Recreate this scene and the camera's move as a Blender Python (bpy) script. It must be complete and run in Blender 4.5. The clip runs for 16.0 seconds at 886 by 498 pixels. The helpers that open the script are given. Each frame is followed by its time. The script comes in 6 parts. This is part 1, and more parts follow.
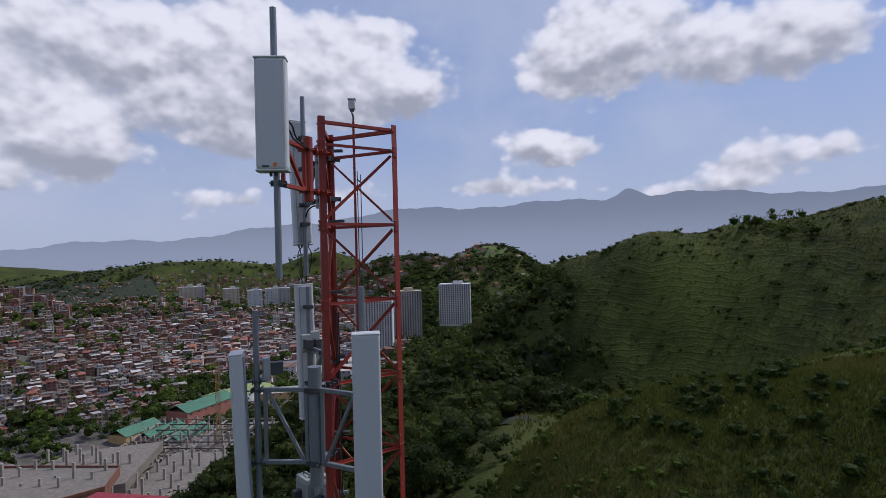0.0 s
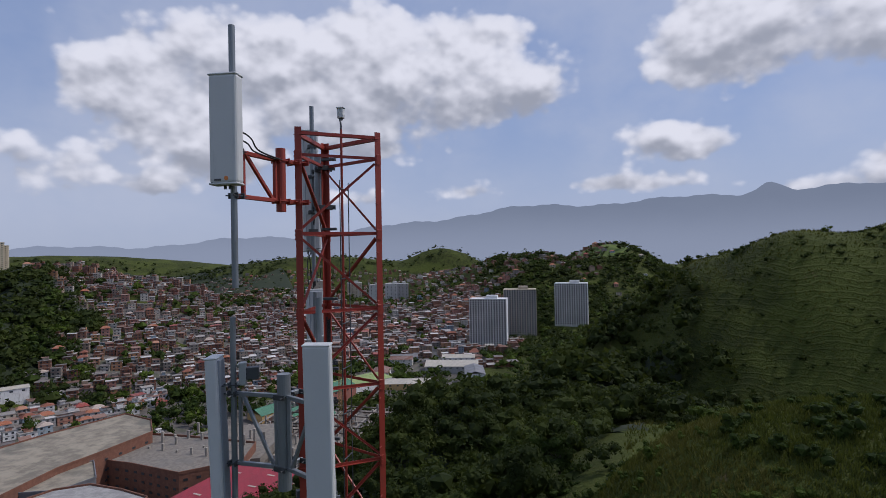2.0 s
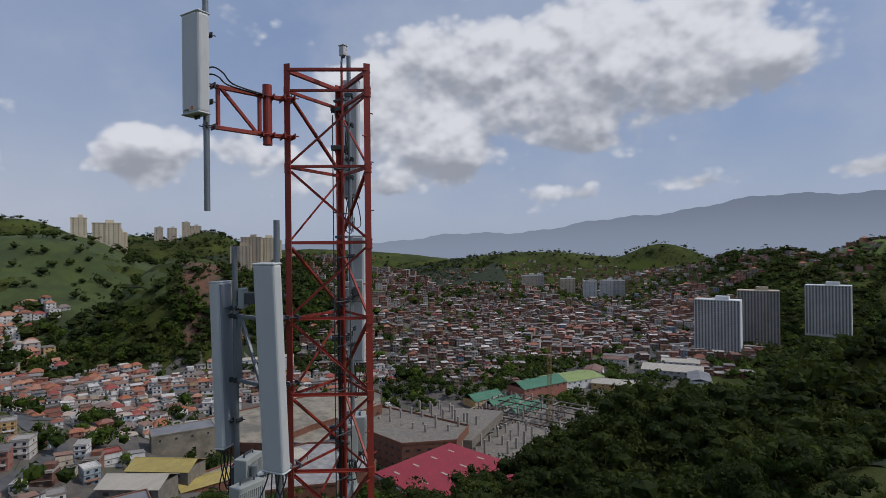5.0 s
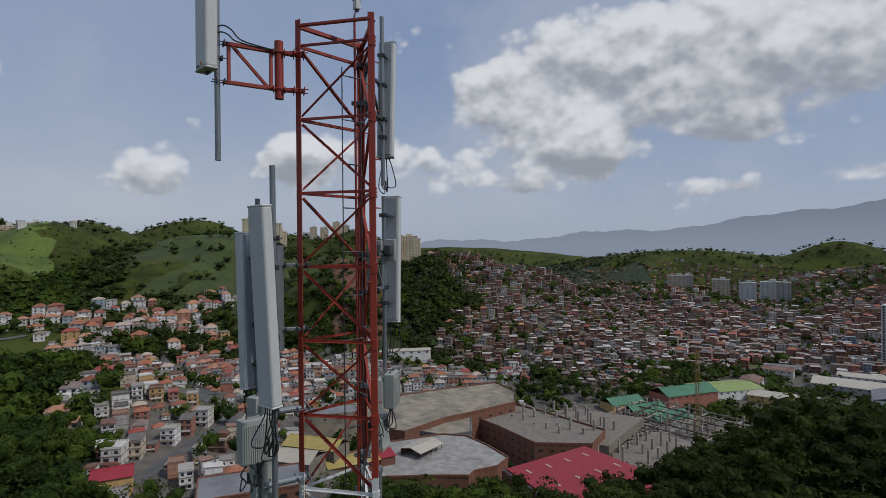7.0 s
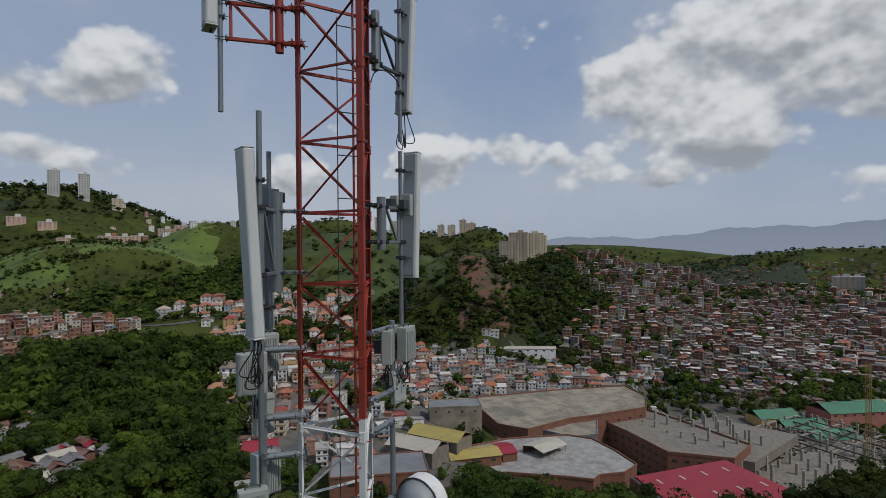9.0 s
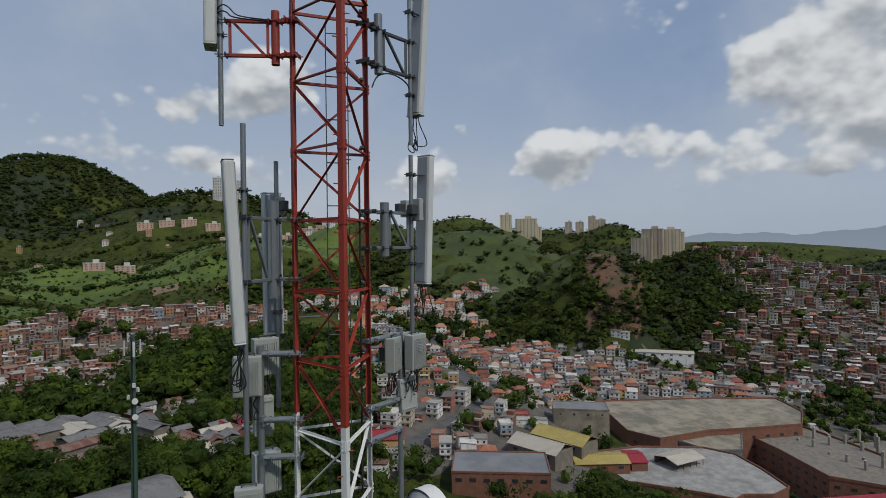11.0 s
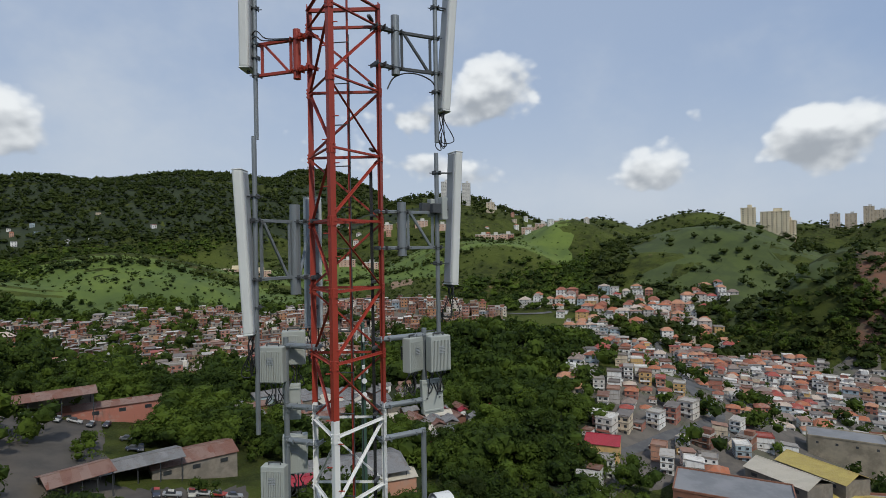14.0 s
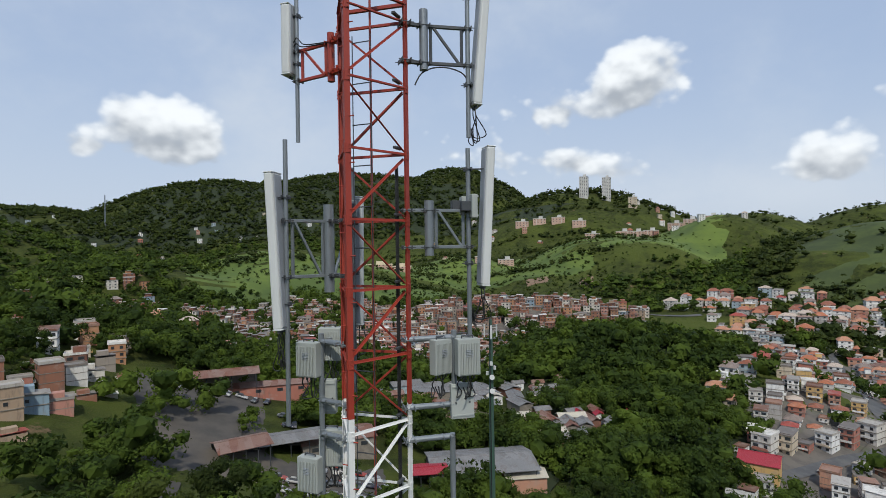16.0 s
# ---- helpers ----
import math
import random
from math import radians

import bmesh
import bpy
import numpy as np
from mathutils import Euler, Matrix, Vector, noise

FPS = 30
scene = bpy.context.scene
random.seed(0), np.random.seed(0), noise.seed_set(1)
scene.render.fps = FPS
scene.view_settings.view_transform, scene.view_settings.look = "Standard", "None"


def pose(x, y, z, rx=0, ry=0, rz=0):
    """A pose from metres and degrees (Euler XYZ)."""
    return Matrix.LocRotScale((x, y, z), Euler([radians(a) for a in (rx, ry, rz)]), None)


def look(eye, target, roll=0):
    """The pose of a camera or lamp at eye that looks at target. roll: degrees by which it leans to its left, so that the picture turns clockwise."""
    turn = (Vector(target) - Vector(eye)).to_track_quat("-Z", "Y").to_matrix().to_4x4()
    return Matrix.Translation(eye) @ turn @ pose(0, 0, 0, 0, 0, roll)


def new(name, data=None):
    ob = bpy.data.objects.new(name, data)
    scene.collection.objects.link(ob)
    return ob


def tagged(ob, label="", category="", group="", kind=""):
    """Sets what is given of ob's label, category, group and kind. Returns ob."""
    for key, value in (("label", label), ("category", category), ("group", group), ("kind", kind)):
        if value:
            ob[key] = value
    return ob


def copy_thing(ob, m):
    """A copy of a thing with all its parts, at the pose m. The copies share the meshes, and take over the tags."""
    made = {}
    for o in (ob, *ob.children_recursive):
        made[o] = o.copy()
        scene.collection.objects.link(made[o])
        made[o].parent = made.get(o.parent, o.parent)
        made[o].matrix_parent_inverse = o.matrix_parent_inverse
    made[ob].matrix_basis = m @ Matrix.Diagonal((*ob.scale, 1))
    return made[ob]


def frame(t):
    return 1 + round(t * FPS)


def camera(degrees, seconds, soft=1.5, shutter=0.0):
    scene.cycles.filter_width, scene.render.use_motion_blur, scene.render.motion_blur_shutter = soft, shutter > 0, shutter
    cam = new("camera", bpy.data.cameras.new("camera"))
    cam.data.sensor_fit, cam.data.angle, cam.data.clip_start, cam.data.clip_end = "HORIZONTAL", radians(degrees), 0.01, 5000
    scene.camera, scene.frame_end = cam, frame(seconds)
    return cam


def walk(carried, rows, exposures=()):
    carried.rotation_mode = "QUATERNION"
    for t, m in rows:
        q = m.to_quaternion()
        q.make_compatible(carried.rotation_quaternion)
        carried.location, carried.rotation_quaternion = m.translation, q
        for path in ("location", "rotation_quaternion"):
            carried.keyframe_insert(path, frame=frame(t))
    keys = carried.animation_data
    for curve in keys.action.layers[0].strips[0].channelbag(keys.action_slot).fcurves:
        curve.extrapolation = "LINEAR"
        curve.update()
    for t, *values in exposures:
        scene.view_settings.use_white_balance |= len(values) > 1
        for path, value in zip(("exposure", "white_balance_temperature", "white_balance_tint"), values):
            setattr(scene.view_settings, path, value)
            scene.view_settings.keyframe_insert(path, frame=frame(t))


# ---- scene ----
# camera: t, x, y, z, yaw, pitch, roll
FOV = 77.86
PATH = [
    (0.0, 1.154, -6.870, 39.288, -0.000, 0.230, 1.462),
    (0.5, 1.554, -6.815, 39.414, 3.345, 0.258, 1.296),
    (1.0, 1.965, -6.745, 39.467, 6.352, 0.250, 1.056),
    (1.5, 2.364, -6.615, 39.489, 8.838, 0.240, 0.947),
    (2.0, 2.772, -6.469, 39.399, 12.073, 0.246, 0.948),
    (2.5, 3.185, -6.301, 39.257, 15.453, 0.209, 0.915),
    (3.0, 3.584, -6.045, 39.119, 18.908, 0.151, 0.829),
    (3.5, 3.986, -5.789, 38.995, 22.618, 0.135, 0.770),
    (4.0, 4.334, -5.520, 38.875, 26.515, 0.095, 0.698),
    (6.5, 5.994, -4.139, 38.150, 44.975, 0.063, 0.581),
    (7.0, 6.141, -3.785, 37.985, 48.315, 0.019, 0.537),
    (7.5, 6.370, -3.462, 37.762, 51.398, -0.036, 0.433),
    (8.0, 6.551, -3.088, 37.545, 54.647, -0.073, 0.451),
    (8.5, 6.786, -2.720, 37.412, 58.093, -0.110, 0.428),
    (9.0, 7.009, -2.314, 37.306, 61.464, -0.121, 0.463),
    (11.5, 7.433, -0.077, 37.512, 78.022, -0.270, 0.672),
    (12.0, 7.480, 0.421, 37.619, 81.525, -0.279, 0.741),
    (12.5, 7.495, 0.932, 37.635, 85.217, -0.239, 0.804),
    (13.0, 7.465, 1.435, 37.581, 89.279, -0.200, 0.836),
    (13.5, 7.419, 1.905, 37.484, 93.470, -0.164, 0.872),
    (14.0, 7.330, 2.352, 37.395, 97.372, -0.143, 0.864),
    (14.5, 7.220, 2.782, 37.334, 101.134, -0.147, 0.863),
    (15.0, 7.056, 3.153, 37.339, 104.832, -0.194, 0.848),
    (15.5, 6.862, 3.479, 37.356, 108.323, -0.248, 0.759),
    (16.0, 6.670, 3.782, 37.408, 111.577, -0.270, 0.711),
]
cam = camera(FOV, 16.0, soft=0.65)
walk(cam, [(t, pose(x, y, z, 90 + p, r, yaw)) for t, x, y, z, yaw, p, r in PATH],
     exposures=[(0.0, -0.16, 6000, 19), (4.0, -0.32, 6150, 14), (9.0, -0.40, 6390, 9), (12.5, -0.24, 6420, 7), (16.0, 0.18, 6320, 7)])

# ---- world and sun ----
SUN_AZ, SUN_EL = radians(-63), radians(51)      # heading from +y, left positive; height
sun_data = bpy.data.lights.new("sun", "SUN")
sun_data.energy, sun_data.angle, sun_data.color = 2.5, radians(2.0), (1.0, 0.94, 0.84)
sun = new("sun", sun_data)
sun_way = Vector((-math.sin(SUN_AZ) * math.cos(SUN_EL), math.cos(SUN_AZ) * math.cos(SUN_EL), math.sin(SUN_EL)))
sun.matrix_world = look(sun_way * 300, (0, 0, 0))

world = bpy.data.worlds.new("sky")
scene.world = world
world.use_nodes = True


class Net:
    """Short hand for node trees."""

    def __init__(self, tree):
        self.t = tree
        tree.nodes.clear()

    def n(self, kind, settings=None, **links):
        node = self.t.nodes.new(kind)
        for key, value in (settings or {}).items():
            setattr(node, key, value)
        for key, value in links.items():
            k = int(key[1:]) if key[0] == "i" and key[1:].isdigit() else key.replace("_", " ")
            if isinstance(value, bpy.types.NodeSocket):
                self.t.links.new(value, node.inputs[k])
            else:
                node.inputs[k].default_value = value
        return node

    def math(self, op, a, b=0.0, c=None, clamp=False):
        links = {"i0": a, "i1": b}
        if c is not None:
            links["i2"] = c
        return self.n("ShaderNodeMath", {"operation": op, "use_clamp": clamp}, **links).outputs[0]

    def mix(self, f, a, b, blend="MIX"):
        return self.n("ShaderNodeMix", {"data_type": "RGBA", "blend_type": blend}, i0=f, i6=a, i7=b).outputs[2]

    def noise(self, vec, scale, detail=4.0, rough=0.55, lac=2.0):
        return self.n("ShaderNodeTexNoise", Vector=vec, Scale=scale, Detail=detail, Roughness=rough, Lacunarity=lac).outputs[0]

    def ramp(self, f, stops, interp="LINEAR"):
        node = self.n("ShaderNodeValToRGB", i0=f)
        node.color_ramp.interpolation = interp
        el = node.color_ramp.elements
        while len(el) < len(stops):
            el.new(0.5)
        for e, (p, c) in zip(el, stops):
            e.position = p
            e.color = (*c, 1) if len(c) == 3 else c
        return node.outputs[0]

    def span(self, v, a, b, lo=0.0, hi=1.0, smooth=True):
        return self.n("ShaderNodeMapRange", {"interpolation_type": "SMOOTHSTEP" if smooth else "LINEAR"},
                      Value=v, From_Min=a, From_Max=b, To_Min=lo, To_Max=hi).outputs[0]


def grey(v):
    return (v, v, v, 1)


w = Net(world.node_tree)
way = w.n("ShaderNodeTexCoord").outputs["Generated"]
xyz = w.n("ShaderNodeSeparateXYZ", Vector=way)
sky = w.n("ShaderNodeTexSky", {"sky_type": "NISHITA", "sun_disc": False, "sun_elevation": SUN_EL,
                               "sun_rotation": -SUN_AZ, "air_density": 1.0, "dust_density": 2.0, "ozone_density": 1.5})
# cumulus banks: heading (left positive), height, half width and half height in degrees, and weight
HIGH_BANKS = [(-34.9, 17.3, 4.8, 2.6, 0.8), (-26.1, 17.4, 7.6, 3.6, 1), (-16.4, 21, 7, 3.5, 1), (-13.2, 17.4, 4.7, 2.6, 0.9), (3.8, 15.7, 4.2, 2.6, 0.9), (5.3, 22, 5.4, 1.5, 0.7), (10.4, 16.8, 6.7, 3.7, 1), (19.6, 20.5, 6.5, 3.6, 1.2), (21.5, 14.1, 7.6, 3.9, 1.1), (30.8, 19.4, 5.2, 3.1, 1), (37.6, 19.1, 4.4, 3.1, 0.9), (44.4, 16.3, 2.7, 2.1, 0.9), (55.6, 21.9, 4.7, 2.5, 0.8), (90.5, 17.2, 3.1, 2.5, 1.1), (93.7, 14.7, 4, 2.9, 1.1), (106.3, 14.1, 2.9, 1.9, 0.5)]
NORTH_BANKS = [(-36.6, 8.1, 2.7, 1.5, 0.9), (-28.6, 7.3, 4.3, 2.1, 1.1), (-21.3, 5.3, 6.1, 0.8, 0.6), (-13.5, 9.9, 3.1, 1.6, 1), (-9.9, 6.4, 5.5, 0.9, 0.8), (-9.5, 10.6, 3, 1.7, 1), (-2.2, 6.8, 4.4, 1, 0.8), (8.3, 6.3, 2.8, 1.1, 0.7), (18.6, 10.7, 4.1, 1.3, 0.7), (21.6, 5.5, 5.3, 1.3, 0.8), (32.9, 9.5, 2.7, 2.3, 1), (35.8, 9.6, 4.7, 3.3, 0.6), (39.2, 13.2, 6.1, 3.1, 0.9), (40.2, 6.4, 2.6, 1.1, 0.8)]
WEST_BANKS = [(48.9, 7.9, 5.6, 2.3, 0.7), (54.6, 10.9, 3.5, 2.3, 0.9), (62.8, 9, 3.2, 2.2, 1), (63, 9.2, 2.6, 2, 1), (72.2, 12.3, 1.6, 0.8, 0.6), (74.4, 10.3, 3.9, 1.7, 0.6), (75.9, 6.8, 2.7, 1.4, 0.7), (76.6, 6.3, 4.5, 1.7, 0.5), (92.4, 7.3, 5.8, 1.4, 0.7), (98.9, 8.8, 2.8, 1.4, 0.9), (99.7, 13.3, 2.5, 1.5, 0.8), (108.1, 9, 4.7, 1.6, 0.6), (113.4, 11.4, 3.5, 1.7, 0.4), (136.5, 10.2, 3.9, 2.6, 0.9), (139.8, 11.7, 4.6, 2.7, 1.1), (145.4, 9, 1.6, 1.3, 0.8), (148.2, 6.4, 2.3, 1.2, 0.5)]
side = w.math("ARCTAN2", w.math("MULTIPLY", xyz.outputs[0], -1.0), xyz.outputs[1])
high = w.math("ARCSINE", xyz.outputs[2])
flat = w.n("ShaderNodeCombineXYZ", X=side, Y=high).outputs[0]
tall = w.n("ShaderNodeMapping", Vector=way, Location=(0.37, 0.12, 0.0), Scale=(1.0, 1.0, 1.35)).outputs[0]
raised = w.n("ShaderNodeVectorMath", {"operation": "ADD"}, i0=tall, i1=(0.012, -0.005, 0.030)).outputs[0]


def billows(vec):
    """Round heads of several sizes on soft large masses."""
    puff = w.n("ShaderNodeTexVoronoi", {"feature": "SMOOTH_F1"}, Vector=vec, Scale=15.0, Smoothness=0.6, Detail=2.0, Roughness=0.6).outputs[0]
    soft = w.noise(vec, 5.0, 7.0, 0.56)
    return w.math("ADD", w.math("MULTIPLY", soft, 1.0), w.math("MULTIPLY", puff, -0.42))


bank, belly = 0.0, 0.0
for b_az, b_el, b_w, b_h, b_s in HIGH_BANKS + NORTH_BANKS + WEST_BANKS:
    k_u, k_v = 0.8 / radians(b_w), 0.8 / radians(b_h)
    uv = w.n("ShaderNodeVectorMath", {"operation": "MULTIPLY_ADD"}, i0=flat, i1=(k_u, k_v, 0.0), i2=(-radians(b_az) * k_u, -radians(b_el) * k_v, 0.0)).outputs[0]
    far = w.n("ShaderNodeVectorMath", {"operation": "DOT_PRODUCT"}, i0=uv, i1=uv).outputs["Value"]
    g = w.math("MULTIPLY", w.math("POWER", 0.368, far), b_s)
    bank = w.math("ADD", g, bank)
    belly = w.math("MULTIPLY_ADD", w.n("ShaderNodeSeparateXYZ", Vector=uv).outputs[1], g, belly)
bank = w.math("MINIMUM", bank, 1.25)
body, above = billows(tall), billows(raised)
mass = w.math("ADD", w.math("MULTIPLY", bank, 0.56), w.math("MULTIPLY", body, 0.82))
cover = w.math("MULTIPLY", w.span(mass, 0.39, 0.57), w.span(mass, 0.40, 0.72, 0.66, 1.0))
relief = w.math("SUBTRACT", body, above)
lit = w.span(w.math("ADD", w.math("MULTIPLY", relief, 2.0), w.math("ADD", w.math("MULTIPLY", belly, 0.80), w.math("MULTIPLY", mass, -0.30))), -0.95, 0.35)
cloud = w.mix(lit, (0.38, 0.405, 0.45, 1), (0.86, 0.87, 0.89, 1))
blue = w.mix(0.6, w.mix(1.0, sky.outputs[0], grey(0.09), "MULTIPLY"), (0.27, 0.40, 0.68, 1))
haze = w.span(xyz.outputs[2], 0.0, 0.32, 0.85, 0.0)
blue = w.mix(haze, blue, (0.47, 0.54, 0.66, 1))
veil = w.math("ADD", w.span(w.noise(tall, 1.6, 6.0, 0.6), 0.40, 0.70, 0.0, 0.5), w.span(side, 0.35, 1.5, 0.0, 0.38), clamp=True)
blue = w.mix(veil, blue, (0.58, 0.62, 0.69, 1))
both = w.mix(cover, blue, cloud)
low = w.span(xyz.outputs[2], -0.02, 0.085, 0.85, 0.0)
both = w.mix(low, both, (0.44, 0.50, 0.59, 1))
w.n("ShaderNodeOutputWorld", Surface=w.n("ShaderNodeBackground", Color=both, Strength=1.0).outputs[0])

# ---- mesh helpers ----
def thing(name, place, label, category, group="", kind=""):
    """An empty at a thing's base, to carry its parts."""
    ob = new(name)
    ob.empty_display_size = 0.1
    ob.matrix_world = place if isinstance(place, Matrix) else Matrix.Translation(place)
    return tagged(ob, label, category, group, kind)


def part(name, bm, mat, parent, label="", smooth=False):
    """Links a bmesh, built in its parent's space, as one mesh object."""
    me = bpy.data.meshes.new(name)
    bm.to_mesh(me)
    bm.free()
    for m in mat if isinstance(mat, (list, tuple)) else [mat]:
        me.materials.append(m)
    if smooth:
        me.polygons.foreach_set("use_smooth", np.ones(len(me.polygons), bool))
    ob = new(name, me)
    ob.parent = parent
    if label:
        ob["label"] = label
    return ob


def shared(name, me, parent, m=None):
    """One more object on a mesh that is already there."""
    ob = new(name, me)
    ob.parent = parent
    if m is not None:
        ob.matrix_local = m
    return ob


def solid(bm, sx, sy, sz, m=None, bevel=0.0, seg=1):
    """Adds a block of that size, centred."""
    got = bmesh.ops.create_cube(bm, size=1.0, matrix=(m or Matrix()) @ Matrix.Diagonal((sx, sy, sz, 1)))
    if bevel:
        edges = list({e for v in got["verts"] for e in v.link_edges})
        bmesh.ops.bevel(bm, geom=edges, offset=bevel, segments=seg, affect="EDGES", profile=0.5)
    return bm


def between(a, b):
    """A frame at the middle of a and b, z along the line from a to b."""
    a, b = Vector(a), Vector(b)
    d = b - a
    q = d.to_track_quat("Z", "Y") if abs(d.normalized().z) < 0.999 else Matrix().to_quaternion()
    return Matrix.Translation((a + b) / 2) @ q.to_matrix().to_4x4(), d.length


def tube(bm, a, b, r, sides=12, r2=None):
    m, n = between(a, b)
    bmesh.ops.create_cone(bm, cap_ends=True, segments=sides, radius1=r, radius2=r if r2 is None else r2, depth=n, matrix=m)
    return bm


def bar(bm, a, b, wide, thick, bevel=0.0):
    m, n = between(a, b)
    return solid(bm, wide, thick, n, m, bevel)


def angle_bar(bm, a, b, wide, thick, spin=0.0):
    """An L-section from a to b: two flanges that share an edge."""
    m, n = between(a, b)
    m = m @ pose(0, 0, 0, 0, 0, spin)
    solid(bm, wide, thick, n, m @ Matrix.Translation((wide / 2, thick / 2, 0)))
    solid(bm, thick, wide - thick, n, m @ Matrix.Translation((thick / 2, thick + (wide - thick) / 2, 0)))
    return bm


def cable(name, points, r, parent, mat):
    """A bent cable through the points, as a round curve turned into a mesh part."""
    pts = [Vector(p) for p in points]
    path = []
    for i in range(len(pts) - 1):
        p0, p1, p2, p3 = pts[max(i - 1, 0)], pts[i], pts[i + 1], pts[min(i + 2, len(pts) - 1)]
        for k in range(6):
            t = k / 6
            path.append(0.5 * (2 * p1 + (p2 - p0) * t + (2 * p0 - 5 * p1 + 4 * p2 - p3) * t * t + (3 * p1 - p0 - 3 * p2 + p3) * t ** 3))
    path.append(pts[-1])
    bm = bmesh.new()
    rings = []
    for i, p in enumerate(path):
        d = (path[min(i + 1, len(path) - 1)] - path[max(i - 1, 0)]).normalized()
        s = d.orthogonal().normalized() if not rings else (last - d * last.dot(d)).normalized()
        last = s
        u = d.cross(s)
        rings.append([bm.verts.new(p + r * (s * math.cos(k * math.pi / 3) + u * math.sin(k * math.pi / 3))) for k in range(6)])
    for A, B in zip(rings, rings[1:]):
        for k in range(6):
            bm.faces.new((A[k], A[(k + 1) % 6], B[(k + 1) % 6], B[k]))
    return part(name, bm, mat, parent, smooth=True)

# ---- materials ----
def material(name):
    m = bpy.data.materials.new(name)
    m.use_nodes = True
    return m, Net(m.node_tree)


def finish(m, g, color, rough=0.8, metal=0.0, bump=None, strength=0.3, dist=0.05, **more):
    b = g.n("ShaderNodeBsdfPrincipled", Base_Color=color, Roughness=rough, Metallic=metal, **more)
    if bump is not None:
        g.t.links.new(g.n("ShaderNodeBump", Strength=strength, Distance=dist, Height=bump).outputs[0], b.inputs["Normal"])
    g.n("ShaderNodeOutputMaterial", Surface=b.outputs[0])
    return m


def painted(name, a, b, rough=0.5, metal=0.0, scale=6.0, dirt=(0.12, 0.09, 0.07), dirty=0.25):
    """Paint or bare metal with patches of wear and streaks."""
    m, g = material(name)
    at = g.n("ShaderNodeTexCoord").outputs["Object"]
    col = g.mix(g.noise(at, scale, 5), (*a, 1), (*b, 1))
    run = g.n("ShaderNodeMapping", Vector=at, Scale=(1.0, 1.0, 0.16)).outputs[0]
    marks = g.span(g.noise(run, scale * 3.5, 6, 0.65), 0.56, 0.74, 0.0, dirty)
    col = g.mix(marks, col, (*dirt, 1))
    fine = g.noise(at, scale * 14, 3)
    return finish(m, g, col, g.span(fine, 0.3, 0.7, rough - 0.08, rough + 0.12), metal, fine, 0.12, 0.01)


RED = painted("red_paint", (0.33, 0.042, 0.022), (0.25, 0.030, 0.018), 0.5, 0.0, 3.0, (0.16, 0.05, 0.03), 0.55)
WHITE = painted("white_paint", (0.74, 0.74, 0.72), (0.62, 0.62, 0.60), 0.5, 0.0, 3.0, (0.30, 0.25, 0.2), 0.45)
PANEL = painted("grey_radome", (0.60, 0.61, 0.59), (0.53, 0.54, 0.53), 0.45, 0.0, 2.0, (0.30, 0.30, 0.29), 0.3)
PANELD = painted("radome_back", (0.33, 0.35, 0.37), (0.27, 0.29, 0.31), 0.5, 0.0, 3.0, (0.2, 0.2, 0.2), 0.3)
ZINC = painted("galvanised_steel", (0.26, 0.285, 0.30), (0.19, 0.21, 0.225), 0.45, 0.5, 5.0, (0.14, 0.13, 0.12), 0.4)
DARKZ = painted("dark_steel", (0.06, 0.065, 0.07), (0.09, 0.095, 0.10), 0.5, 0.4, 5.0)
BOXM = painted("radio_box", (0.36, 0.38, 0.355), (0.30, 0.32, 0.30), 0.5, 0.0, 4.0, (0.25, 0.24, 0.22), 0.35)
RUBBER = painted("black_cable", (0.012, 0.012, 0.013), (0.02, 0.02, 0.02), 0.5, 0.0, 8.0, (0.05, 0.05, 0.05), 0.1)
ORANGE = painted("orange_mark", (0.75, 0.24, 0.05), (0.7, 0.2, 0.04), 0.5)


def ground_material():
    m, g = material("hillside")
    at = g.n("ShaderNodeNewGeometry").outputs["Position"]
    a = g.noise(at, 0.012, 5, 0.6)
    b = g.noise(at, 0.11, 6, 0.62)
    c = g.noise(at, 1.6, 5, 0.6)
    grass = g.mix(g.span(b, 0.35, 0.65), (0.022, 0.031, 0.007, 1), (0.054, 0.066, 0.013, 1))
    grass = g.mix(g.span(a, 0.42, 0.62, 0.0, 0.8), grass, (0.070, 0.088, 0.016, 1))
    grass = g.mix(g.span(c, 0.52, 0.75, 0.0, 0.55), grass, (0.100, 0.084, 0.030, 1))
    earth = g.mix(c, (0.20, 0.125, 0.075, 1), (0.13, 0.085, 0.055, 1))
    col = g.mix(g.span(g.noise(at, 0.045, 6, 0.65), 0.66, 0.71, 0.0, 0.8), grass, earth)
    # cattle terraces along the contours of the grass hill
    high = g.math("ADD", g.n("ShaderNodeSeparateXYZ", Vector=at).outputs[2], g.math("ADD", g.math("MULTIPLY", b, 3.0), g.math("MULTIPLY", g.noise(at, 0.035, 3), 14.0)))
    step = g.math("SINE", g.math("MULTIPLY", high, 3.0))
    near = g.n("ShaderNodeVectorMath", {"operation": "DISTANCE"}, i0=at, i1=(131.0, 214.0, 38.0)).outputs[1]
    here = g.span(near, 85.0, 165.0, 1.0, 0.0)
    lines = g.math("MULTIPLY", here, g.span(step, 0.35, 0.95))
    col = g.mix(g.math("MULTIPLY", lines, 0.11), col, (0.090, 0.088, 0.040, 1))
    relief = g.math("ADD", g.math("ADD", c, g.math("MULTIPLY", b, 2.0)), g.math("MULTIPLY", lines, 0.35))
    return finish(m, g, col, 0.95, 0.0, relief, 0.8, 0.5, Specular_IOR_Level=0.15)


GROUND = ground_material()


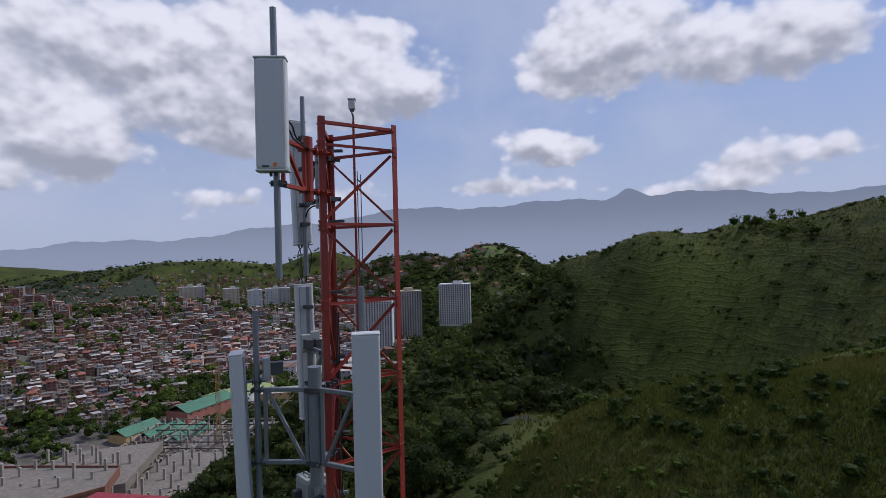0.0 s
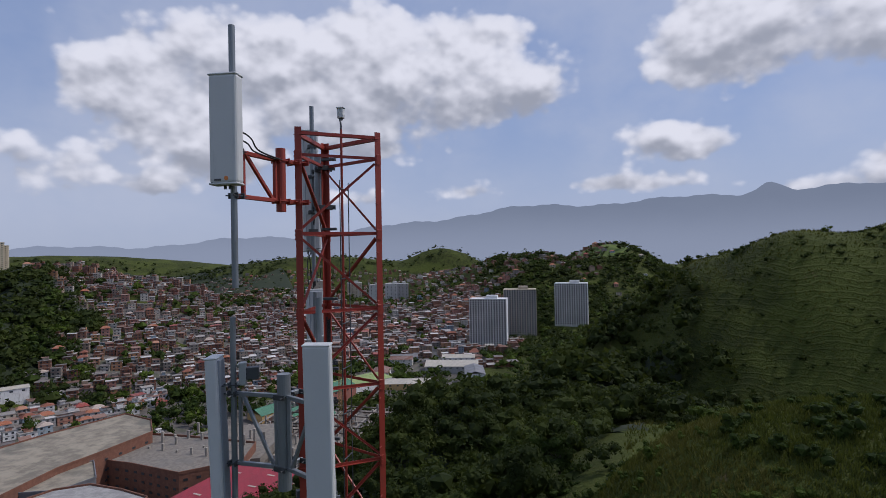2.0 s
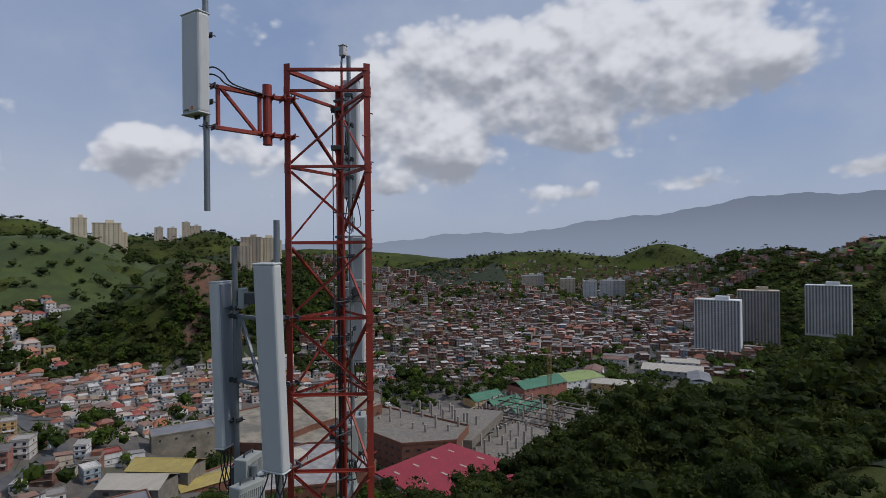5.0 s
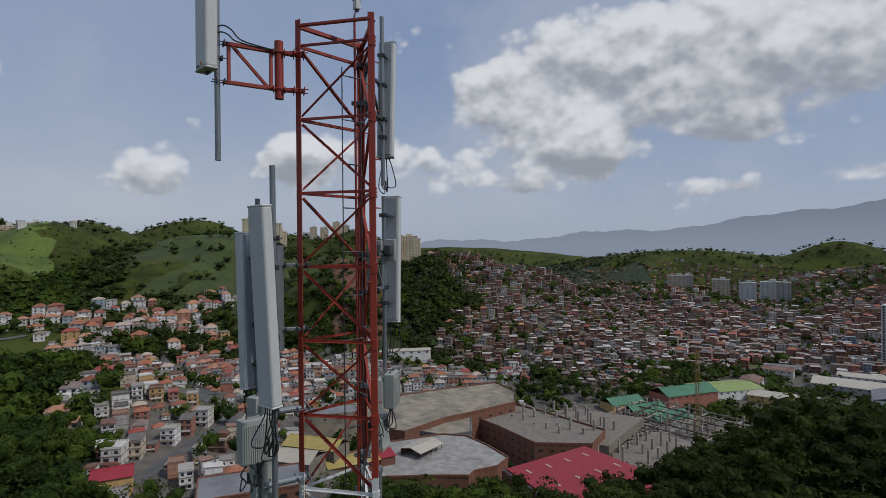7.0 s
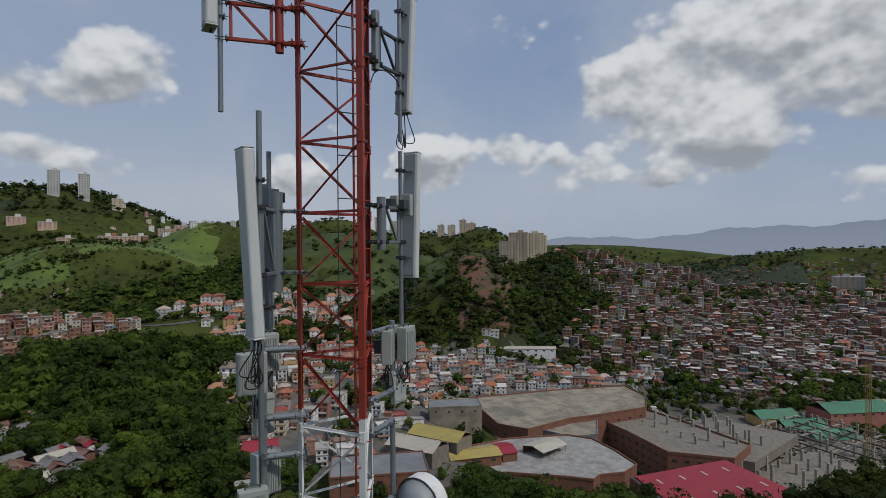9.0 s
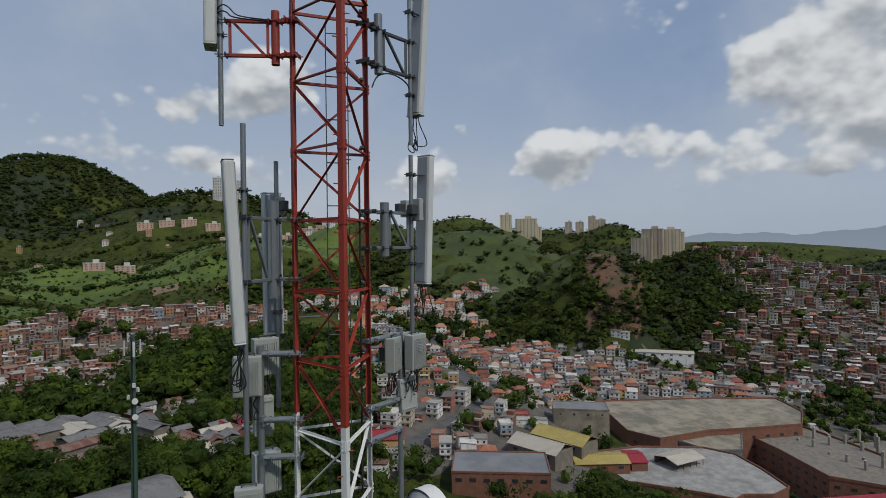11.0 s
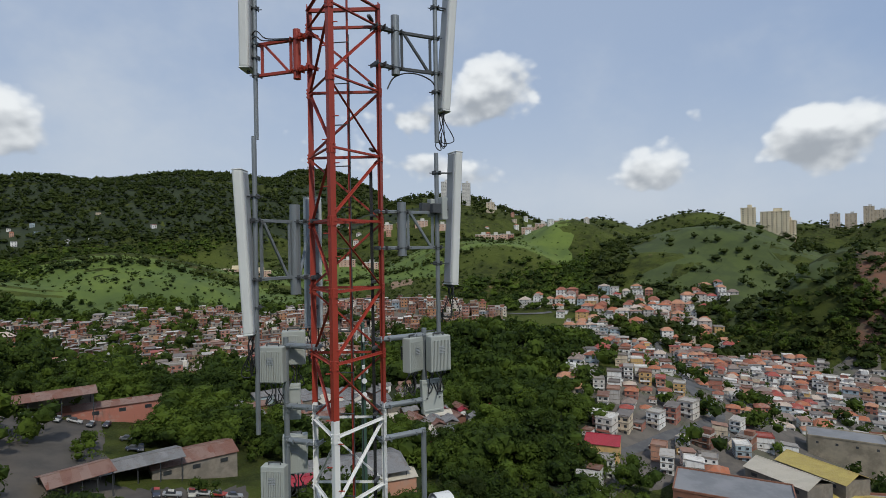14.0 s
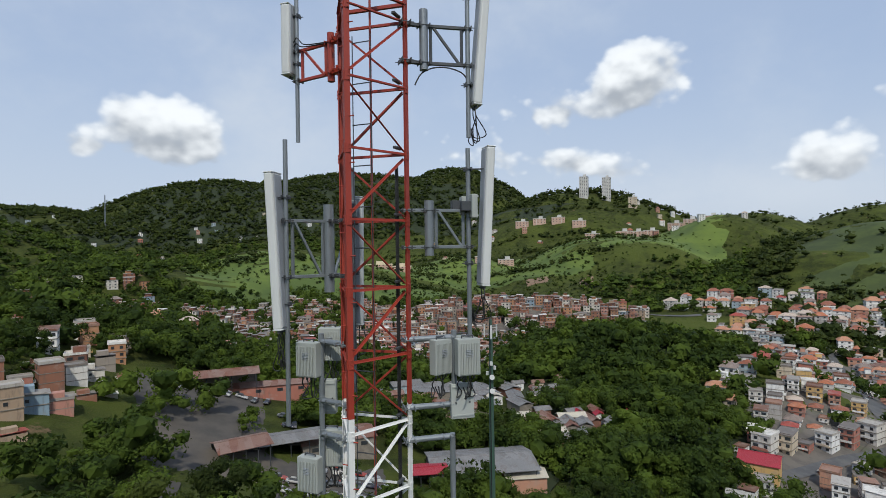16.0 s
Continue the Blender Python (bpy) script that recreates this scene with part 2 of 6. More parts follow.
def leafy(name, dark, light, tip):
    m, g = material(name)
    geo = g.n("ShaderNodeNewGeometry")
    at = geo.outputs["Position"]
    col = g.mix(geo.outputs["Random Per Island"], (*dark, 1), (*light, 1))
    col = g.mix(g.span(g.noise(at, 0.05, 4), 0.42, 0.66), col, (*tip, 1))
    b = g.n("ShaderNodeBsdfPrincipled", Base_Color=col, Roughness=0.8, Specular_IOR_Level=0.15)
    t = g.n("ShaderNodeBsdfTranslucent", Color=g.mix(0.4, col, (0.16, 0.2, 0.03, 1)))
    g.n("ShaderNodeOutputMaterial", Surface=g.n("ShaderNodeMixShader", i0=0.25, i1=b.outputs[0], i2=t.outputs[0]).outputs[0])
    return m


LEAF = leafy("leaves", (0.014, 0.026, 0.005), (0.040, 0.066, 0.010), (0.080, 0.118, 0.015))
LEAFD = leafy("dark_leaves", (0.015, 0.025, 0.006), (0.032, 0.046, 0.009), (0.050, 0.066, 0.012))
GRASS = leafy("grass_blades", (0.042, 0.056, 0.010), (0.100, 0.110, 0.018), (0.125, 0.108, 0.028))
BARK = painted("bark", (0.10, 0.075, 0.055), (0.06, 0.045, 0.035), 0.9, 0.0, 2.0)


def walls_material(name, stops, island, rough=0.85):
    """Plaster, brick and block walls: each house takes its own colour, with stains that run down."""
    m, g = material(name)
    geo = g.n("ShaderNodeNewGeometry")
    at = geo.outputs["Position"]
    pick = geo.outputs["Random Per Island"] if island else g.n("ShaderNodeObjectInfo").outputs["Random"]
    col = g.ramp(pick, stops, "CONSTANT")
    run = g.n("ShaderNodeMapping", Vector=at, Scale=(1.0, 1.0, 0.22)).outputs[0]
    col = g.mix(g.span(g.noise(run, 0.9, 6, 0.65), 0.48, 0.74, 0.0, 0.55), col, (0.115, 0.095, 0.08, 1))
    col = g.mix(g.span(g.noise(at, 0.35, 4), 0.5, 0.7, 0.0, 0.35), col, (0.34, 0.30, 0.26, 1))
    return finish(m, g, col, rough, 0.0, g.noise(at, 3.0, 4), 0.35, 0.05)


BARRIO = [(0.0, (0.225, 0.088, 0.050)), (0.22, (0.26, 0.115, 0.070)), (0.40, (0.17, 0.072, 0.046)), (0.50, (0.34, 0.245, 0.165)),
          (0.60, (0.27, 0.23, 0.19)), (0.72, (0.58, 0.54, 0.47)), (0.82, (0.40, 0.20, 0.10)), (0.91, (0.42, 0.20, 0.15)), (0.98, (0.22, 0.30, 0.36))]
PLASTER = [(0.0, (0.74, 0.73, 0.70)), (0.42, (0.62, 0.59, 0.54)), (0.58, (0.56, 0.47, 0.35)), (0.66, (0.46, 0.24, 0.16)),
           (0.74, (0.56, 0.36, 0.14)), (0.78, (0.40, 0.38, 0.36)), (0.88, (0.36, 0.14, 0.10)), (0.95, (0.34, 0.42, 0.46))]
W_BARRIO, W_BARRIO_S = walls_material("brick_and_block", BARRIO, False), walls_material("brick_and_block_mix", BARRIO, True)
W_PLAST, W_PLAST_S = walls_material("plaster", PLASTER, False), walls_material("plaster_mix", PLASTER, True)
ZINCS = [(0.0, (0.27, 0.245, 0.215)), (0.20, (0.15, 0.13, 0.115)), (0.40, (0.38, 0.35, 0.31)), (0.54, (0.17, 0.082, 0.052)), (0.68, (0.28, 0.155, 0.105)), (0.77, (0.62, 0.59, 0.54)), (0.88, (0.19, 0.165, 0.14)), (0.96, (0.30, 0.065, 0.045))]
TILES = [(0.0, (0.36, 0.125, 0.060)), (0.28, (0.25, 0.085, 0.048)), (0.50, (0.42, 0.20, 0.115)), (0.66, (0.30, 0.060, 0.045)), (0.74, (0.46, 0.37, 0.30)), (0.88, (0.22, 0.17, 0.145))]
R_ZINC, R_ZINC_S = walls_material("sheet_roof", ZINCS, False, 0.6), walls_material("sheet_roof_mix", ZINCS, True, 0.6)
R_TILE, R_TILE_S = walls_material("clay_tile", TILES, False), walls_material("clay_tile_mix", TILES, True)


def glass_material():
    m, g = material("window_glass")
    at = g.n("ShaderNodeNewGeometry").outputs["Position"]
    col = g.mix(g.noise(at, 0.8, 2), (0.016, 0.019, 0.023, 1), (0.05, 0.055, 0.06, 1))
    return finish(m, g, col, 0.32)


GLASS = glass_material()
DOOR = painted("dark_door", (0.10, 0.07, 0.05), (0.06, 0.05, 0.045), 0.6)
TANK = painted("blue_tank", (0.05, 0.12, 0.30), (0.06, 0.15, 0.34), 0.5)


def surface(name, a, b, scale, rough=0.9, spots=(0.10, 0.095, 0.09), spotty=0.5, bump=0.3, metal=0.0):
    """Weathered concrete, sheet or earth at two scales."""
    m, g = material(name)
    at = g.n("ShaderNodeNewGeometry").outputs["Position"]
    col = g.mix(g.span(g.noise(at, scale, 6, 0.6), 0.35, 0.65), (*a, 1), (*b, 1))
    col = g.mix(g.span(g.noise(at, scale * 0.23, 5, 0.62), 0.50, 0.66, 0.0, spotty), col, (*spots, 1))
    fine = g.noise(at, scale * 9, 4)
    return finish(m, g, col, rough, metal, fine, bump, 0.06)


def ribbed(name, a, b, turn, gap, rough=0.55, rust=(0.19, 0.085, 0.05), rusty=0.3):
    """Corrugated sheet: ribs along one heading, patches of rust and pale sheets."""
    m, g = material(name)
    at = g.n("ShaderNodeNewGeometry").outputs["Position"]
    along = g.n("ShaderNodeMapping", Vector=at, Rotation=(0, 0, radians(turn))).outputs[0]
    wav = g.n("ShaderNodeTexWave", {"wave_type": "BANDS", "bands_direction": "X"}, Vector=along, Scale=1.0 / gap, Distortion=0.0).outputs[1]
    patch = g.n("ShaderNodeTexVoronoi", {"distance": "CHEBYCHEV"}, Vector=g.n("ShaderNodeMapping", Vector=along, Scale=(0.9, 0.25, 0.25)).outputs[0], Scale=0.6)
    col = g.mix(g.n("ShaderNodeSeparateColor", Color=patch.outputs["Color"]).outputs[0], (*a, 1), (*b, 1))
    col = g.mix(g.span(g.noise(at, 0.5, 6, 0.65), 0.48, 0.68, 0.0, rusty), col, (*rust, 1))
    return finish(m, g, col, rough, 0.0, wav, 0.5, 0.08)


CONCRETE = surface("weathered_concrete", (0.33, 0.285, 0.21), (0.185, 0.160, 0.120), 0.16, 0.9, (0.13, 0.125, 0.10), 0.7)
CEMENT = surface("raw_cement", (0.235, 0.205, 0.165), (0.165, 0.145, 0.118), 0.5, 0.9, (0.16, 0.15, 0.135), 0.5)
PALECEM = surface("fresh_cement", (0.36, 0.33, 0.28), (0.27, 0.245, 0.21), 0.6, 0.9, (0.20, 0.18, 0.15), 0.5)
ROOFGREY = surface("grey_roof_sheet", (0.22, 0.22, 0.225), (0.16, 0.162, 0.168), 0.15, 0.7, (0.22, 0.22, 0.22), 0.5)
BITUMEN = surface("dark_bitumen", (0.055, 0.06, 0.065), (0.075, 0.08, 0.085), 0.3, 0.7, (0.10, 0.10, 0.10), 0.4)
BRICK = surface("brown_brick", (0.235, 0.105, 0.065), (0.185, 0.082, 0.052), 0.6, 0.9, (0.14, 0.075, 0.055), 0.5)
EARTH = surface("bare_earth", (0.24, 0.155, 0.10), (0.17, 0.115, 0.075), 0.25, 0.95, (0.10, 0.085, 0.06), 0.5, 0.6)
SCAR = surface("red_earth_slip", (0.165, 0.072, 0.042), (0.085, 0.062, 0.038), 0.16, 0.95, (0.052, 0.060, 0.022), 1.0, 0.9)
YARD = surface("dusty_asphalt", (0.088, 0.077, 0.066), (0.058, 0.052, 0.046), 0.12, 0.95, (0.115, 0.094, 0.072), 0.7)
STREET = surface("street_ground", (0.135, 0.118, 0.10), (0.09, 0.08, 0.07), 0.2, 0.92, (0.07, 0.085, 0.04), 0.6)
ASPHALT = surface("asphalt", (0.10, 0.10, 0.10), (0.075, 0.075, 0.078), 0.3, 0.9, (0.13, 0.12, 0.11), 0.5)
MEADOW = surface("bright_meadow", (0.108, 0.150, 0.022), (0.066, 0.102, 0.018), 0.03, 0.95, (0.05, 0.078, 0.018), 0.75, 0.6)
REDSHEET = ribbed("crimson_sheet", (0.34, 0.018, 0.032), (0.29, 0.016, 0.028), -32, 0.5, 0.5, (0.22, 0.03, 0.03), 0.3)
GREENSHEET = ribbed("green_sheet", (0.035, 0.185, 0.095), (0.028, 0.145, 0.075), 20, 0.6, 0.5, (0.06, 0.15, 0.09), 0.3)
LIMESHEET = ribbed("lime_sheet", (0.28, 0.36, 0.10), (0.24, 0.31, 0.09), 20, 0.6, 0.5, (0.2, 0.22, 0.12), 0.3)
CREAMSHEET = ribbed("cream_sheet", (0.52, 0.47, 0.38), (0.44, 0.40, 0.32), 20, 0.6, 0.5, (0.4, 0.33, 0.25), 0.2)
OCHRE = ribbed("ochre_sheet", (0.46, 0.36, 0.10), (0.40, 0.31, 0.09), 30, 0.5, 0.5, (0.3, 0.2, 0.09), 0.3)
RUST = ribbed("rusty_sheet", (0.175, 0.068, 0.040), (0.24, 0.165, 0.135), 40, 0.4, 0.7, (0.14, 0.06, 0.04), 0.6)
GREYSHEET = ribbed("grey_sheet", (0.215, 0.21, 0.205), (0.15, 0.146, 0.142), 30, 0.4, 0.6, (0.13, 0.085, 0.06), 0.5)
PALEROOF = surface("pale_roof_felt", (0.36, 0.345, 0.32), (0.25, 0.24, 0.225), 0.35, 0.95, (0.19, 0.18, 0.165), 0.8)
WHITEB = surface("white_block", (0.68, 0.68, 0.67), (0.60, 0.60, 0.59), 0.1, 0.85, (0.48, 0.47, 0.45), 0.4)
HILLGRASS = surface("hill_grass", (0.058, 0.080, 0.016), (0.036, 0.052, 0.012), 0.04, 0.95, (0.030, 0.042, 0.011), 0.8, 0.6)
# undergrowth green, with the shade between the crowns put into the colour
SHADED_FLOOR = surface("undergrowth", (0.020, 0.031, 0.008), (0.014, 0.022, 0.006), 0.15, 0.95, (0.036, 0.046, 0.013), 0.5, 0.6)
TOWERW = surface("pale_block", (0.56, 0.545, 0.51), (0.48, 0.465, 0.435), 0.1, 0.85, (0.33, 0.32, 0.31), 0.4)
TOWERD = surface("grey_block", (0.38, 0.36, 0.33), (0.32, 0.30, 0.275), 0.1, 0.85, (0.18, 0.17, 0.165), 0.4)
TAN = surface("tan_block", (0.50, 0.42, 0.31), (0.44, 0.36, 0.26), 0.1, 0.85, (0.33, 0.27, 0.2), 0.4)
YELLOW = surface("yellow_block", (0.62, 0.54, 0.38), (0.55, 0.47, 0.33), 0.1, 0.85, (0.42, 0.36, 0.26), 0.4)
PINK = surface("pink_block", (0.50, 0.34, 0.26), (0.44, 0.29, 0.22), 0.1, 0.85, (0.38, 0.30, 0.24), 0.4)

# ---- land ----
def bearing(az, r):
    """Heading in degrees from +y, left positive, and distance from the mast, as x and y."""
    a = radians(az)
    return -r * math.sin(a), r * math.cos(a)


# The plan's distances hold near the mast; from 100 m on the valley lies REACH times as far, seen from the middle of the walk.
REACH, MID = 1.38, (5.0, -1.5, 37.9)
_plan_r = np.concatenate([np.linspace(0, 120, 241), [200.0, 9000.0]])
_q = np.clip((_plan_r - 50) / 50, 0, 1)
_true_r = _plan_r * (1 + (REACH - 1) * _q * _q * (3 - 2 * _q))


def spread(x, y):
    """From the plan to the true place."""
    dx, dy = x - MID[0], y - MID[1]
    d = max(math.hypot(dx, dy), 1e-6)
    k = float(np.interp(d, _plan_r, _true_r)) / d
    return MID[0] + dx * k, MID[1] + dy * k


def gather(x, y):
    """From a true place back to the plan, with the stretch there."""
    dx, dy = x - MID[0], y - MID[1]
    d = np.maximum(np.hypot(dx, dy), 1e-6)
    k = d / np.maximum(np.interp(d, _true_r, _plan_r), 1e-6)
    return MID[0] + dx / k, MID[1] + dy / k, k


def level(z):
    """A height of the plan, far out, as a true height."""
    return MID[2] + (z - MID[2]) * REACH


def polar(az, r):
    """The true place at a heading and a distance on the plan."""
    return spread(*bearing(az, r))


class Hill:
    """A rounded rise with its top at a heading and distance; wide across and deep along the line of sight, leaning by turn degrees."""

    def __init__(self, az, r, top, across, deep, turn=0.0, power=2.0):
        self.x, self.y = bearing(az, r)
        a = radians(az + turn)
        self.out, self.side = (-math.sin(a), math.cos(a)), (math.cos(a), math.sin(a))
        self.top, self.across, self.deep, self.power = top, across, deep, power

    def height(self, x, y, base):
        dx, dy = x - self.x, y - self.y
        u = (dx * self.side[0] + dy * self.side[1]) / self.across
        v = (dx * self.out[0] + dy * self.out[1]) / self.deep
        d = np.sqrt(u * u + v * v)
        return base + (self.top - base) * np.exp(-d ** self.power)


HILLS = [
    Hill(-35.0, 8, 27.0, 34, 42, 0, 2.6),        # the mast's own brow
    Hill(-27.0, 46, 26.0, 30, 34, 0, 2.4),
    Hill(-48.0, 62, 29.0, 42, 48, 0, 2.4),       # and its rise to the side
    Hill(-90.0, 70, 34.0, 90, 80, 0, 2),         # the brow goes on behind the walk
    Hill(-12.0, 80, 13.0, 40, 60, 0, 2),         # spur of scrub below the brow
    Hill(-22.9, 186, 42.3, 46, 53, 20, 2.4),     # terraced grass hill
    Hill(-31.0, 196, 45.9, 49, 62, 10, 2.4),     # terraced grass hill
    Hill(-40.9, 205, 53.0, 81, 80, 0, 2.2),
    Hill(-58.0, 190, 62.0, 90, 90, 0, 2),
    Hill(-11.7, 200, 21.9, 29, 68, 10, 2),       # its wooded flank
    Hill(-3.0, 140, 5.9, 42, 69, 0, 2),
    Hill(9.0, 118, 3.0, 36, 55, 0, 2),
    Hill(20.0, 88, -6.0, 30, 40, 0, 2),
    Hill(90.0, 215, -2.0, 75, 52, -20, 2.4),     # wooded knoll in the valley
    Hill(101.0, 150, -12.0, 60, 60, 0, 2),
    Hill(58.3, 455, 35.9, 70, 109, 0, 2.6),      # hill with the landslip
    Hill(49.0, 520, 29.9, 65, 132, 0, 2),
    Hill(71.1, 620, 54.6, 167, 190, 0, 2.2),     # green hill below the yellow blocks
    Hill(84.0, 700, 68.8, 132, 152, 0, 2),
    Hill(93.2, 620, 48.1, 137, 149, 0, 2),
    Hill(97.8, 900, 119.0, 257, 249, 0, 2),      # ridge with the twin blocks
    Hill(109.9, 640, 24.0, 151, 120, 0, 2),
    Hill(120.1, 1150, 181.9, 562, 366, 0, 2),    # forest mountain
    Hill(110.3, 1150, 195.0, 241, 302, 0, 2),
    Hill(133.3, 1150, 165.9, 359, 269, 0, 2),
    Hill(149.2, 1000, 98.5, 275, 284, 0, 2),
    Hill(128.0, 520, 33.9, 150, 110, 0, 2),
    Hill(142.0, 480, 30.0, 110, 120, 0, 2),
    Hill(139.0, 330, -4.0, 90, 70, 0, 2),
    Hill(122.0, 395, -4.0, 120, 60, 0, 2),
    Hill(103.0, 370, 2.1, 88, 60, 0, 2),
    Hill(160.1, 700, 80.0, 260, 260, 0, 2),
    Hill(42.0, 640, 12.0, 120, 229, 0, 2.4),     # the crowded town hill
    Hill(47.0, 760, 24.9, 148, 152, 0, 2),
    Hill(28.0, 900, -22.0, 189, 201, 0, 2),
    Hill(24.5, 1500, 30.8, 424, 162, 0, 2),
    Hill(1.9, 900, 31.2, 144, 191, 0, 2),
    Hill(-5.0, 960, 45.7, 136, 180, 0, 2),       # green hill with villas
    Hill(9.8, 1100, 1.0, 186, 215, 0, 2),
    Hill(-16.6, 1100, 26.7, 211, 240, 0, 2),
    Hill(63.7, 1300, 74.7, 247, 264, 0, 2),
    Hill(47.9, 1900, 44.9, 711, 264, 0, 2),
    Hill(72.8, 1500, 116.4, 256, 260, 0, 2),
    Hill(-110.0, 260, 60.0, 260, 190, 0, 2),
    Hill(-165.0, 240, 55.0, 240, 190, 0, 2),
    Hill(-15.4, 190, 34.2, 32, 65, 12, 2.4),     # its near shoulder
    Hill(-6.7, 196, 10.8, 29, 42, 0, 2.2),       # and the foot of its flank
    Hill(52.8, 712, 31, 62, 60),                 # shoulder under the tall pale blocks
    Hill(57.4, 1250, 80.9, 141, 208, 0, 2),      # far hill behind the landslip
    Hill(6.0, 960, 26.2, 111, 173, 0, 2),
    Hill(140.1, 1080, 103.7, 131, 318, 0, 2),
    Hill(113.0, 1140, 170.4, 110, 260, 0, 2),
    Hill(81.8, 1450, 106.4, 210, 263, 0, 2),
    Hill(31.0, 1600, 7.7, 179, 253, 0, 2),
    Hill(12.3, 1500, 49.7, 168, 109, 0, 2),
]


def land(x, y):
    """The height of the ground, for numbers or arrays."""
    x, y, stretch = gather(np.asarray(x, float), np.asarray(y, float))
    step = np.clip((y - 50) / 130, 0, 1)
    base = -25.0 - 22 * step * step * (3 - 2 * step) - 0.03 * np.clip(y - 170, 0, 500) + 0.0 * x
    k = 0.22
    total = np.ones_like(base)
    for h in HILLS:
        total = total + np.expm1(np.clip(k * (h.height(x, y, base) - base), 0, 80))
    z = base + np.log(total) / k
    r = np.hypot(x, y)
    wave = np.sin(x * 0.043 + 1.3 * np.sin(y * 0.021)) * np.cos(y * 0.037 + np.sin(x * 0.017)) * 1.6
    fine = np.sin(x * 0.31 + 0.7 * np.sin(y * 0.23)) * np.cos(y * 0.27) * 0.28
    z = z + np.clip((z - base) / 25, 0.05, 1) * (wave * np.clip(r / 120, 0, 3) * np.clip(1.7 - r / 900, 0.35, 1) + fine * np.clip(r / 30, 0, 1))
    return MID[2] + (z - MID[2]) * stretch


GRID_STEP = 7.0
_g = np.arange(-2800, 2801, GRID_STEP)
GRID = land(*np.meshgrid(_g, _g, indexing="ij")).tolist()


def ground_z(x, y):
    """The height of the ground at one place, quickly."""
    if x * x + y * y < 40000:
        return float(land(x, y))
    u, v = (x + 2800) / GRID_STEP, (y + 2800) / GRID_STEP
    i, j = int(u), int(v)
    u, v = u - i, v - j
    a, b = GRID[i], GRID[i + 1]
    return (a[j] * (1 - v) + a[j + 1] * v) * (1 - u) + (b[j] * (1 - v) + b[j + 1] * v) * u


def mesh_of(name, verts, faces, mats, index=None, smooth=False):
    me = bpy.data.meshes.new(name)
    me.from_pydata(verts, [], faces)
    for m in mats:
        me.materials.append(m)
    if index is not None:
        me.polygons.foreach_set("material_index", np.asarray(index, np.int32))
    if smooth:
        me.polygons.foreach_set("use_smooth", np.ones(len(me.polygons), bool))
    me.update()
    return me


def ground_sheet():
    az = np.radians(np.concatenate([np.arange(-60, 165, 0.75), np.arange(165, 300, 3.0)]))
    rad = np.concatenate([[0.0], np.geomspace(2.0, 5200, 330)])
    A, R = np.meshgrid(az, rad)
    X, Y = -R * np.sin(A), R * np.cos(A)
    Z = land(X, Y)
    n, m = len(az), len(rad)
    i, j = np.meshgrid(np.arange(m - 1), np.arange(n), indexing="ij")
    k = (j + 1) % n
    faces = np.stack([i * n + j, (i + 1) * n + j, (i + 1) * n + k, i * n + k], -1).reshape(-1, 4)
    me = mesh_of("ground", np.stack([X, Y, Z], -1).reshape(-1, 3).tolist(), faces.tolist(), [GROUND], smooth=True)
    return tagged(new("ground", me), "green hillsides and valley floor with grass and bare earth", "ground", kind="structure")


ground = ground_sheet()


def far_range():
    """The mountain range beyond the valley, a glowing backdrop with haze in its colour."""
    m, g = material("painted_haze_mountain")
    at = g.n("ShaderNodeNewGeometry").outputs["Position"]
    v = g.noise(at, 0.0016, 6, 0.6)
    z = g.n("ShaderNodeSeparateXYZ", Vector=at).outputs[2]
    # aerial haze painted in: blue-grey tones that emit, paler towards the foot
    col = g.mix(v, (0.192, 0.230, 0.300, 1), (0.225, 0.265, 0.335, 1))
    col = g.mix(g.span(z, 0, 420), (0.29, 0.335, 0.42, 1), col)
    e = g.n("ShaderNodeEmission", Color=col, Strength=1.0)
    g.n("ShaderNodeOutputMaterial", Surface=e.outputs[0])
    az = np.arange(-75, 62, 0.4)
    rows = np.linspace(0, 1, 26)
    crest = 90 + 330 * np.exp(-((az + 22) / 24.0) ** 2) + 190 * np.exp(-((az - 6) / 15.0) ** 2) + 60 * np.exp(-((az - 28) / 14.0) ** 2) + 240 * np.exp(-((az + 60) / 20.0) ** 2)
    crest = crest + 16 * np.sin(az * 0.43) + 7 * np.sin(az * 1.3 + 1) + 3 * np.sin(az * 4.3) + 70 * np.exp(-((az + 18.9) / 1.3) ** 2)
    verts = []
    for t in rows:
        for a, c in zip(az, crest):
            r = 3500 + 1000 * t + 90 * math.sin(a * 1.7 + 6 * t) * (1 - t)
            x, y = bearing(a, r)
            verts.append((x, y, -60 + (c + 60) * t ** 0.85 + 18 * math.sin(a * 3.1 + 9 * t) * t * (1 - t)))
    n = len(az)
    faces = [(i * n + j, i * n + j + 1, (i + 1) * n + j + 1, (i + 1) * n + j) for i in range(len(rows) - 1) for j in range(n - 1)]
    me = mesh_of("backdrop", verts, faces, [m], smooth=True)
    return tagged(new("backdrop", me), "long blue-grey mountain range, haze painted into its glowing colour", "mountain", kind="structure")


far_range()

# ---- the mast ----
LEG1, LEG2, LEG3 = Vector((-0.23, -0.52, 0)), Vector((-0.33, 0.47, 0)), Vector((0.56, 0.05, 0))
LEGS = [LEG1, LEG2, LEG3]
FOOT, TOP, BAND = float(land(0, 0)) - 0.1, 40.89, 35.2
NODES = [40.55 - 0.93 * k for k in range(18)]
UP = Vector((0, 0, 1))


def heading(v):
    return math.degrees(math.atan2(v[1], v[0]))


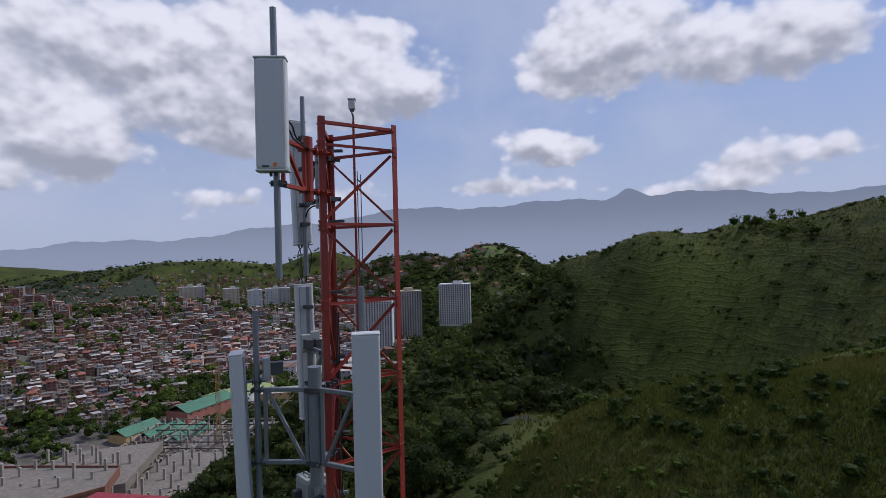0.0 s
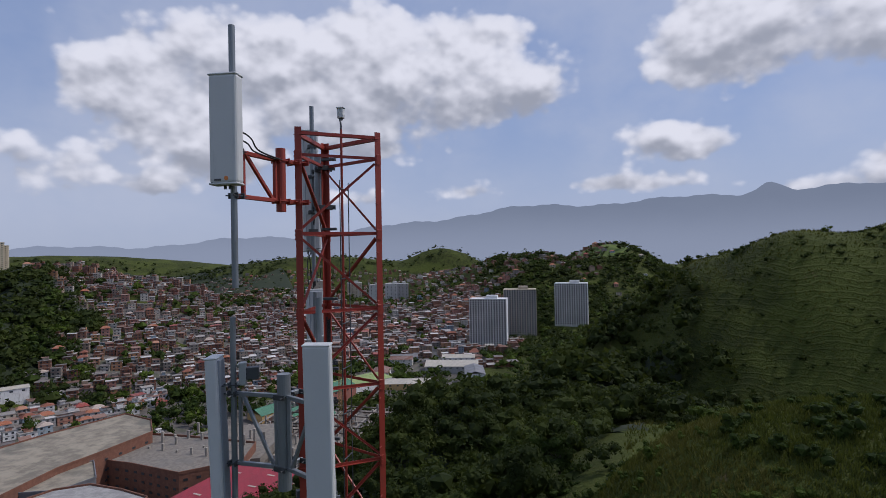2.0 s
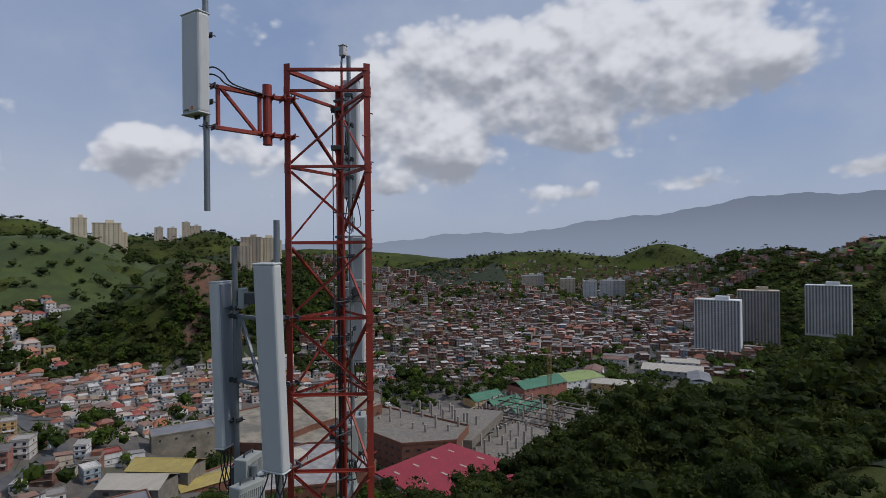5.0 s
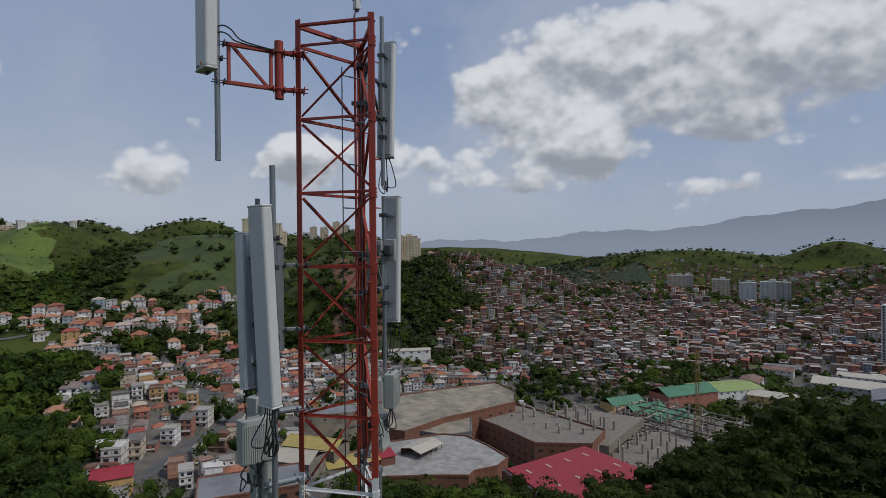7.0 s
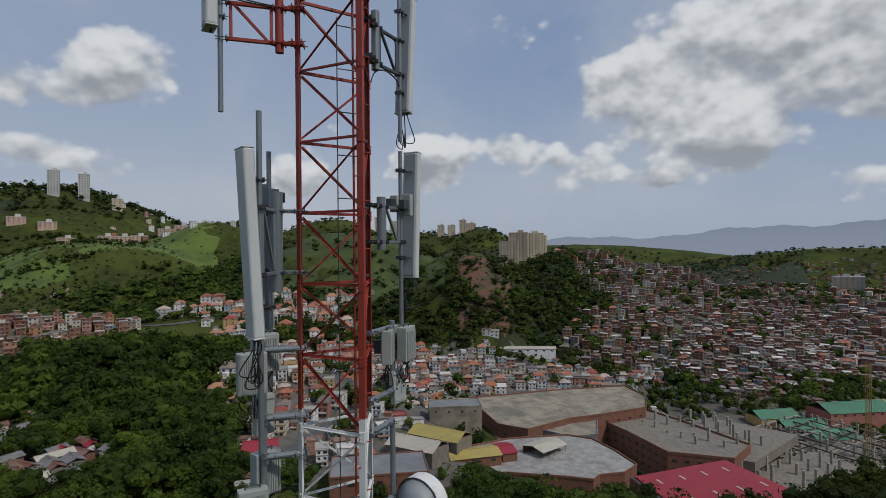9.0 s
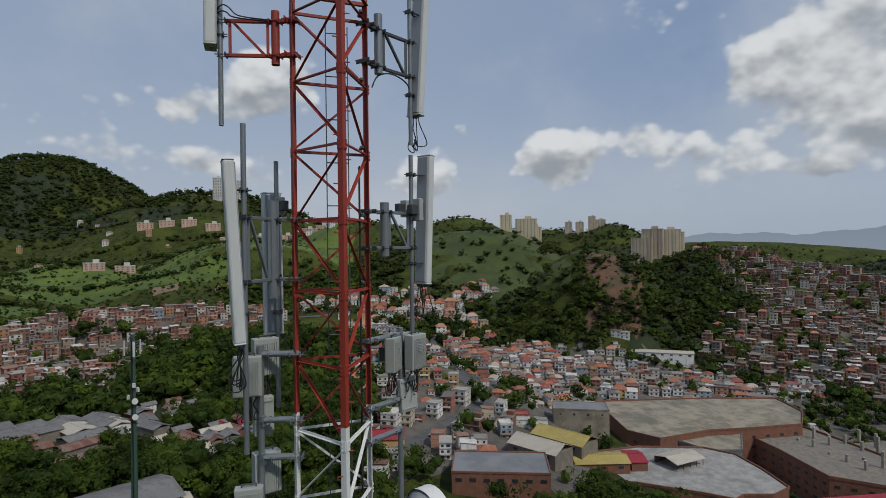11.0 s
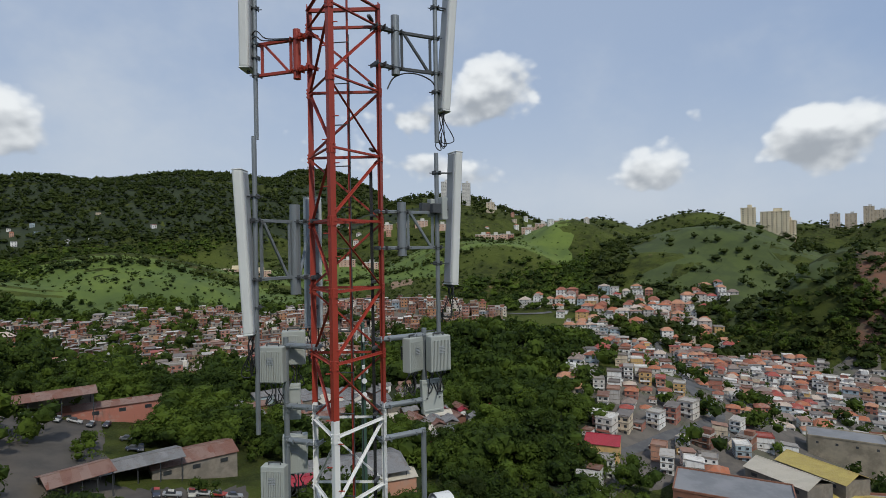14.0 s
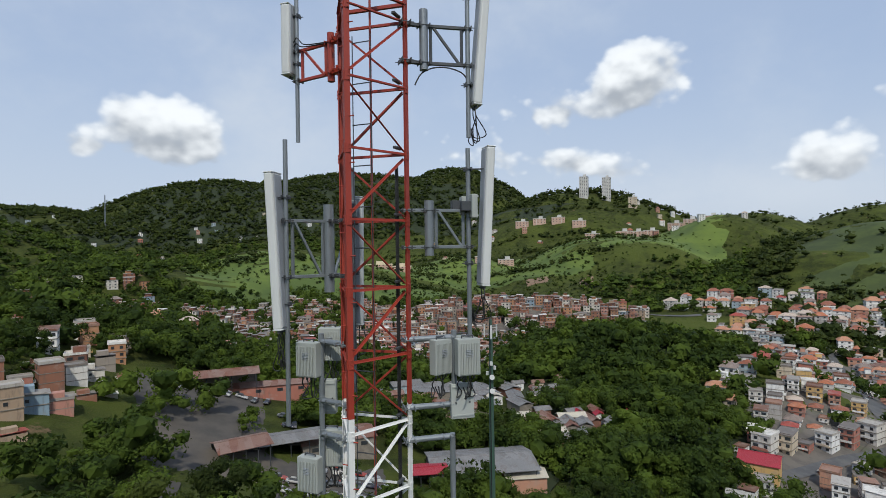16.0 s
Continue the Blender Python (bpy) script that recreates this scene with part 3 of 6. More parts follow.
def build_mast():
    mast = thing("lattice_mast", (0, 0, 0), "three-legged red and white steel lattice mast on the hillside", "mast")
    for leg in LEGS:
        turn = heading(leg) + 180 - 45
        for name, z0, z1, mat in (("leg", BAND, TOP, RED), ("leg", 29.6, BAND - 0.003, WHITE), ("leg", FOOT, 29.597, RED)):
            bm = bmesh.new()
            m = Matrix.Translation((leg.x, leg.y, 0)) @ pose(0, 0, 0, 0, 0, turn) @ Matrix.Translation((-0.03, -0.03, 0))
            angle_bar(bm, (0, 0, z0), (0, 0, z1), 0.078, 0.011)
            # bolted splice plates and the row of bolt heads up the flange
            for z in NODES:
                if z0 + 0.12 < z < z1 - 0.12:
                    solid(bm, 0.010, 0.075, 0.13, Matrix.Translation((-0.003, 0.042, z)), 0.002)
                    solid(bm, 0.075, 0.010, 0.13, Matrix.Translation((0.042, -0.003, z)), 0.002)
                    for k in (-0.05, 0.0, 0.05):
                        tube(bm, (-0.018, 0.055, z + k), (-0.008, 0.055, z + k), 0.011, 6)
                        tube(bm, (0.055, -0.018, z + k), (0.055, -0.008, z + k), 0.011, 6)
            for v in bm.verts:
                v.co = m @ v.co
            part(name, bm, mat, mast, "white painted leg" if mat is WHITE else "")
    # step bolts up one leg
    o = LEG3.normalized()
    bm = bmesh.new()
    tube(bm, (0, 0, 0), Vector((-o.y, o.x, 0)) * 0.11, 0.008, 6)
    bolt = part("step_bolt", bm, RED, mast)
    bolt.matrix_local = Matrix.Translation(LEG3 + UP * 40.3)
    for k in range(1, 34):
        shared("step_bolt", bolt.data, mast, Matrix.Translation(LEG3 + UP * (40.3 - 0.3 * k)) @ pose(0, 0, 0, 0, 0, 180 * (k % 2)))
    # bays: a horizontal and two crossing diagonals on each face
    for f, (a, b) in enumerate(((LEG1, LEG2), (LEG2, LEG3), (LEG3, LEG1))):
        flat = (b - a).normalized()
        inward = (-(a + b) / 2).normalized()
        for k, z in enumerate(NODES):
            if z < FOOT + 0.3:
                continue
            mat = RED if (z > BAND - 0.1 or z < 29.6) else WHITE
            bm = bmesh.new()
            angle_bar(bm, a + UP * z + flat * 0.03, b + UP * z - flat * 0.03, 0.036, 0.006, 0)
            part("horizontal", bm, mat, mast)
            low = z - 0.93
            if low < FOOT + 0.3:
                continue
            mat = RED if (low > BAND - 0.5 or z < 29.7) else WHITE
            # one diagonal a bay, the other way in each next bay
            p, q, off = (b + UP * (low + 0.03), a + UP * (z - 0.03), 0.010) if k % 2 == 0 else (b + UP * (z - 0.03), a + UP * (low + 0.03), 0.010)
            d = (q - p).normalized()
            bm = bmesh.new()
            bar(bm, p + d * 0.04 + inward * off, q - d * 0.04 + inward * off, 0.034, 0.007)
            bar(bm, p + d * 0.04 + inward * (off + 0.018) + UP * 0.02, q - d * 0.04 + inward * (off + 0.018) + UP * 0.016, 0.006, 0.026)
            part("diagonal", bm, mat, mast)
    # crown: a second ring under the leg tops, and one skewed bar across a face
    for a, b in ((LEG1, LEG2), (LEG2, LEG3), (LEG3, LEG1)):
        bm = bmesh.new()
        angle_bar(bm, a + UP * 40.80, b + UP * 40.80, 0.048, 0.006)
        part("horizontal", bm, RED, mast)
    # ladder inside
    for y in (-0.11, 0.17):
        bm = bmesh.new()
        solid(bm, 0.010, 0.013, 40.3 - FOOT, Matrix.Translation((0.12, y, (40.3 + FOOT) / 2)), 0.002)
        part("ladder_rail", bm, DARKZ, mast, "thin dark ladder rail")
    me = None
    for k in range(24):
        m = Matrix.Translation((0.12, 0.03, 40.2 - 0.56 * k))
        if me is None:
            bm = bmesh.new()
            tube(bm, (0, -0.145, 0), (0, 0.145, 0), 0.008, 8)
            rung = part("ladder_rung", bm, DARKZ, mast)
            rung.matrix_local, me = m, rung.data
        elif m.translation.z > FOOT + 0.2:
            shared("ladder_rung", me, mast, m)
    # slim rod to the little camera on top, and a feeder bundle down the back leg
    bm = bmesh.new()
    tube(bm, (0.05, 0.13, 33.0), (0.05, 0.13, 40.98), 0.016, 10)
    part("rod", bm, RED, mast)
    cable("jumper_cable", [(-0.44, 0.57, 39.70), (-0.50, 0.66, 39.88), (-0.62, 0.85, 39.97), (-0.76, 1.06, 39.95), (-0.85, 1.20, 39.84), (-0.87, 1.24, 39.55)], 0.011, mast, RUBBER)
    for k in range(3):
        x = LEG2.x + 0.045 + 0.022 * k
        cable("feeder_cable", [(x, 0.36 - 0.008 * k, z + 0.02 * ((z + k) % 3)) for z in np.arange(38.5, FOOT, -1.7)], 0.009, mast, RUBBER)
    for z in NODES[:12]:
        bm = bmesh.new()
        solid(bm, 0.20, 0.05, 0.035, Matrix.Translation((LEG2.x + 0.09, 0.385, z + 0.10)), 0.004)
        part("cable_clamp", bm, DARKZ, mast)
    return mast


build_mast()


def build_beacon():
    """Small weatherproof unit on a bent stalk at the crown."""
    t = thing("beacon_light", (0.05, 0.13, 40.98), "small light grey beacon on a bent stalk above the crown", "beacon")
    cable("stalk", [(0, 0, -0.02), (0.0, 0.0, 0.06), (-0.02, 0.03, 0.12), (-0.02, 0.05, 0.17)], 0.013, t, DARKZ)
    bm = bmesh.new()
    solid(bm, 0.085, 0.075, 0.13, Matrix.Translation((-0.02, 0.05, 0.22)), 0.012, 2)
    part("housing", bm, PANEL, t)
    bm = bmesh.new()
    solid(bm, 0.10, 0.09, 0.014, Matrix.Translation((-0.02, 0.05, 0.29)), 0.004)
    part("cap", bm, PANEL, t)
    bm = bmesh.new()
    tube(bm, (-0.02, 0.05, 0.135), (-0.02, 0.05, 0.158), 0.026, 10)
    part("gland", bm, DARKZ, t)


build_beacon()


def clamp(parent, at, turn, mat=DARKZ, r=0.05, size=0.13):
    """Two plates with bolts that grip a pipe or leg."""
    bm = bmesh.new()
    m = Matrix.Translation(at) @ pose(0, 0, 0, 0, 0, turn)
    for s in (-1, 1):
        solid(bm, 0.014, size, 0.06, m @ Matrix.Translation((s * r, 0, 0)), 0.003)
    for s in (-1, 1):
        tube(bm, m @ Vector((-r - 0.05, s * size * 0.38, 0)), m @ Vector((r + 0.05, s * size * 0.38, 0)), 0.007, 6)
    return part("clamp", bm, mat, parent)


def panel_antenna(foot, face, tilt, wide, deep, tall, pole, label, mark=False, cables=5, lower_jumpers=True):
    """A radome on its pipe: foot is the lower middle of the radome, face the heading it looks to, pole (x, y, z0, z1)."""
    t = thing("panel_antenna", Matrix.Translation(foot) @ pose(0, 0, 0, 0, 0, face), label, "antenna", "panel antennas on the mast")
    tip = pose(0, 0, 0, 0, tilt, 0)
    bm = bmesh.new()
    solid(bm, deep, wide, tall, tip @ Matrix.Translation((0, 0, tall / 2)), min(deep, wide) * 0.24, 3)
    part("radome", bm, PANEL, t, smooth=False)
    bm = bmesh.new()
    solid(bm, 0.02, wide * 0.72, tall * 0.97, tip @ Matrix.Translation((-deep / 2 - 0.004, 0, tall / 2)), 0.006)
    part("back_plate", bm, PANELD, t)
    for z in (0.003, tall - 0.003):
        bm = bmesh.new()
        solid(bm, deep * 1.03, wide * 1.02, 0.022, tip @ Matrix.Translation((0, 0, z)), 0.008)
        part("end_cap", bm, PANEL, t)
    if mark:
        bm = bmesh.new()
        tube(bm, (deep / 2 + 0.0, wide * 0.12, 0.055), (deep / 2 + 0.004, wide * 0.12, 0.055), 0.022, 14)
        part("round_mark", bm, ORANGE, t)
        bm = bmesh.new()
        solid(bm, 0.004, 0.07, 0.018, Matrix.Translation((deep / 2 + 0.002, -wide * 0.18, 0.04)))
        part("type_label", bm, DARKZ, t)
    back = t.matrix_world.inverted()
    p0, p1 = back @ Vector((pole[0], pole[1], pole[2])), back @ Vector((pole[0], pole[1], pole[3]))
    bm = bmesh.new()
    tube(bm, p0, p1, 0.033, 16)
    part("mounting_pipe", bm, ZINC, t)
    for z in (0.16 * tall, 0.84 * tall):
        e = tip @ Vector((-deep / 2 - 0.01, 0, z))
        q = Vector((p0.x, p0.y, z))
        for s in (-0.035, 0.035):
            bm = bmesh.new()
            bar(bm, e + Vector((0, s, 0)), q + Vector((0, s, 0)), 0.035, 0.008)
            part("bracket", bm, DARKZ, t)
        clamp(t, (q.x, q.y, z), 0, DARKZ, 0.042, 0.12)
    for k in range(cables):
        y = (k - (cables - 1) / 2) * wide * 0.17
        a = Vector((-deep * 0.1, y, 0.0))
        bm = bmesh.new()
        tube(bm, a + Vector((0, 0, -0.045)), a + Vector((0, 0, -0.008)), 0.015, 8)
        part("connector", bm, DARKZ, t)
        if lower_jumpers:
            w = 0.05 * ((k * 7) % 5 - 2)
            q = Vector((p0.x + 0.05, p0.y + 0.03 * (k - 2), -0.42 - 0.05 * (k % 3)))
            cable("jumper_cable", [a + Vector((0, 0, -0.03)), a + Vector((0.01 + w * 0.3, w * 0.5, -0.16)),
                                   (a + q) / 2 + Vector((0.05 - w, w * 0.7, -0.22 - 0.05 * (k % 2))), q + Vector((0.02, 0, -0.05)), q + Vector((0, 0, 0.10))], 0.008, t, RUBBER)
    return t


# upper pair
PANEL_A = panel_antenna((-0.465, -1.575, 40.10), -86, 0.0, 0.30, 0.15, 1.09, (-0.47, -1.45, 39.06, 41.74),
                        "short wide light grey panel antenna with an orange mark", True, 2, False)
cable("jumper_cable", [(-0.08, 0.03, 0.50), (-0.16, 0.08, 0.55), (-0.24, 0.14, 0.50), (-0.36, 0.16, 0.40), (-0.7, 0.22, 0.365), (-1.0, 0.26, 0.36)], 0.009, PANEL_A, RUBBER)
cable("jumper_cable", [(-0.08, 0.03, 0.44), (-0.15, 0.07, 0.47), (-0.21, 0.12, 0.44), (-0.30, 0.14, 0.38), (-0.6, 0.18, 0.36), (-1.0, 0.24, 0.355)], 0.009, PANEL_A, RUBBER)
PANEL_F = panel_antenna((-0.93, 1.31, 39.44), 126, 5.0, 0.27, 0.13, 1.87, (-0.87, 1.22, 38.98, 41.62),
                        "slim light grey panel antenna tilted down on a steel pipe", False, 4)
# lower ring
PANEL_B = panel_antenna((0.325, -1.185, 36.27), -80, 3.0, 0.285, 0.135, 2.21, (0.285, -1.12, 34.9, 38.94),
                        "tall light grey panel antenna with black jumper cables below", False, 6)
PANEL_C = panel_antenna((-1.075, -0.83, 36.16), 196, 2.0, 0.28, 0.14, 2.07, (-0.95, -0.77, 35.1, 38.68),
                        "tall light grey panel antenna on a steel pipe", False, 6)
PANEL_E = panel_antenna((-0.925, 1.40, 36.84), 126, 3.0, 0.27, 0.125, 2.0, (-0.85, 1.21, 36.1, 38.82),
                        "tall light grey panel antenna with filter boxes behind it", False, 5)


def standoff(name, leg, hub, ends, z_hi, z_lo, hub_r, hub_z, mat, hub_mat, label, brace_up=True, strut_r=0.024):
    """A side arm: a round hub held to a leg by two brackets, and a braced frame out to each pipe."""
    t = thing(name, (leg.x, leg.y, (z_hi + z_lo) / 2), label, "bracket", "side arms of the mast")
    o = Vector((leg.x, leg.y, (z_hi + z_lo) / 2))
    h = Vector((hub[0], hub[1], 0))
    bm = bmesh.new()
    tube(bm, h + UP * hub_z[0] - o, h + UP * hub_z[1] - o, hub_r, 18)
    part("hub", bm, hub_mat, t)
    out = (h - leg).normalized()
    turn = heading(out)
    for z in (z_hi, z_lo):
        bm = bmesh.new()
        m, n = between(leg + UP * z - o, h + UP * z - o)
        bar(bm, leg + UP * z - o - out * 0.05, h + UP * z - o, 0.055, 0.05, 0.006)
        part("bracket_arm", bm, mat, t)
        clamp(t, leg + UP * z - o, turn, mat if mat is RED else DARKZ, 0.062, 0.24)
        clamp(t, h + UP * z - o, turn, mat if mat is RED else DARKZ, hub_r + 0.012, 0.16)
    for e in ends:
        e = Vector((e[0], e[1], 0))
        d = (e - h).normalized()
        for z in (z_hi, z_lo):
            bm = bmesh.new()
            bar(bm, h + UP * z - o, e + UP * z - o - d * 0.03, 0.045, 0.045, 0.004)
            part("arm_rail", bm, mat, t)
            clamp(t, e + UP * z - o, heading(d), DARKZ, 0.044, 0.13)
        for s in (0.10, (e - h).length * 0.86):
            bm = bmesh.new()
            bar(bm, h + d * s + UP * z_lo - o, h + d * s + UP * z_hi - o, 0.038, 0.038, 0.003)
            part("upright", bm, mat, t)
        a, b = h + d * (e - h).length * 0.82, h + d * 0.13
        bm = bmesh.new()
        bar(bm, a + UP * (z_hi if brace_up else z_lo) - o, b + UP * (z_lo if brace_up else z_hi) - o, 0.036, 0.036, 0.003)
        part("brace", bm, mat, t)
    return t


standoff("side_arm", LEG1, (-0.33, -0.74), [(-0.46, -1.42)], 40.46, 40.00, 0.055, (39.88, 40.60), RED, RED,
         "red braced side arm with a round hub")
standoff("side_arm", LEG2, (-0.52, 0.68), [(-0.87, 1.22)], 40.55, 40.02, 0.062, (39.92, 40.78), DARKZ, ZINC,
         "dark steel braced side arm with a galvanised hub", False)
standoff("side_arm", LEG1, (-0.30, -0.80), [(-0.95, -0.77), (0.285, -1.12)], 37.80, 37.00, 0.075, (36.75, 38.05), ZINC, ZINC,
         "galvanised double side arm between two antenna pipes")
standoff("side_arm", LEG2, (-0.50, 0.74), [(-0.85, 1.21)], 37.92, 37.40, 0.066, (37.28, 38.06), ZINC, ZINC,
         "galvanised side arm with a short round hub", False)


def louvre_box(parent, m, wide, deep, tall):
    """A ribbed radio box with fins on two faces, a vent grille and connectors."""
    bm = bmesh.new()
    solid(bm, deep, wide, tall, m, 0.012, 2)
    box = part("housing", bm, BOXM, parent)
    n, fin = 12, None
    for k in range(n):
        for s in (-1, 1):
            at = m @ Matrix.Translation((s * (deep / 2 + 0.006), (k - (n - 1) / 2) * wide * 0.072, -0.02))
            if fin is None:
                bm = bmesh.new()
                solid(bm, 0.016, wide * 0.045, tall * 0.84)
                fin = part("cooling_fin", bm, BOXM, box)
                fin.matrix_local = at
            else:
                shared("cooling_fin", fin.data, box, at)
    bm = bmesh.new()
    for k in range(5):
        solid(bm, 0.01, wide * 0.30, 0.008, m @ Matrix.Translation((deep / 2 + 0.018, 0, (k - 2) * 0.022 + tall * 0.12)))
    part("vent_grille", bm, PANELD, box)
    bm = bmesh.new()
    tube(bm, m @ Vector((0, -wide * 0.25, tall / 2 + 0.035)), m @ Vector((0, wide * 0.25, tall / 2 + 0.035)), 0.012, 8)
    for s in (-1, 1):
        tube(bm, m @ Vector((0, s * wide * 0.25, tall / 2 - 0.005)), m @ Vector((0, s * wide * 0.25, tall / 2 + 0.04)), 0.010, 8)
    part("handle", bm, DARKZ, box)
    for k in range(4):
        a = m @ Vector((0, (k - 1.5) * wide * 0.2, -tall / 2))
        bm = bmesh.new()
        tube(bm, a + UP * -0.05, a, 0.017, 8)
        part("connector", bm, DARKZ, box)
        s = 0.04 * ((k * 5) % 3 - 1)
        cable("jumper_cable", [a + UP * -0.04, a + Vector((s, s, -0.14)), a + Vector((s * 2, -s, -0.26 - 0.05 * (k % 2))), a + Vector((-0.06, s, -0.33)), a + Vector((-0.1, 0, -0.2))], 0.009, box, RUBBER)
    return box


def radio_unit(at, face, wide, deep, tall, label, pipe=None):
    t = thing("radio_unit", Matrix.Translation(at) @ pose(0, 0, 0, 0, 0, face), label, "radio box", "radio boxes on the mast")
    louvre_box(t, Matrix(), wide, deep, tall)
    bm = bmesh.new()
    solid(bm, 0.12, 0.09, 0.20, Matrix.Translation((-deep / 2 - 0.07, 0, 0)), 0.005)
    part("mount", bm, DARKZ, t)
    return t


def pipe_arm(leg, end, z, drop, label, r=0.042):
    """A round boom from a leg with a hanging or standing pipe at its end."""
    t = thing("pipe_arm", (leg.x, leg.y, z), label, "bracket", "pipe booms of the mast")
    e = Vector((end[0] - leg.x, end[1] - leg.y, 0))
    bm = bmesh.new()
    tube(bm, -e.normalized() * 0.04, e, r, 14)
    part("boom", bm, ZINC, t)
    bm = bmesh.new()
    tube(bm, e + UP * drop[0], e + UP * drop[1], r * 0.95, 14)
    part("upright_pipe", bm, ZINC, t)
    clamp(t, (0, 0, 0), heading(e), ZINC, 0.07, 0.24)
    clamp(t, e * 0.86, heading(e), ZINC, 0.05, 0.13)
    return t


pipe_arm(LEG2, (-0.74, 1.00), 36.10, (-1.02, 0.10), "galvanised boom that carries radio boxes")
pipe_arm(LEG2, (-0.70, 0.98), 35.14, (-0.10, 0.06), "short galvanised boom behind a flat box")
pipe_arm(LEG2, (-0.70, 0.98), 34.68, (-1.2, 0.04), "galvanised boom with a pipe hanging from it")
pipe_arm(LEG2, (-0.70, 0.98), 33.52, (-0.05, 0.05), "lower galvanised boom that steadies the hanging pipe")
pipe_arm(LEG1, (-0.33, -0.98), 36.00, (-2.3, 0.12), "galvanised boom with a long upright pipe for radio boxes")
pipe_arm(LEG1, (-0.31, -0.96), 35.12, (-0.08, 0.06), "short galvanised boom between radio boxes")
pipe_arm(LEG1, (-0.31, -0.96), 34.62, (-0.08, 0.06), "lower galvanised boom under the radio boxes")

radio_unit((-0.90, 1.06, 35.84), 40, 0.34, 0.16, 0.52, "light grey ribbed radio box on a pipe")
radio_unit((-0.70, 1.22, 35.84), 40, 0.34, 0.16, 0.52, "light grey ribbed radio box with black jumpers")
radio_unit((-0.58, 0.86, 35.84), 60, 0.30, 0.15, 0.50, "light grey ribbed radio box close to the mast leg")
radio_unit((-0.24, -1.14, 35.74), 0, 0.36, 0.17, 0.52, "light grey ribbed radio box with a vent grille")
radio_unit((-0.50, -0.93, 35.94), 20, 0.34, 0.17, 0.50, "light grey ribbed radio box on a steel pipe")
radio_unit((-0.50, -0.93, 34.36), 20, 0.36, 0.17, 0.56, "light grey ribbed radio box low on the pipe")
radio_unit((-0.24, -1.14, 34.02), 0, 0.36, 0.17, 0.52, "lowest light grey ribbed radio box on the pipe")


def plate_box(at, face, tilt, wide, deep, tall, label):
    t = thing("junction_box", Matrix.Translation(at) @ pose(0, 0, 0, 0, tilt, face), label, "junction box", "junction boxes on the mast")
    bm = bmesh.new()
    solid(bm, deep, wide, tall, None, 0.012, 2)
    part("housing", bm, BOXM, t)
    bm = bmesh.new()
    for s in (-1, 1):
        solid(bm, 0.02, wide * 0.9, 0.02, Matrix.Translation((deep / 2 + 0.006, 0, s * tall * 0.40)))
    part("rib", bm, BOXM, t)
    bm = bmesh.new()
    for s in (-1, 1):
        tube(bm, (deep / 2, s * wide * 0.3, -0.02), (deep / 2 + 0.016, s * wide * 0.3, -0.02), 0.014, 8)
    part("latch", bm, DARKZ, t)
    bm = bmesh.new()
    solid(bm, 0.14, 0.10, 0.14, Matrix.Translation((-deep / 2 - 0.07, 0, 0)), 0.005)
    part("mount", bm, DARKZ, t)


plate_box((-0.78, 1.10, 35.18), 35, -6, 0.34, 0.09, 0.50, "flat light grey junction box under the radio boxes")
plate_box((-0.47, -0.96, 35.14), 20, 0, 0.26, 0.12, 0.52, "flat light grey junction box on a pipe")
plate_box((-0.80, 1.30, 37.98), 126, 0, 0.16, 0.09, 0.34, "small grey filter box behind the antenna")
plate_box((-0.88, 1.12, 38.00), 126, 0, 0.13, 0.08, 0.26, "small dark filter box behind the antenna")
plate_box((-0.86, -0.72, 38.02), 206, 0, 0.13, 0.08, 0.26, "small filter box behind the antenna pipe")


def build_dish():
    t = thing("microwave_dish", Matrix.Translation((-0.32, 1.20, 33.5)) @ pose(0, 0, 0, 0, 0, 118), "white round microwave dish with a shroud", "dish")
    bm = bmesh.new()
    bmesh.ops.create_cone(bm, cap_ends=False, segments=36, radius1=0.40, radius2=0.40, depth=0.24, matrix=pose(0.12, 0, 0, 0, 90, 0))
    bmesh.ops.create_uvsphere(bm, u_segments=36, v_segments=8, radius=0.4, matrix=pose(0.235, 0, 0, 0, 90, 0) @ Matrix.Diagonal((1, 1, 0.12, 1)))
    part("shroud", bm, WHITE, t, smooth=True)
    bm = bmesh.new()
    bmesh.ops.create_cone(bm, cap_ends=True, segments=36, radius1=0.39, radius2=0.12, depth=0.16, matrix=pose(-0.06, 0, 0, 0, -90, 0))
    part("reflector", bm, PANELD, t, smooth=True)
    bm = bmesh.new()
    tube(bm, (-0.10, 0, 0), (-0.70, -0.12, 0), 0.04, 12)
    part("mount_arm", bm, ZINC, t)


build_dish()


# ---- the town ----
TAKEN = np.zeros((2700, 2700), bool)      # 2 m cells that are built on


def cells(x, y, r):
    n = max(int(round(r / 2)), 0)
    i, j = int((x + 2700) / 2), int((y + 2700) / 2)
    return slice(max(i - n, 0), i + n + 1), slice(max(j - n, 0), j + n + 1)


def take(x, y, r):
    TAKEN[cells(x, y, r)] = True


def is_taken(x, y, r=0):
    return bool(TAKEN[cells(x, y, r)].any())


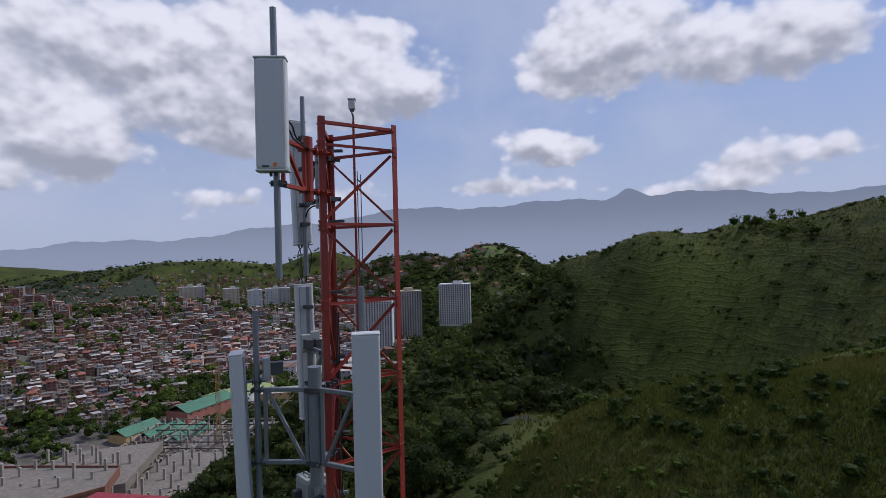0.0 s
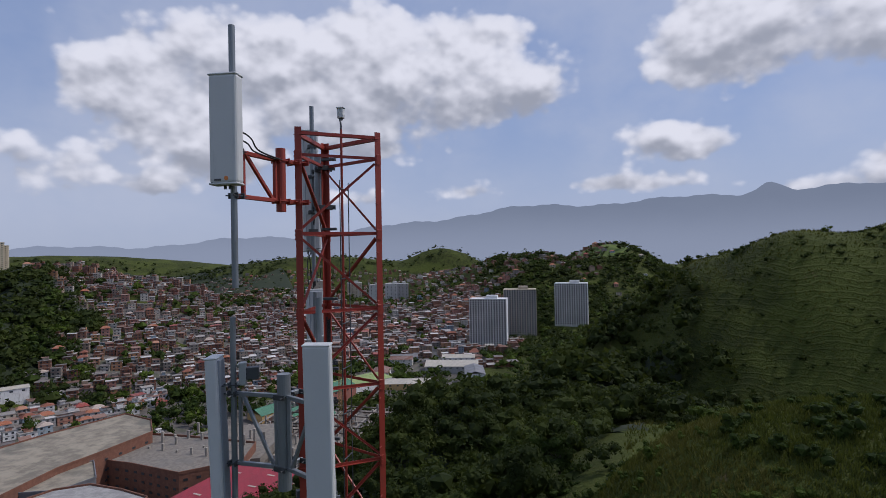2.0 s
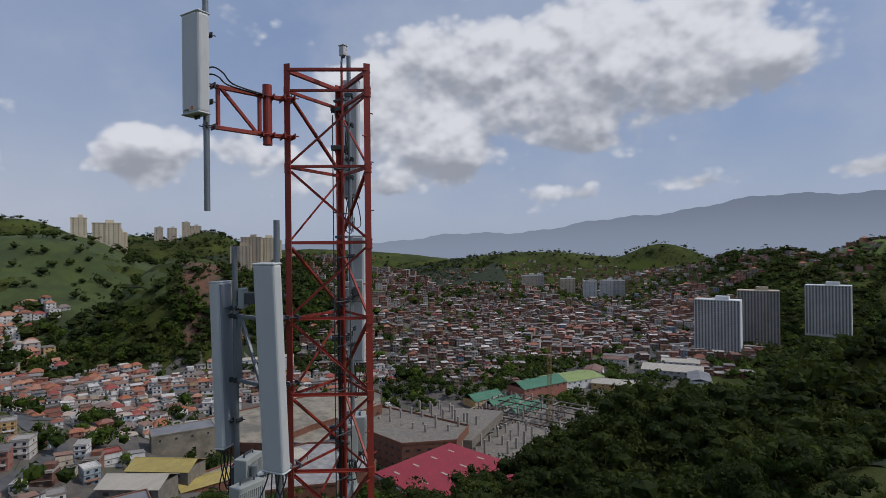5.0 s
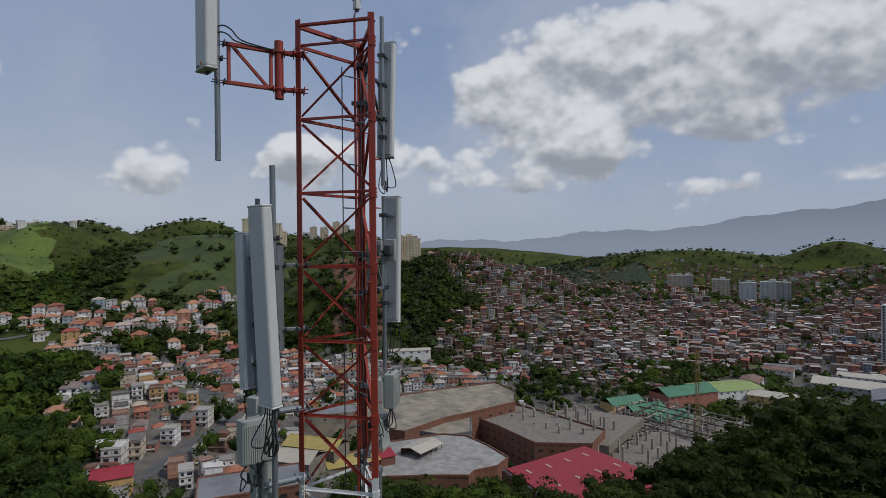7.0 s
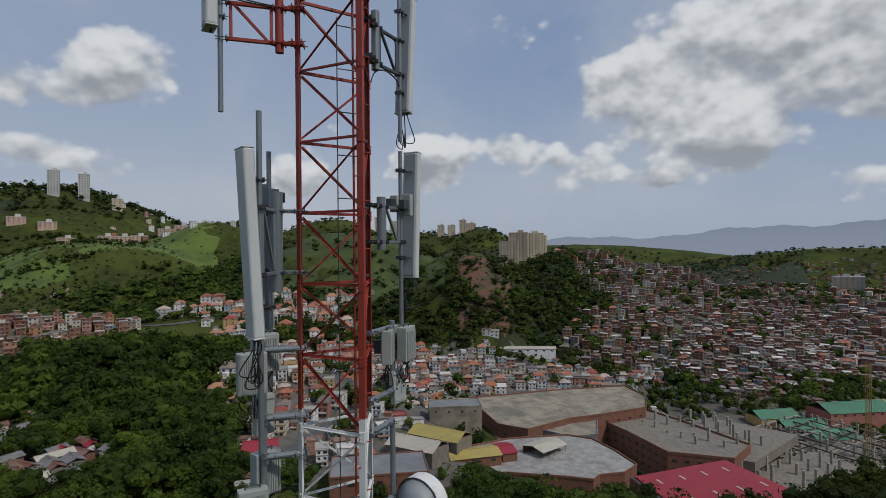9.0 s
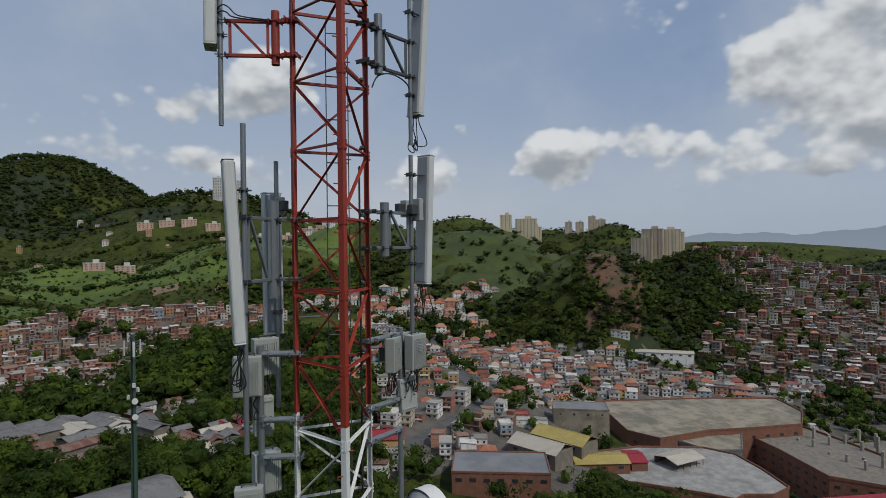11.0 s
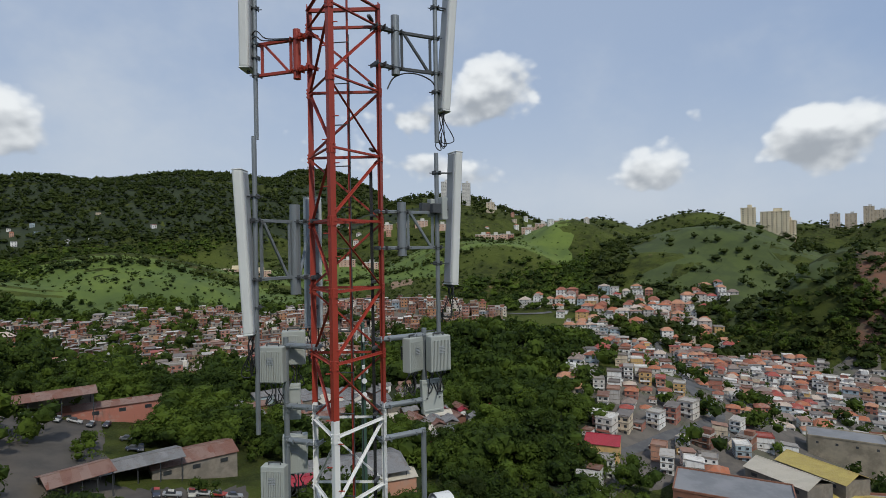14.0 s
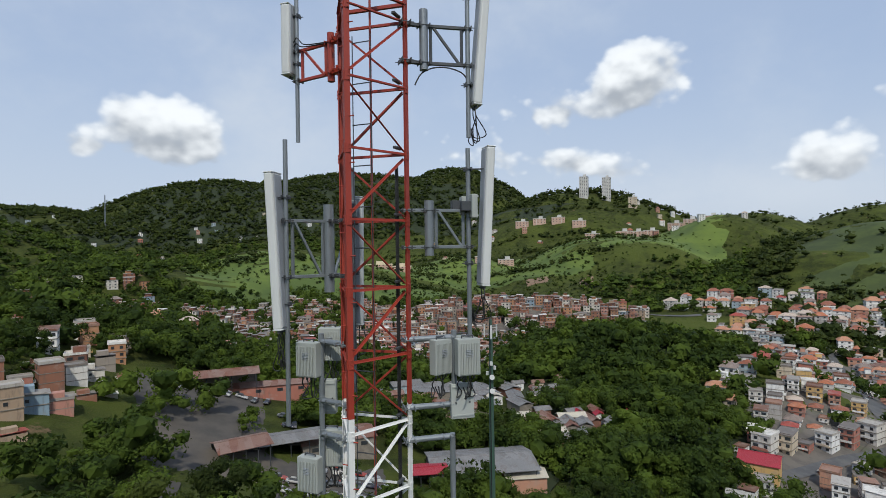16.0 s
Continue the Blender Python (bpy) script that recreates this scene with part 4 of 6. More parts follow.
def drape(name, outline, mat, lift, label, category, step=5.0):
    """A sheet of other ground that lies on the land, inside a rounded outline given on the plan."""
    cx = sum(p[0] for p in outline) / len(outline)
    cy = sum(p[1] for p in outline) / len(outline)
    n = len(outline)
    edge = []
    for i in range(n):
        p0, p1, p2, p3 = (Vector(outline[(i + k) % n]) for k in (-1, 0, 1, 2))
        for s in range(6):
            t = s / 6
            edge.append(0.5 * (2 * p1 + (p2 - p0) * t + (2 * p0 - 5 * p1 + 4 * p2 - p3) * t * t + (3 * p1 - p0 - 3 * p2 + p3) * t ** 3))
    size = max((Vector((cx, cy)) - e).length for e in edge)
    rings = max(int(size / step), 3)
    verts, faces = [], []
    for k in range(rings + 1):
        for i, e in enumerate(edge):
            f = k / rings
            wob = 1 + 0.06 * math.sin(i * 2.3) * f
            x, y = cx + (e.x - cx) * f * wob, cy + (e.y - cy) * f * wob
            verts.append((x, y, ground_z(x, y) + lift * (1 if k < rings else -1.5)))
    m = len(edge)
    for k in range(rings):
        for i in range(m):
            j = (i + 1) % m
            faces.append((k * m + i, (k + 1) * m + i, (k + 1) * m + j, k * m + j))
    return tagged(new(name, mesh_of(name, verts, faces, [mat], smooth=True)), label, category, kind="structure")


def sector(a0, a1, r0, r1, n=5):
    """The outline of a piece of the plan between two headings and two distances."""
    return [polar(a0 + (a1 - a0) * k / n, r1) for k in range(n + 1)] + [polar(a1 + (a0 - a1) * k / n, r0) for k in range(n + 1)]


def road(points, width, label, name="road", mat=None):
    """A strip of road that follows the land through the points."""
    pts = [Vector(p) for p in points]
    path = []
    for i in range(len(pts) - 1):
        p0, p1, p2, p3 = pts[max(i - 1, 0)], pts[i], pts[i + 1], pts[min(i + 2, len(pts) - 1)]
        n = max(int((p2 - p1).length / 4), 2)
        for k in range(n):
            t = k / n
            path.append(0.5 * (2 * p1 + (p2 - p0) * t + (2 * p0 - 5 * p1 + 4 * p2 - p3) * t * t + (3 * p1 - p0 - 3 * p2 + p3) * t ** 3))
    path.append(pts[-1])
    verts, faces = [], []
    for i, p in enumerate(path):
        d = (path[min(i + 1, len(path) - 1)] - path[max(i - 1, 0)]).normalized()
        s = Vector((-d.y, d.x))
        for k in (-1, -0.3, 0.3, 1):
            q = p + s * width / 2 * k
            verts.append((q.x, q.y, ground_z(q.x, q.y) + 0.5))
        take(p.x, p.y, width / 2)
    for i in range(len(path) - 1):
        for k in range(3):
            a = i * 4 + k
            faces.append((a, a + 1, a + 5, a + 4))
    return tagged(new(name, mesh_of(name, verts, faces, [mat or ASPHALT], smooth=True)), label, "road", kind="structure")


# grounds under the built-up parts
drape("pavement", sector(22, 56, 165, 330), STREET, 0.25, "dusty grey ground between the valley buildings", "pavement")
drape("pavement", sector(58, 82, 125, 330), STREET, 0.25, "streets and yards between the white houses", "pavement")
drape("pavement", sector(8, 47, 335, 780, 8), STREET, 0.3, "packed ground between the brick houses of the hill", "pavement", 12)
drape("pavement", sector(94, 137, 192, 392, 8), STREET, 0.25, "packed ground between the brick houses", "pavement", 8)
drape("landslip", sector(54.2, 59.9, 348, 428), SCAR, 0.5, "bare red earth of an old landslip on the hillside", "landslip")
drape("landslip", sector(35.2, 37.0, 395, 425), SCAR, 0.5, "small patch of bare red earth above the houses", "landslip")
drape("clearing", sector(-3, 1, 108, 132), EARTH, 0.25, "bare earth clearing among the scrub", "clearing")
drape("clearing", sector(20, 25, 64, 80), EARTH, 0.2, "bare earth patch below the trees", "clearing")
drape("yard", sector(130.5, 143, 92, 140), YARD, 0.25, "wide dusty grey yard with tyre marks", "yard")
drape("yard", sector(118, 132, 78, 104), YARD, 0.22, "dark yard with parked cars", "yard")
drape("meadow", sector(17, 22, 470, 560), MEADOW, 0.35, "bright green field between the sheds", "meadow")
drape("meadow", sector(96, 122, 520, 640), MEADOW, 0.4, "sunlit bright green slope", "meadow", 12)
drape("meadow", sector(111, 137, 402, 500, 10), MEADOW, 0.4, "bright green slope above the brick houses", "meadow", 8)
drape("meadow", sector(84, 96, 560, 690), MEADOW, 0.4, "bright green terraces under the rows of flats", "meadow", 12)
drape("meadow", sector(60.2, 78, 400, 640, 7), HILLGRASS, 0.4, "green grass hill below the yellow blocks of flats", "meadow", 12)
drape("meadow", sector(-7, -1, 880, 950), MEADOW, 0.4, "bright green hilltop lawn", "meadow", 12)
# sheets under the woods; their dark green also stands for canopy shade
drape("forest_floor", sector(99, 157, 800, 1500, 8), SHADED_FLOOR, 0.6, "forest floor of the mountain, darkened for tree shade", "forest floor", 20)
drape("forest_floor", sector(28, 62, 810, 1700, 8), SHADED_FLOOR, 0.6, "undergrowth of the hills behind the town, darkened for tree shade", "forest floor", 20)
drape("forest_floor", sector(44, 55, 340, 600, 5), SHADED_FLOOR, 0.45, "undergrowth of the wooded hillside, darkened for tree shade", "forest floor", 10)
drape("forest_floor", sector(81, 103, 110, 300, 6), SHADED_FLOOR, 0.3, "undergrowth of the wooded knoll, darkened for tree shade", "forest floor", 8)
drape("forest_floor", sector(-12, 22, 84, 160, 6), SHADED_FLOOR, 0.25, "undergrowth of the gully, darkened for tree shade", "forest floor", 6)
drape("earth_bank", sector(100.5, 103, 500, 520), EARTH, 0.6, "pale earth bank cut into the slope", "bank")
drape("earth_bank", sector(96, 97.5, 470, 500), EARTH, 0.6, "pale earth bank cut into the slope", "bank")
road([polar(79.5, 138), polar(77.2, 147), polar(74.3, 161), polar(71.4, 174), polar(69.8, 188), polar(72.4, 205), polar(73.6, 278), polar(75.6, 332), polar(77, 380)], 5, "grey street between the houses")
road([polar(12, 420), polar(13.5, 560), polar(16, 700), polar(20, 820)], 5, "grey road through the valley town")
road([polar(43, 300), polar(50, 290), polar(57, 270), polar(66, 235), polar(73.5, 205)], 7, "grey street past the white houses")
road([polar(141, 88), polar(143, 76), polar(146, 60)], 7, "dusty track out of the yard", mat=YARD)
road([polar(86, 400), polar(93, 372), polar(84, 330)], 5, "lane along the edge of the brick houses")
for points in ([polar(80, 700), polar(90, 655), polar(100, 640)], [polar(92, 600), polar(104, 560), polar(118, 575)], [polar(68, 560), polar(64, 500), polar(60, 470)]):
    road(points, 2.6, "narrow track across the green slope", mat=HILLGRASS)


# -- houses, built once and then set out --
def window_mesh(w=1.2, h=1.15):
    bm = bmesh.new()
    solid(bm, 0.16, w, h, None)
    me = bpy.data.meshes.new("window")
    bm.to_mesh(me)
    bm.free()
    me.materials.append(GLASS)
    return me


WIN = window_mesh()
WINW = window_mesh(1.9, 1.1)
WINS = window_mesh(0.9, 0.9)


def house_kind(style, w, d, floors, roof, seed):
    """One house with its base buried a little; its front looks along +x."""
    rnd = random.Random(seed)
    label = {"barrio": "small brick and block hillside house with a sheet roof", "plaster": "plastered flat-roofed town house",
             "tile": "plastered house with a clay tile roof", "tall": "narrow plastered house of several floors"}[style]
    t = thing("house", (0, 0, -500 - seed * 30), label, "house", "houses of the town")
    wall, top = (W_BARRIO, R_ZINC) if style == "barrio" else (W_PLAST, R_TILE if roof == "hip" else R_ZINC)
    fh = 2.75
    h = fh * floors
    bm = bmesh.new()
    solid(bm, d, w, h + 4, Matrix.Translation((0, 0, h / 2 - 2)))
    if style == "barrio" and floors < 3:        # a half-built room on top
        solid(bm, d * 0.5, w * 0.6, 2.3, Matrix.Translation((-d * 0.2, w * 0.15, h + 1.15)))
    part("wall", bm, wall, t)
    for k in range(1, floors):
        bm = bmesh.new()
        solid(bm, d + 0.35, w + 0.35, 0.22, Matrix.Translation((0.1, 0, k * fh)))
        part("floor_slab", bm, CEMENT, t)
    bm = bmesh.new()
    if roof == "hip":
        a, b, e = d / 2 + 0.45, w / 2 + 0.45, min(w, d) * 0.28
        ridge = max(w, d) / 2 - min(w, d) / 2 + 0.2
        v = [bm.verts.new(p) for p in ((-a, -b, h), (a, -b, h), (a, b, h), (-a, b, h))]
        r = [bm.verts.new(p) for p in (((0, -ridge, h + e), (0, ridge, h + e)) if w >= d else ((-ridge, 0, h + e), (ridge, 0, h + e)))]
        if w >= d:
            for f in ((v[0], v[1], r[0]), (v[1], v[2], r[1], r[0]), (v[2], v[3], r[1]), (v[3], v[0], r[0], r[1])):
                bm.faces.new(f)
        else:
            for f in ((v[0], v[1], r[1], r[0]), (v[1], v[2], r[1]), (v[2], v[3], r[0], r[1]), (v[3], v[0], r[0])):
                bm.faces.new(f)
        bm.faces.new(v[::-1])
    elif roof == "shed":
        m = Matrix.Translation((0, 0, h + 0.45)) @ pose(0, 0, 0, 0, 6, 0)
        solid(bm, d + 0.9, w + 0.7, 0.14, m)
        solid(bm, d * 0.9, w * 0.94, 0.7, Matrix.Translation((0, 0, h + 0.1)))
    else:
        solid(bm, d + 0.5, w + 0.5, 0.25, Matrix.Translation((0, 0, h + 0.12)))
        for s in (-1, 1):
            solid(bm, d + 0.3, 0.18, 0.6, Matrix.Translation((0, s * (w / 2 + 0.1), h + 0.52)))
            solid(bm, 0.18, w, 0.6, Matrix.Translation((s * (d / 2 + 0.06), 0, h + 0.52)))
    part("roof", bm, top, t)
    for k in range(floors):
        z = k * fh + 1.45
        n = max(int(w / 2.8), 1)
        for i in range(n):
            y = (i - (n - 1) / 2) * w / n
            shared("window", rnd.choice((WIN, WINW, WIN)), t, Matrix.Translation((d / 2 + 0.01, y, z)))
        s = -1 if k % 2 else 1
        shared("window", WINS, t, pose(rnd.uniform(-d, d) * 0.25, s * (w / 2 + 0.01), z, 0, 0, 90))
    bm = bmesh.new()
    solid(bm, 0.16, 1.0, 2.1, Matrix.Translation((d / 2 + 0.03, -w * 0.18 if int(w / 2.8) > 1 else w * 0.3, 1.0)))
    part("door", bm, DOOR, t)
    if floors > 1 and style != "barrio" and roof != "hip":
        bm = bmesh.new()
        solid(bm, 1.0, w * 0.8, 0.16, Matrix.Translation((d / 2 + 0.5, 0, fh + 0.1)))
        solid(bm, 0.1, w * 0.8, 0.8, Matrix.Translation((d / 2 + 0.95, 0, fh + 0.6)))
        part("balcony", bm, wall, t)
    if rnd.random() < 0.5 and roof != "hip":
        bm = bmesh.new()
        tube(bm, (-d * 0.2, w * 0.2, h + 0.2), (-d * 0.2, w * 0.2, h + 1.5), 0.55, 10, 0.5)
        part("water_tank", bm, TANK if seed % 2 else CEMENT, t)
    return t


KINDS = {
    "barrio": [house_kind("barrio", 6, 7, 2, "shed", 1), house_kind("barrio", 7, 6.5, 1, "shed", 2), house_kind("barrio", 6, 7, 3, "flat", 3), house_kind("barrio", 7, 7, 2, "flat", 4)],
    "plaster": [house_kind("plaster", 6, 8, 2, "flat", 5), house_kind("plaster", 7, 8, 3, "flat", 6), house_kind("tall", 5.6, 7.5, 3, "shed", 7)],
    "tile": [house_kind("tile", 7, 8, 1, "hip", 8), house_kind("tile", 8, 7, 2, "hip", 9)],
}
FRESH = {k.name for kind in KINDS.values() for k in kind}      # kinds whose first house is not yet set down


def scatter(a0, a1, r0, r1, gap, keep, seed, lean=0.0):
    """Rows of plots on the plan between two headings and distances, with gaps; gives x, y and the street's heading."""
    rnd = random.Random(seed)
    mid = radians((a0 + a1) / 2 + lean)
    ux, uy = math.cos(mid), math.sin(mid)
    cx, cy = polar((a0 + a1) / 2, (r0 + r1) / 2)
    n = int(REACH * max(r1 - r0, radians(a1 - a0) * r1) / gap) + 4
    for i in range(-n, n + 1):
        bend = rnd.uniform(-2, 2)
        for j in range(-n, n + 1):
            u, v = i * gap * 1.15 + bend + rnd.uniform(-1.2, 1.2), j * gap + rnd.uniform(-1.3, 1.3) + 3 * math.sin(i * 0.7)
            x, y = cx - u * uy + v * ux, cy + u * ux + v * uy
            px, py, _ = gather(x, y)
            az, r = math.degrees(math.atan2(-px, py)), math.hypot(px, py)
            edge = 2.2 * math.sin(r * 0.045 + seed) + 1.2 * math.sin(r * 0.11)
            rim = 14 * math.sin(az * 0.8 + seed)
            if a0 + edge < az < a1 + edge and r0 + rim < r < r1 + rim and rnd.random() < keep and not is_taken(x, y, 2):
                yield x, y, math.degrees(mid) - 90 + rnd.choice((0, 0, 0, 90, 180)) + rnd.uniform(-9, 9), rnd


def footing(x, y, r):
    return min(ground_z(x + a, y + b) for a in (-r, r) for b in (-r, r)) + 0.4




def set_houses(a0, a1, r0, r1, gap, keep, mixed, seed, lean=0.0, most=80, size=1.0):
    """Houses that one could count, copied from the kinds."""
    n, plots = 0, []
    for x, y, turn, rnd in scatter(a0, a1, r0, r1, gap, keep, seed, lean):
        if n >= most:
            break
        kind = rnd.choice(KINDS[rnd.choice(mixed)])
        spot = Matrix.Translation((x, y, footing(x, y, 3.5))) @ pose(0, 0, 0, 0, 0, turn) @ Matrix.Scale(size * rnd.uniform(0.92, 1.06), 4)
        if kind.name in FRESH:
            FRESH.discard(kind.name)
            kind.matrix_world = spot
        else:
            copy_thing(kind, spot)
        take(x, y, 2.5)
        plots.append((x, y))
        n += 1
    for x, y in plots:
        take(x, y, 4.0)


def mass_houses(name, a0, a1, r0, r1, gap, keep, style, seed, label, lean=0.0, hip=0.0, hi=3, size=(5.8, 9.5), glazed=True):
    """Houses past counting: one mesh of walls, slabs, roofs and windows."""
    verts, faces, idx, plots = [], [], [], []

    def box(m, sx, sy, sz, mat):
        b = len(verts)
        for dx, dy, dz in ((-1, -1, -1), (1, -1, -1), (1, 1, -1), (-1, 1, -1), (-1, -1, 1), (1, -1, 1), (1, 1, 1), (-1, 1, 1)):
            verts.append(tuple(m @ Vector((dx * sx / 2, dy * sy / 2, dz * sz / 2))))
        for f in ((0, 1, 5, 4), (1, 2, 6, 5), (2, 3, 7, 6), (3, 0, 4, 7), (4, 5, 6, 7)):
            faces.append(tuple(b + k for k in f))
            idx.append(mat)

    for x, y, turn, rnd in scatter(a0, a1, r0, r1, gap, keep, seed, lean):
        z = footing(x, y, 3)
        w, d, fl = rnd.uniform(*size), rnd.uniform(*size), rnd.choice((1, 2, 2, 3, 3, 4)[:hi + 3])
        h = fl * 2.7
        m = Matrix.Translation((x, y, z)) @ pose(0, 0, 0, 0, 0, turn)
        box(m @ Matrix.Translation((0, 0, h / 2 - 2)), d, w, h + 4, 0)
        if rnd.random() < hip:
            b = len(verts)
            a, c, e = d / 2 + 0.5, w / 2 + 0.5, min(w, d) * 0.3
            for p in ((-a, -c, h), (a, -c, h), (a, c, h), (-a, c, h), (0, -c * 0.35, h + e), (0, c * 0.35, h + e)):
                verts.append(tuple(m @ Vector(p)))
            for f in ((0, 1, 4), (1, 2, 5, 4), (2, 3, 5), (3, 0, 4, 5)):
                faces.append(tuple(b + k for k in f))
                idx.append(3)
        else:
            box(m @ Matrix.Translation((0, 0, h + 0.15)) @ pose(0, 0, 0, 0, rnd.uniform(-5, 5), 0), d + 0.7, w + 0.7, 0.22, 1)
            if rnd.random() < 0.4:
                box(m @ Matrix.Translation((rnd.uniform(-1, 1), rnd.uniform(-1, 1), h + 1.2)), d * 0.5, w * 0.5, 2.2, 0)
                box(m @ Matrix.Translation((rnd.uniform(-1, 1), 0, h + 2.4)), d * 0.6, w * 0.6, 0.15, 1)
        for k in range(fl if glazed else 0):
            if k:
                box(m @ Matrix.Translation((0, 0, k * 2.7)), d + 0.25, w + 0.25, 0.2, 1)
            for s in (-1, 1):
                for i in (-1, 1):
                    if s * (m[0][0] * x + m[1][0] * y) < 0:          # windows on the sides that face the valley
                        box(m @ Matrix.Translation((s * (d / 2 + 0.01), i * w * 0.24, k * 2.7 + 1.5)), 0.14, 1.3, 1.1, 2)
                    if s * (m[0][1] * x + m[1][1] * y) < 0:
                        box(m @ Matrix.Translation((i * d * 0.24, s * (w / 2 + 0.01), k * 2.7 + 1.5)), 1.2, 0.14, 1.1, 2)
        take(x, y, 2.5)
        plots.append((x, y))
    for x, y in plots:
        take(x, y, gap * 0.48)
    mats = [W_BARRIO_S if style == "barrio" else W_PLAST_S, R_ZINC_S, GLASS, R_TILE_S]
    return tagged(new(name, mesh_of(name, verts, faces, mats, idx)), label, "houses", kind="stuff")

# -- larger buildings --
def prism(bm, outline, z0, z1, inset=0.0):
    """An upright block over an outline on the plan."""
    c = Vector((sum(p[0] for p in outline) / len(outline), sum(p[1] for p in outline) / len(outline)))
    pts = [c + (Vector(p) - c) * (1 - inset) for p in outline]
    lo = [bm.verts.new((p.x, p.y, z0)) for p in pts]
    hi = [bm.verts.new((p.x, p.y, z1)) for p in pts]
    n = len(pts)
    for i in range(n):
        bm.faces.new((lo[i], lo[(i + 1) % n], hi[(i + 1) % n], hi[i]))
    bm.faces.new(hi)
    bm.faces.new(lo[::-1])
    bmesh.ops.recalc_face_normals(bm, faces=bm.faces[:])


def building(name, outline, z1, wall, roof, label, parapet=0.9, floors=0, bay=4.0, sides=None, win=None, fh=3.2, top_gap=2.2, category="building"):
    """A flat-roofed building over an outline, with a parapet, a roof sheet and rows of windows on some sides."""
    c = Vector((sum(p[0] for p in outline) / len(outline), sum(p[1] for p in outline) / len(outline)))
    z0 = min(ground_z(*p) for p in outline) - 1
    t = thing(name, (c.x, c.y, z0 + 1), label, category)
    out = [(p[0] - c.x, p[1] - c.y) for p in outline]
    top = z1 - z0 - 1
    bm = bmesh.new()
    prism(bm, out, -1, top)
    part("wall", bm, wall, t)
    bm = bmesh.new()
    prism(bm, out, top + 0.02, top + 0.10, 0.012)
    part("roof", bm, roof, t)
    n = len(out)
    for i in range(n):
        a, b = Vector((*out[i], 0)), Vector((*out[(i + 1) % n], 0))
        if parapet:
            bm = bmesh.new()
            m, ln = between(a, b)
            d = (b - a).normalized()
            solid(bm, ln, 0.35, parapet, Matrix.Translation(((a + b) / 2) + UP * (top + parapet / 2 - 0.1)) @ pose(0, 0, 0, 0, 0, heading(d)))
            part("parapet", bm, wall, t)
        if floors and (sides is None or i in sides):
            d = (b - a).normalized()
            count = max(int((b - a).length / bay), 1)
            face = Vector((d.y, -d.x, 0))
            if face.dot((a + b) / 2) < 0:
                face = -face
            for k in range(floors):
                for j in range(count):
                    p = a + d * ((b - a).length * (j + 0.5) / count) + UP * (top - top_gap - k * fh) + face * 0.02
                    shared("window", win or WINW, t, Matrix.Translation(p) @ pose(0, 0, 0, 0, 0, heading(face)))
    for p in outline:
        take(*p, 6)
    for i in range(n):
        for k in range(12):
            for f in (1.0, 0.66, 0.33):
                q = c + (Vector(outline[i]).lerp(Vector(outline[(i + 1) % n]), k / 12) - c) * f
                take(q.x, q.y, 7)
    return t


def rect(cx, cy, turn, length, width):
    a = radians(turn)
    ux, uy = math.cos(a), math.sin(a)
    return [(cx + ux * s * length / 2 - uy * q * width / 2, cy + uy * s * length / 2 + ux * q * width / 2) for s, q in ((-1, -1), (1, -1), (1, 1), (-1, 1))]


def hall(name, cx, cy, turn, length, width, eave, rise, wall, roof, label, skylights=0, category="shed", open_front=False, z=None):
    """A long hall with a pitched sheet roof, its ridge along the length; eave is the height above the ground."""
    if math.hypot(cx, cy) > 130:
        length, width, eave, rise = length * REACH, width * REACH, eave * 1.2, rise * REACH
    z0 = ground_z(cx, cy) if z is None else z
    lows = min(ground_z(*p) for p in rect(cx, cy, turn, length, width)) if z is None else z
    t = thing(name, Matrix.Translation((cx, cy, z0)) @ pose(0, 0, 0, 0, 0, turn), label, category)
    low = lows - z0 - 0.5
    if open_front:
        for i in range(5):
            for s in (-1, 1):
                bm = bmesh.new()
                tube(bm, ((i - 2) * length * 0.24, s * width * 0.46, low), ((i - 2) * length * 0.24, s * width * 0.46, eave), 0.12, 8)
                part("post", bm, DARKZ, t)
        bm = bmesh.new()
        solid(bm, length, 0.2, eave - low, Matrix.Translation((0, width / 2, (eave + low) / 2)))
        part("back_wall", bm, wall, t)
    else:
        bm = bmesh.new()
        solid(bm, length, width, eave - low, Matrix.Translation((0, 0, (eave + low) / 2)))
        part("wall", bm, wall, t)
        for i in range(max(int(length / 6), 1) if length > 13 else 0):
            for s in (-1, 1):
                n = max(int(length / 6), 1)
                shared("window", WINW, t, pose((i - (n - 1) / 2) * length / n, s * (width / 2 + 0.01), eave - 1.5, 0, 0, 90))
    for s in (-1, 1):
        bm = bmesh.new()
        ang = math.degrees(math.atan2(rise, width / 2))
        slope = math.hypot(rise, width / 2) + 0.6
        m = Matrix.Translation((0, s * (width / 4 + 0.12), eave + rise / 2 + 0.06)) @ pose(0, 0, 0, -s * ang, 0, 0)
        solid(bm, length + 0.9, slope, 0.12, m)
        pane = part("roof", bm, roof, t)
        for k in range(skylights):
            bm = bmesh.new()
            solid(bm, 3.6, 0.8, 0.06, m @ Matrix.Translation(((k - (skylights - 1) / 2) * length / skylights, -s * slope * 0.06, 0.10)))
            part("skylight", bm, CREAMSHEET, pane)
    bm = bmesh.new()
    solid(bm, length + 0.9, 0.5, 0.12, Matrix.Translation((0, 0, eave + rise + 0.14)))
    part("ridge_cap", bm, roof, t)
    for k in range(-3, 4):
        p = Matrix.Translation((cx, cy, 0)) @ pose(0, 0, 0, 0, 0, turn) @ Vector((k * length / 6.5, 0, 0))
        take(p.x, p.y, width / 2 + 2)
    return t


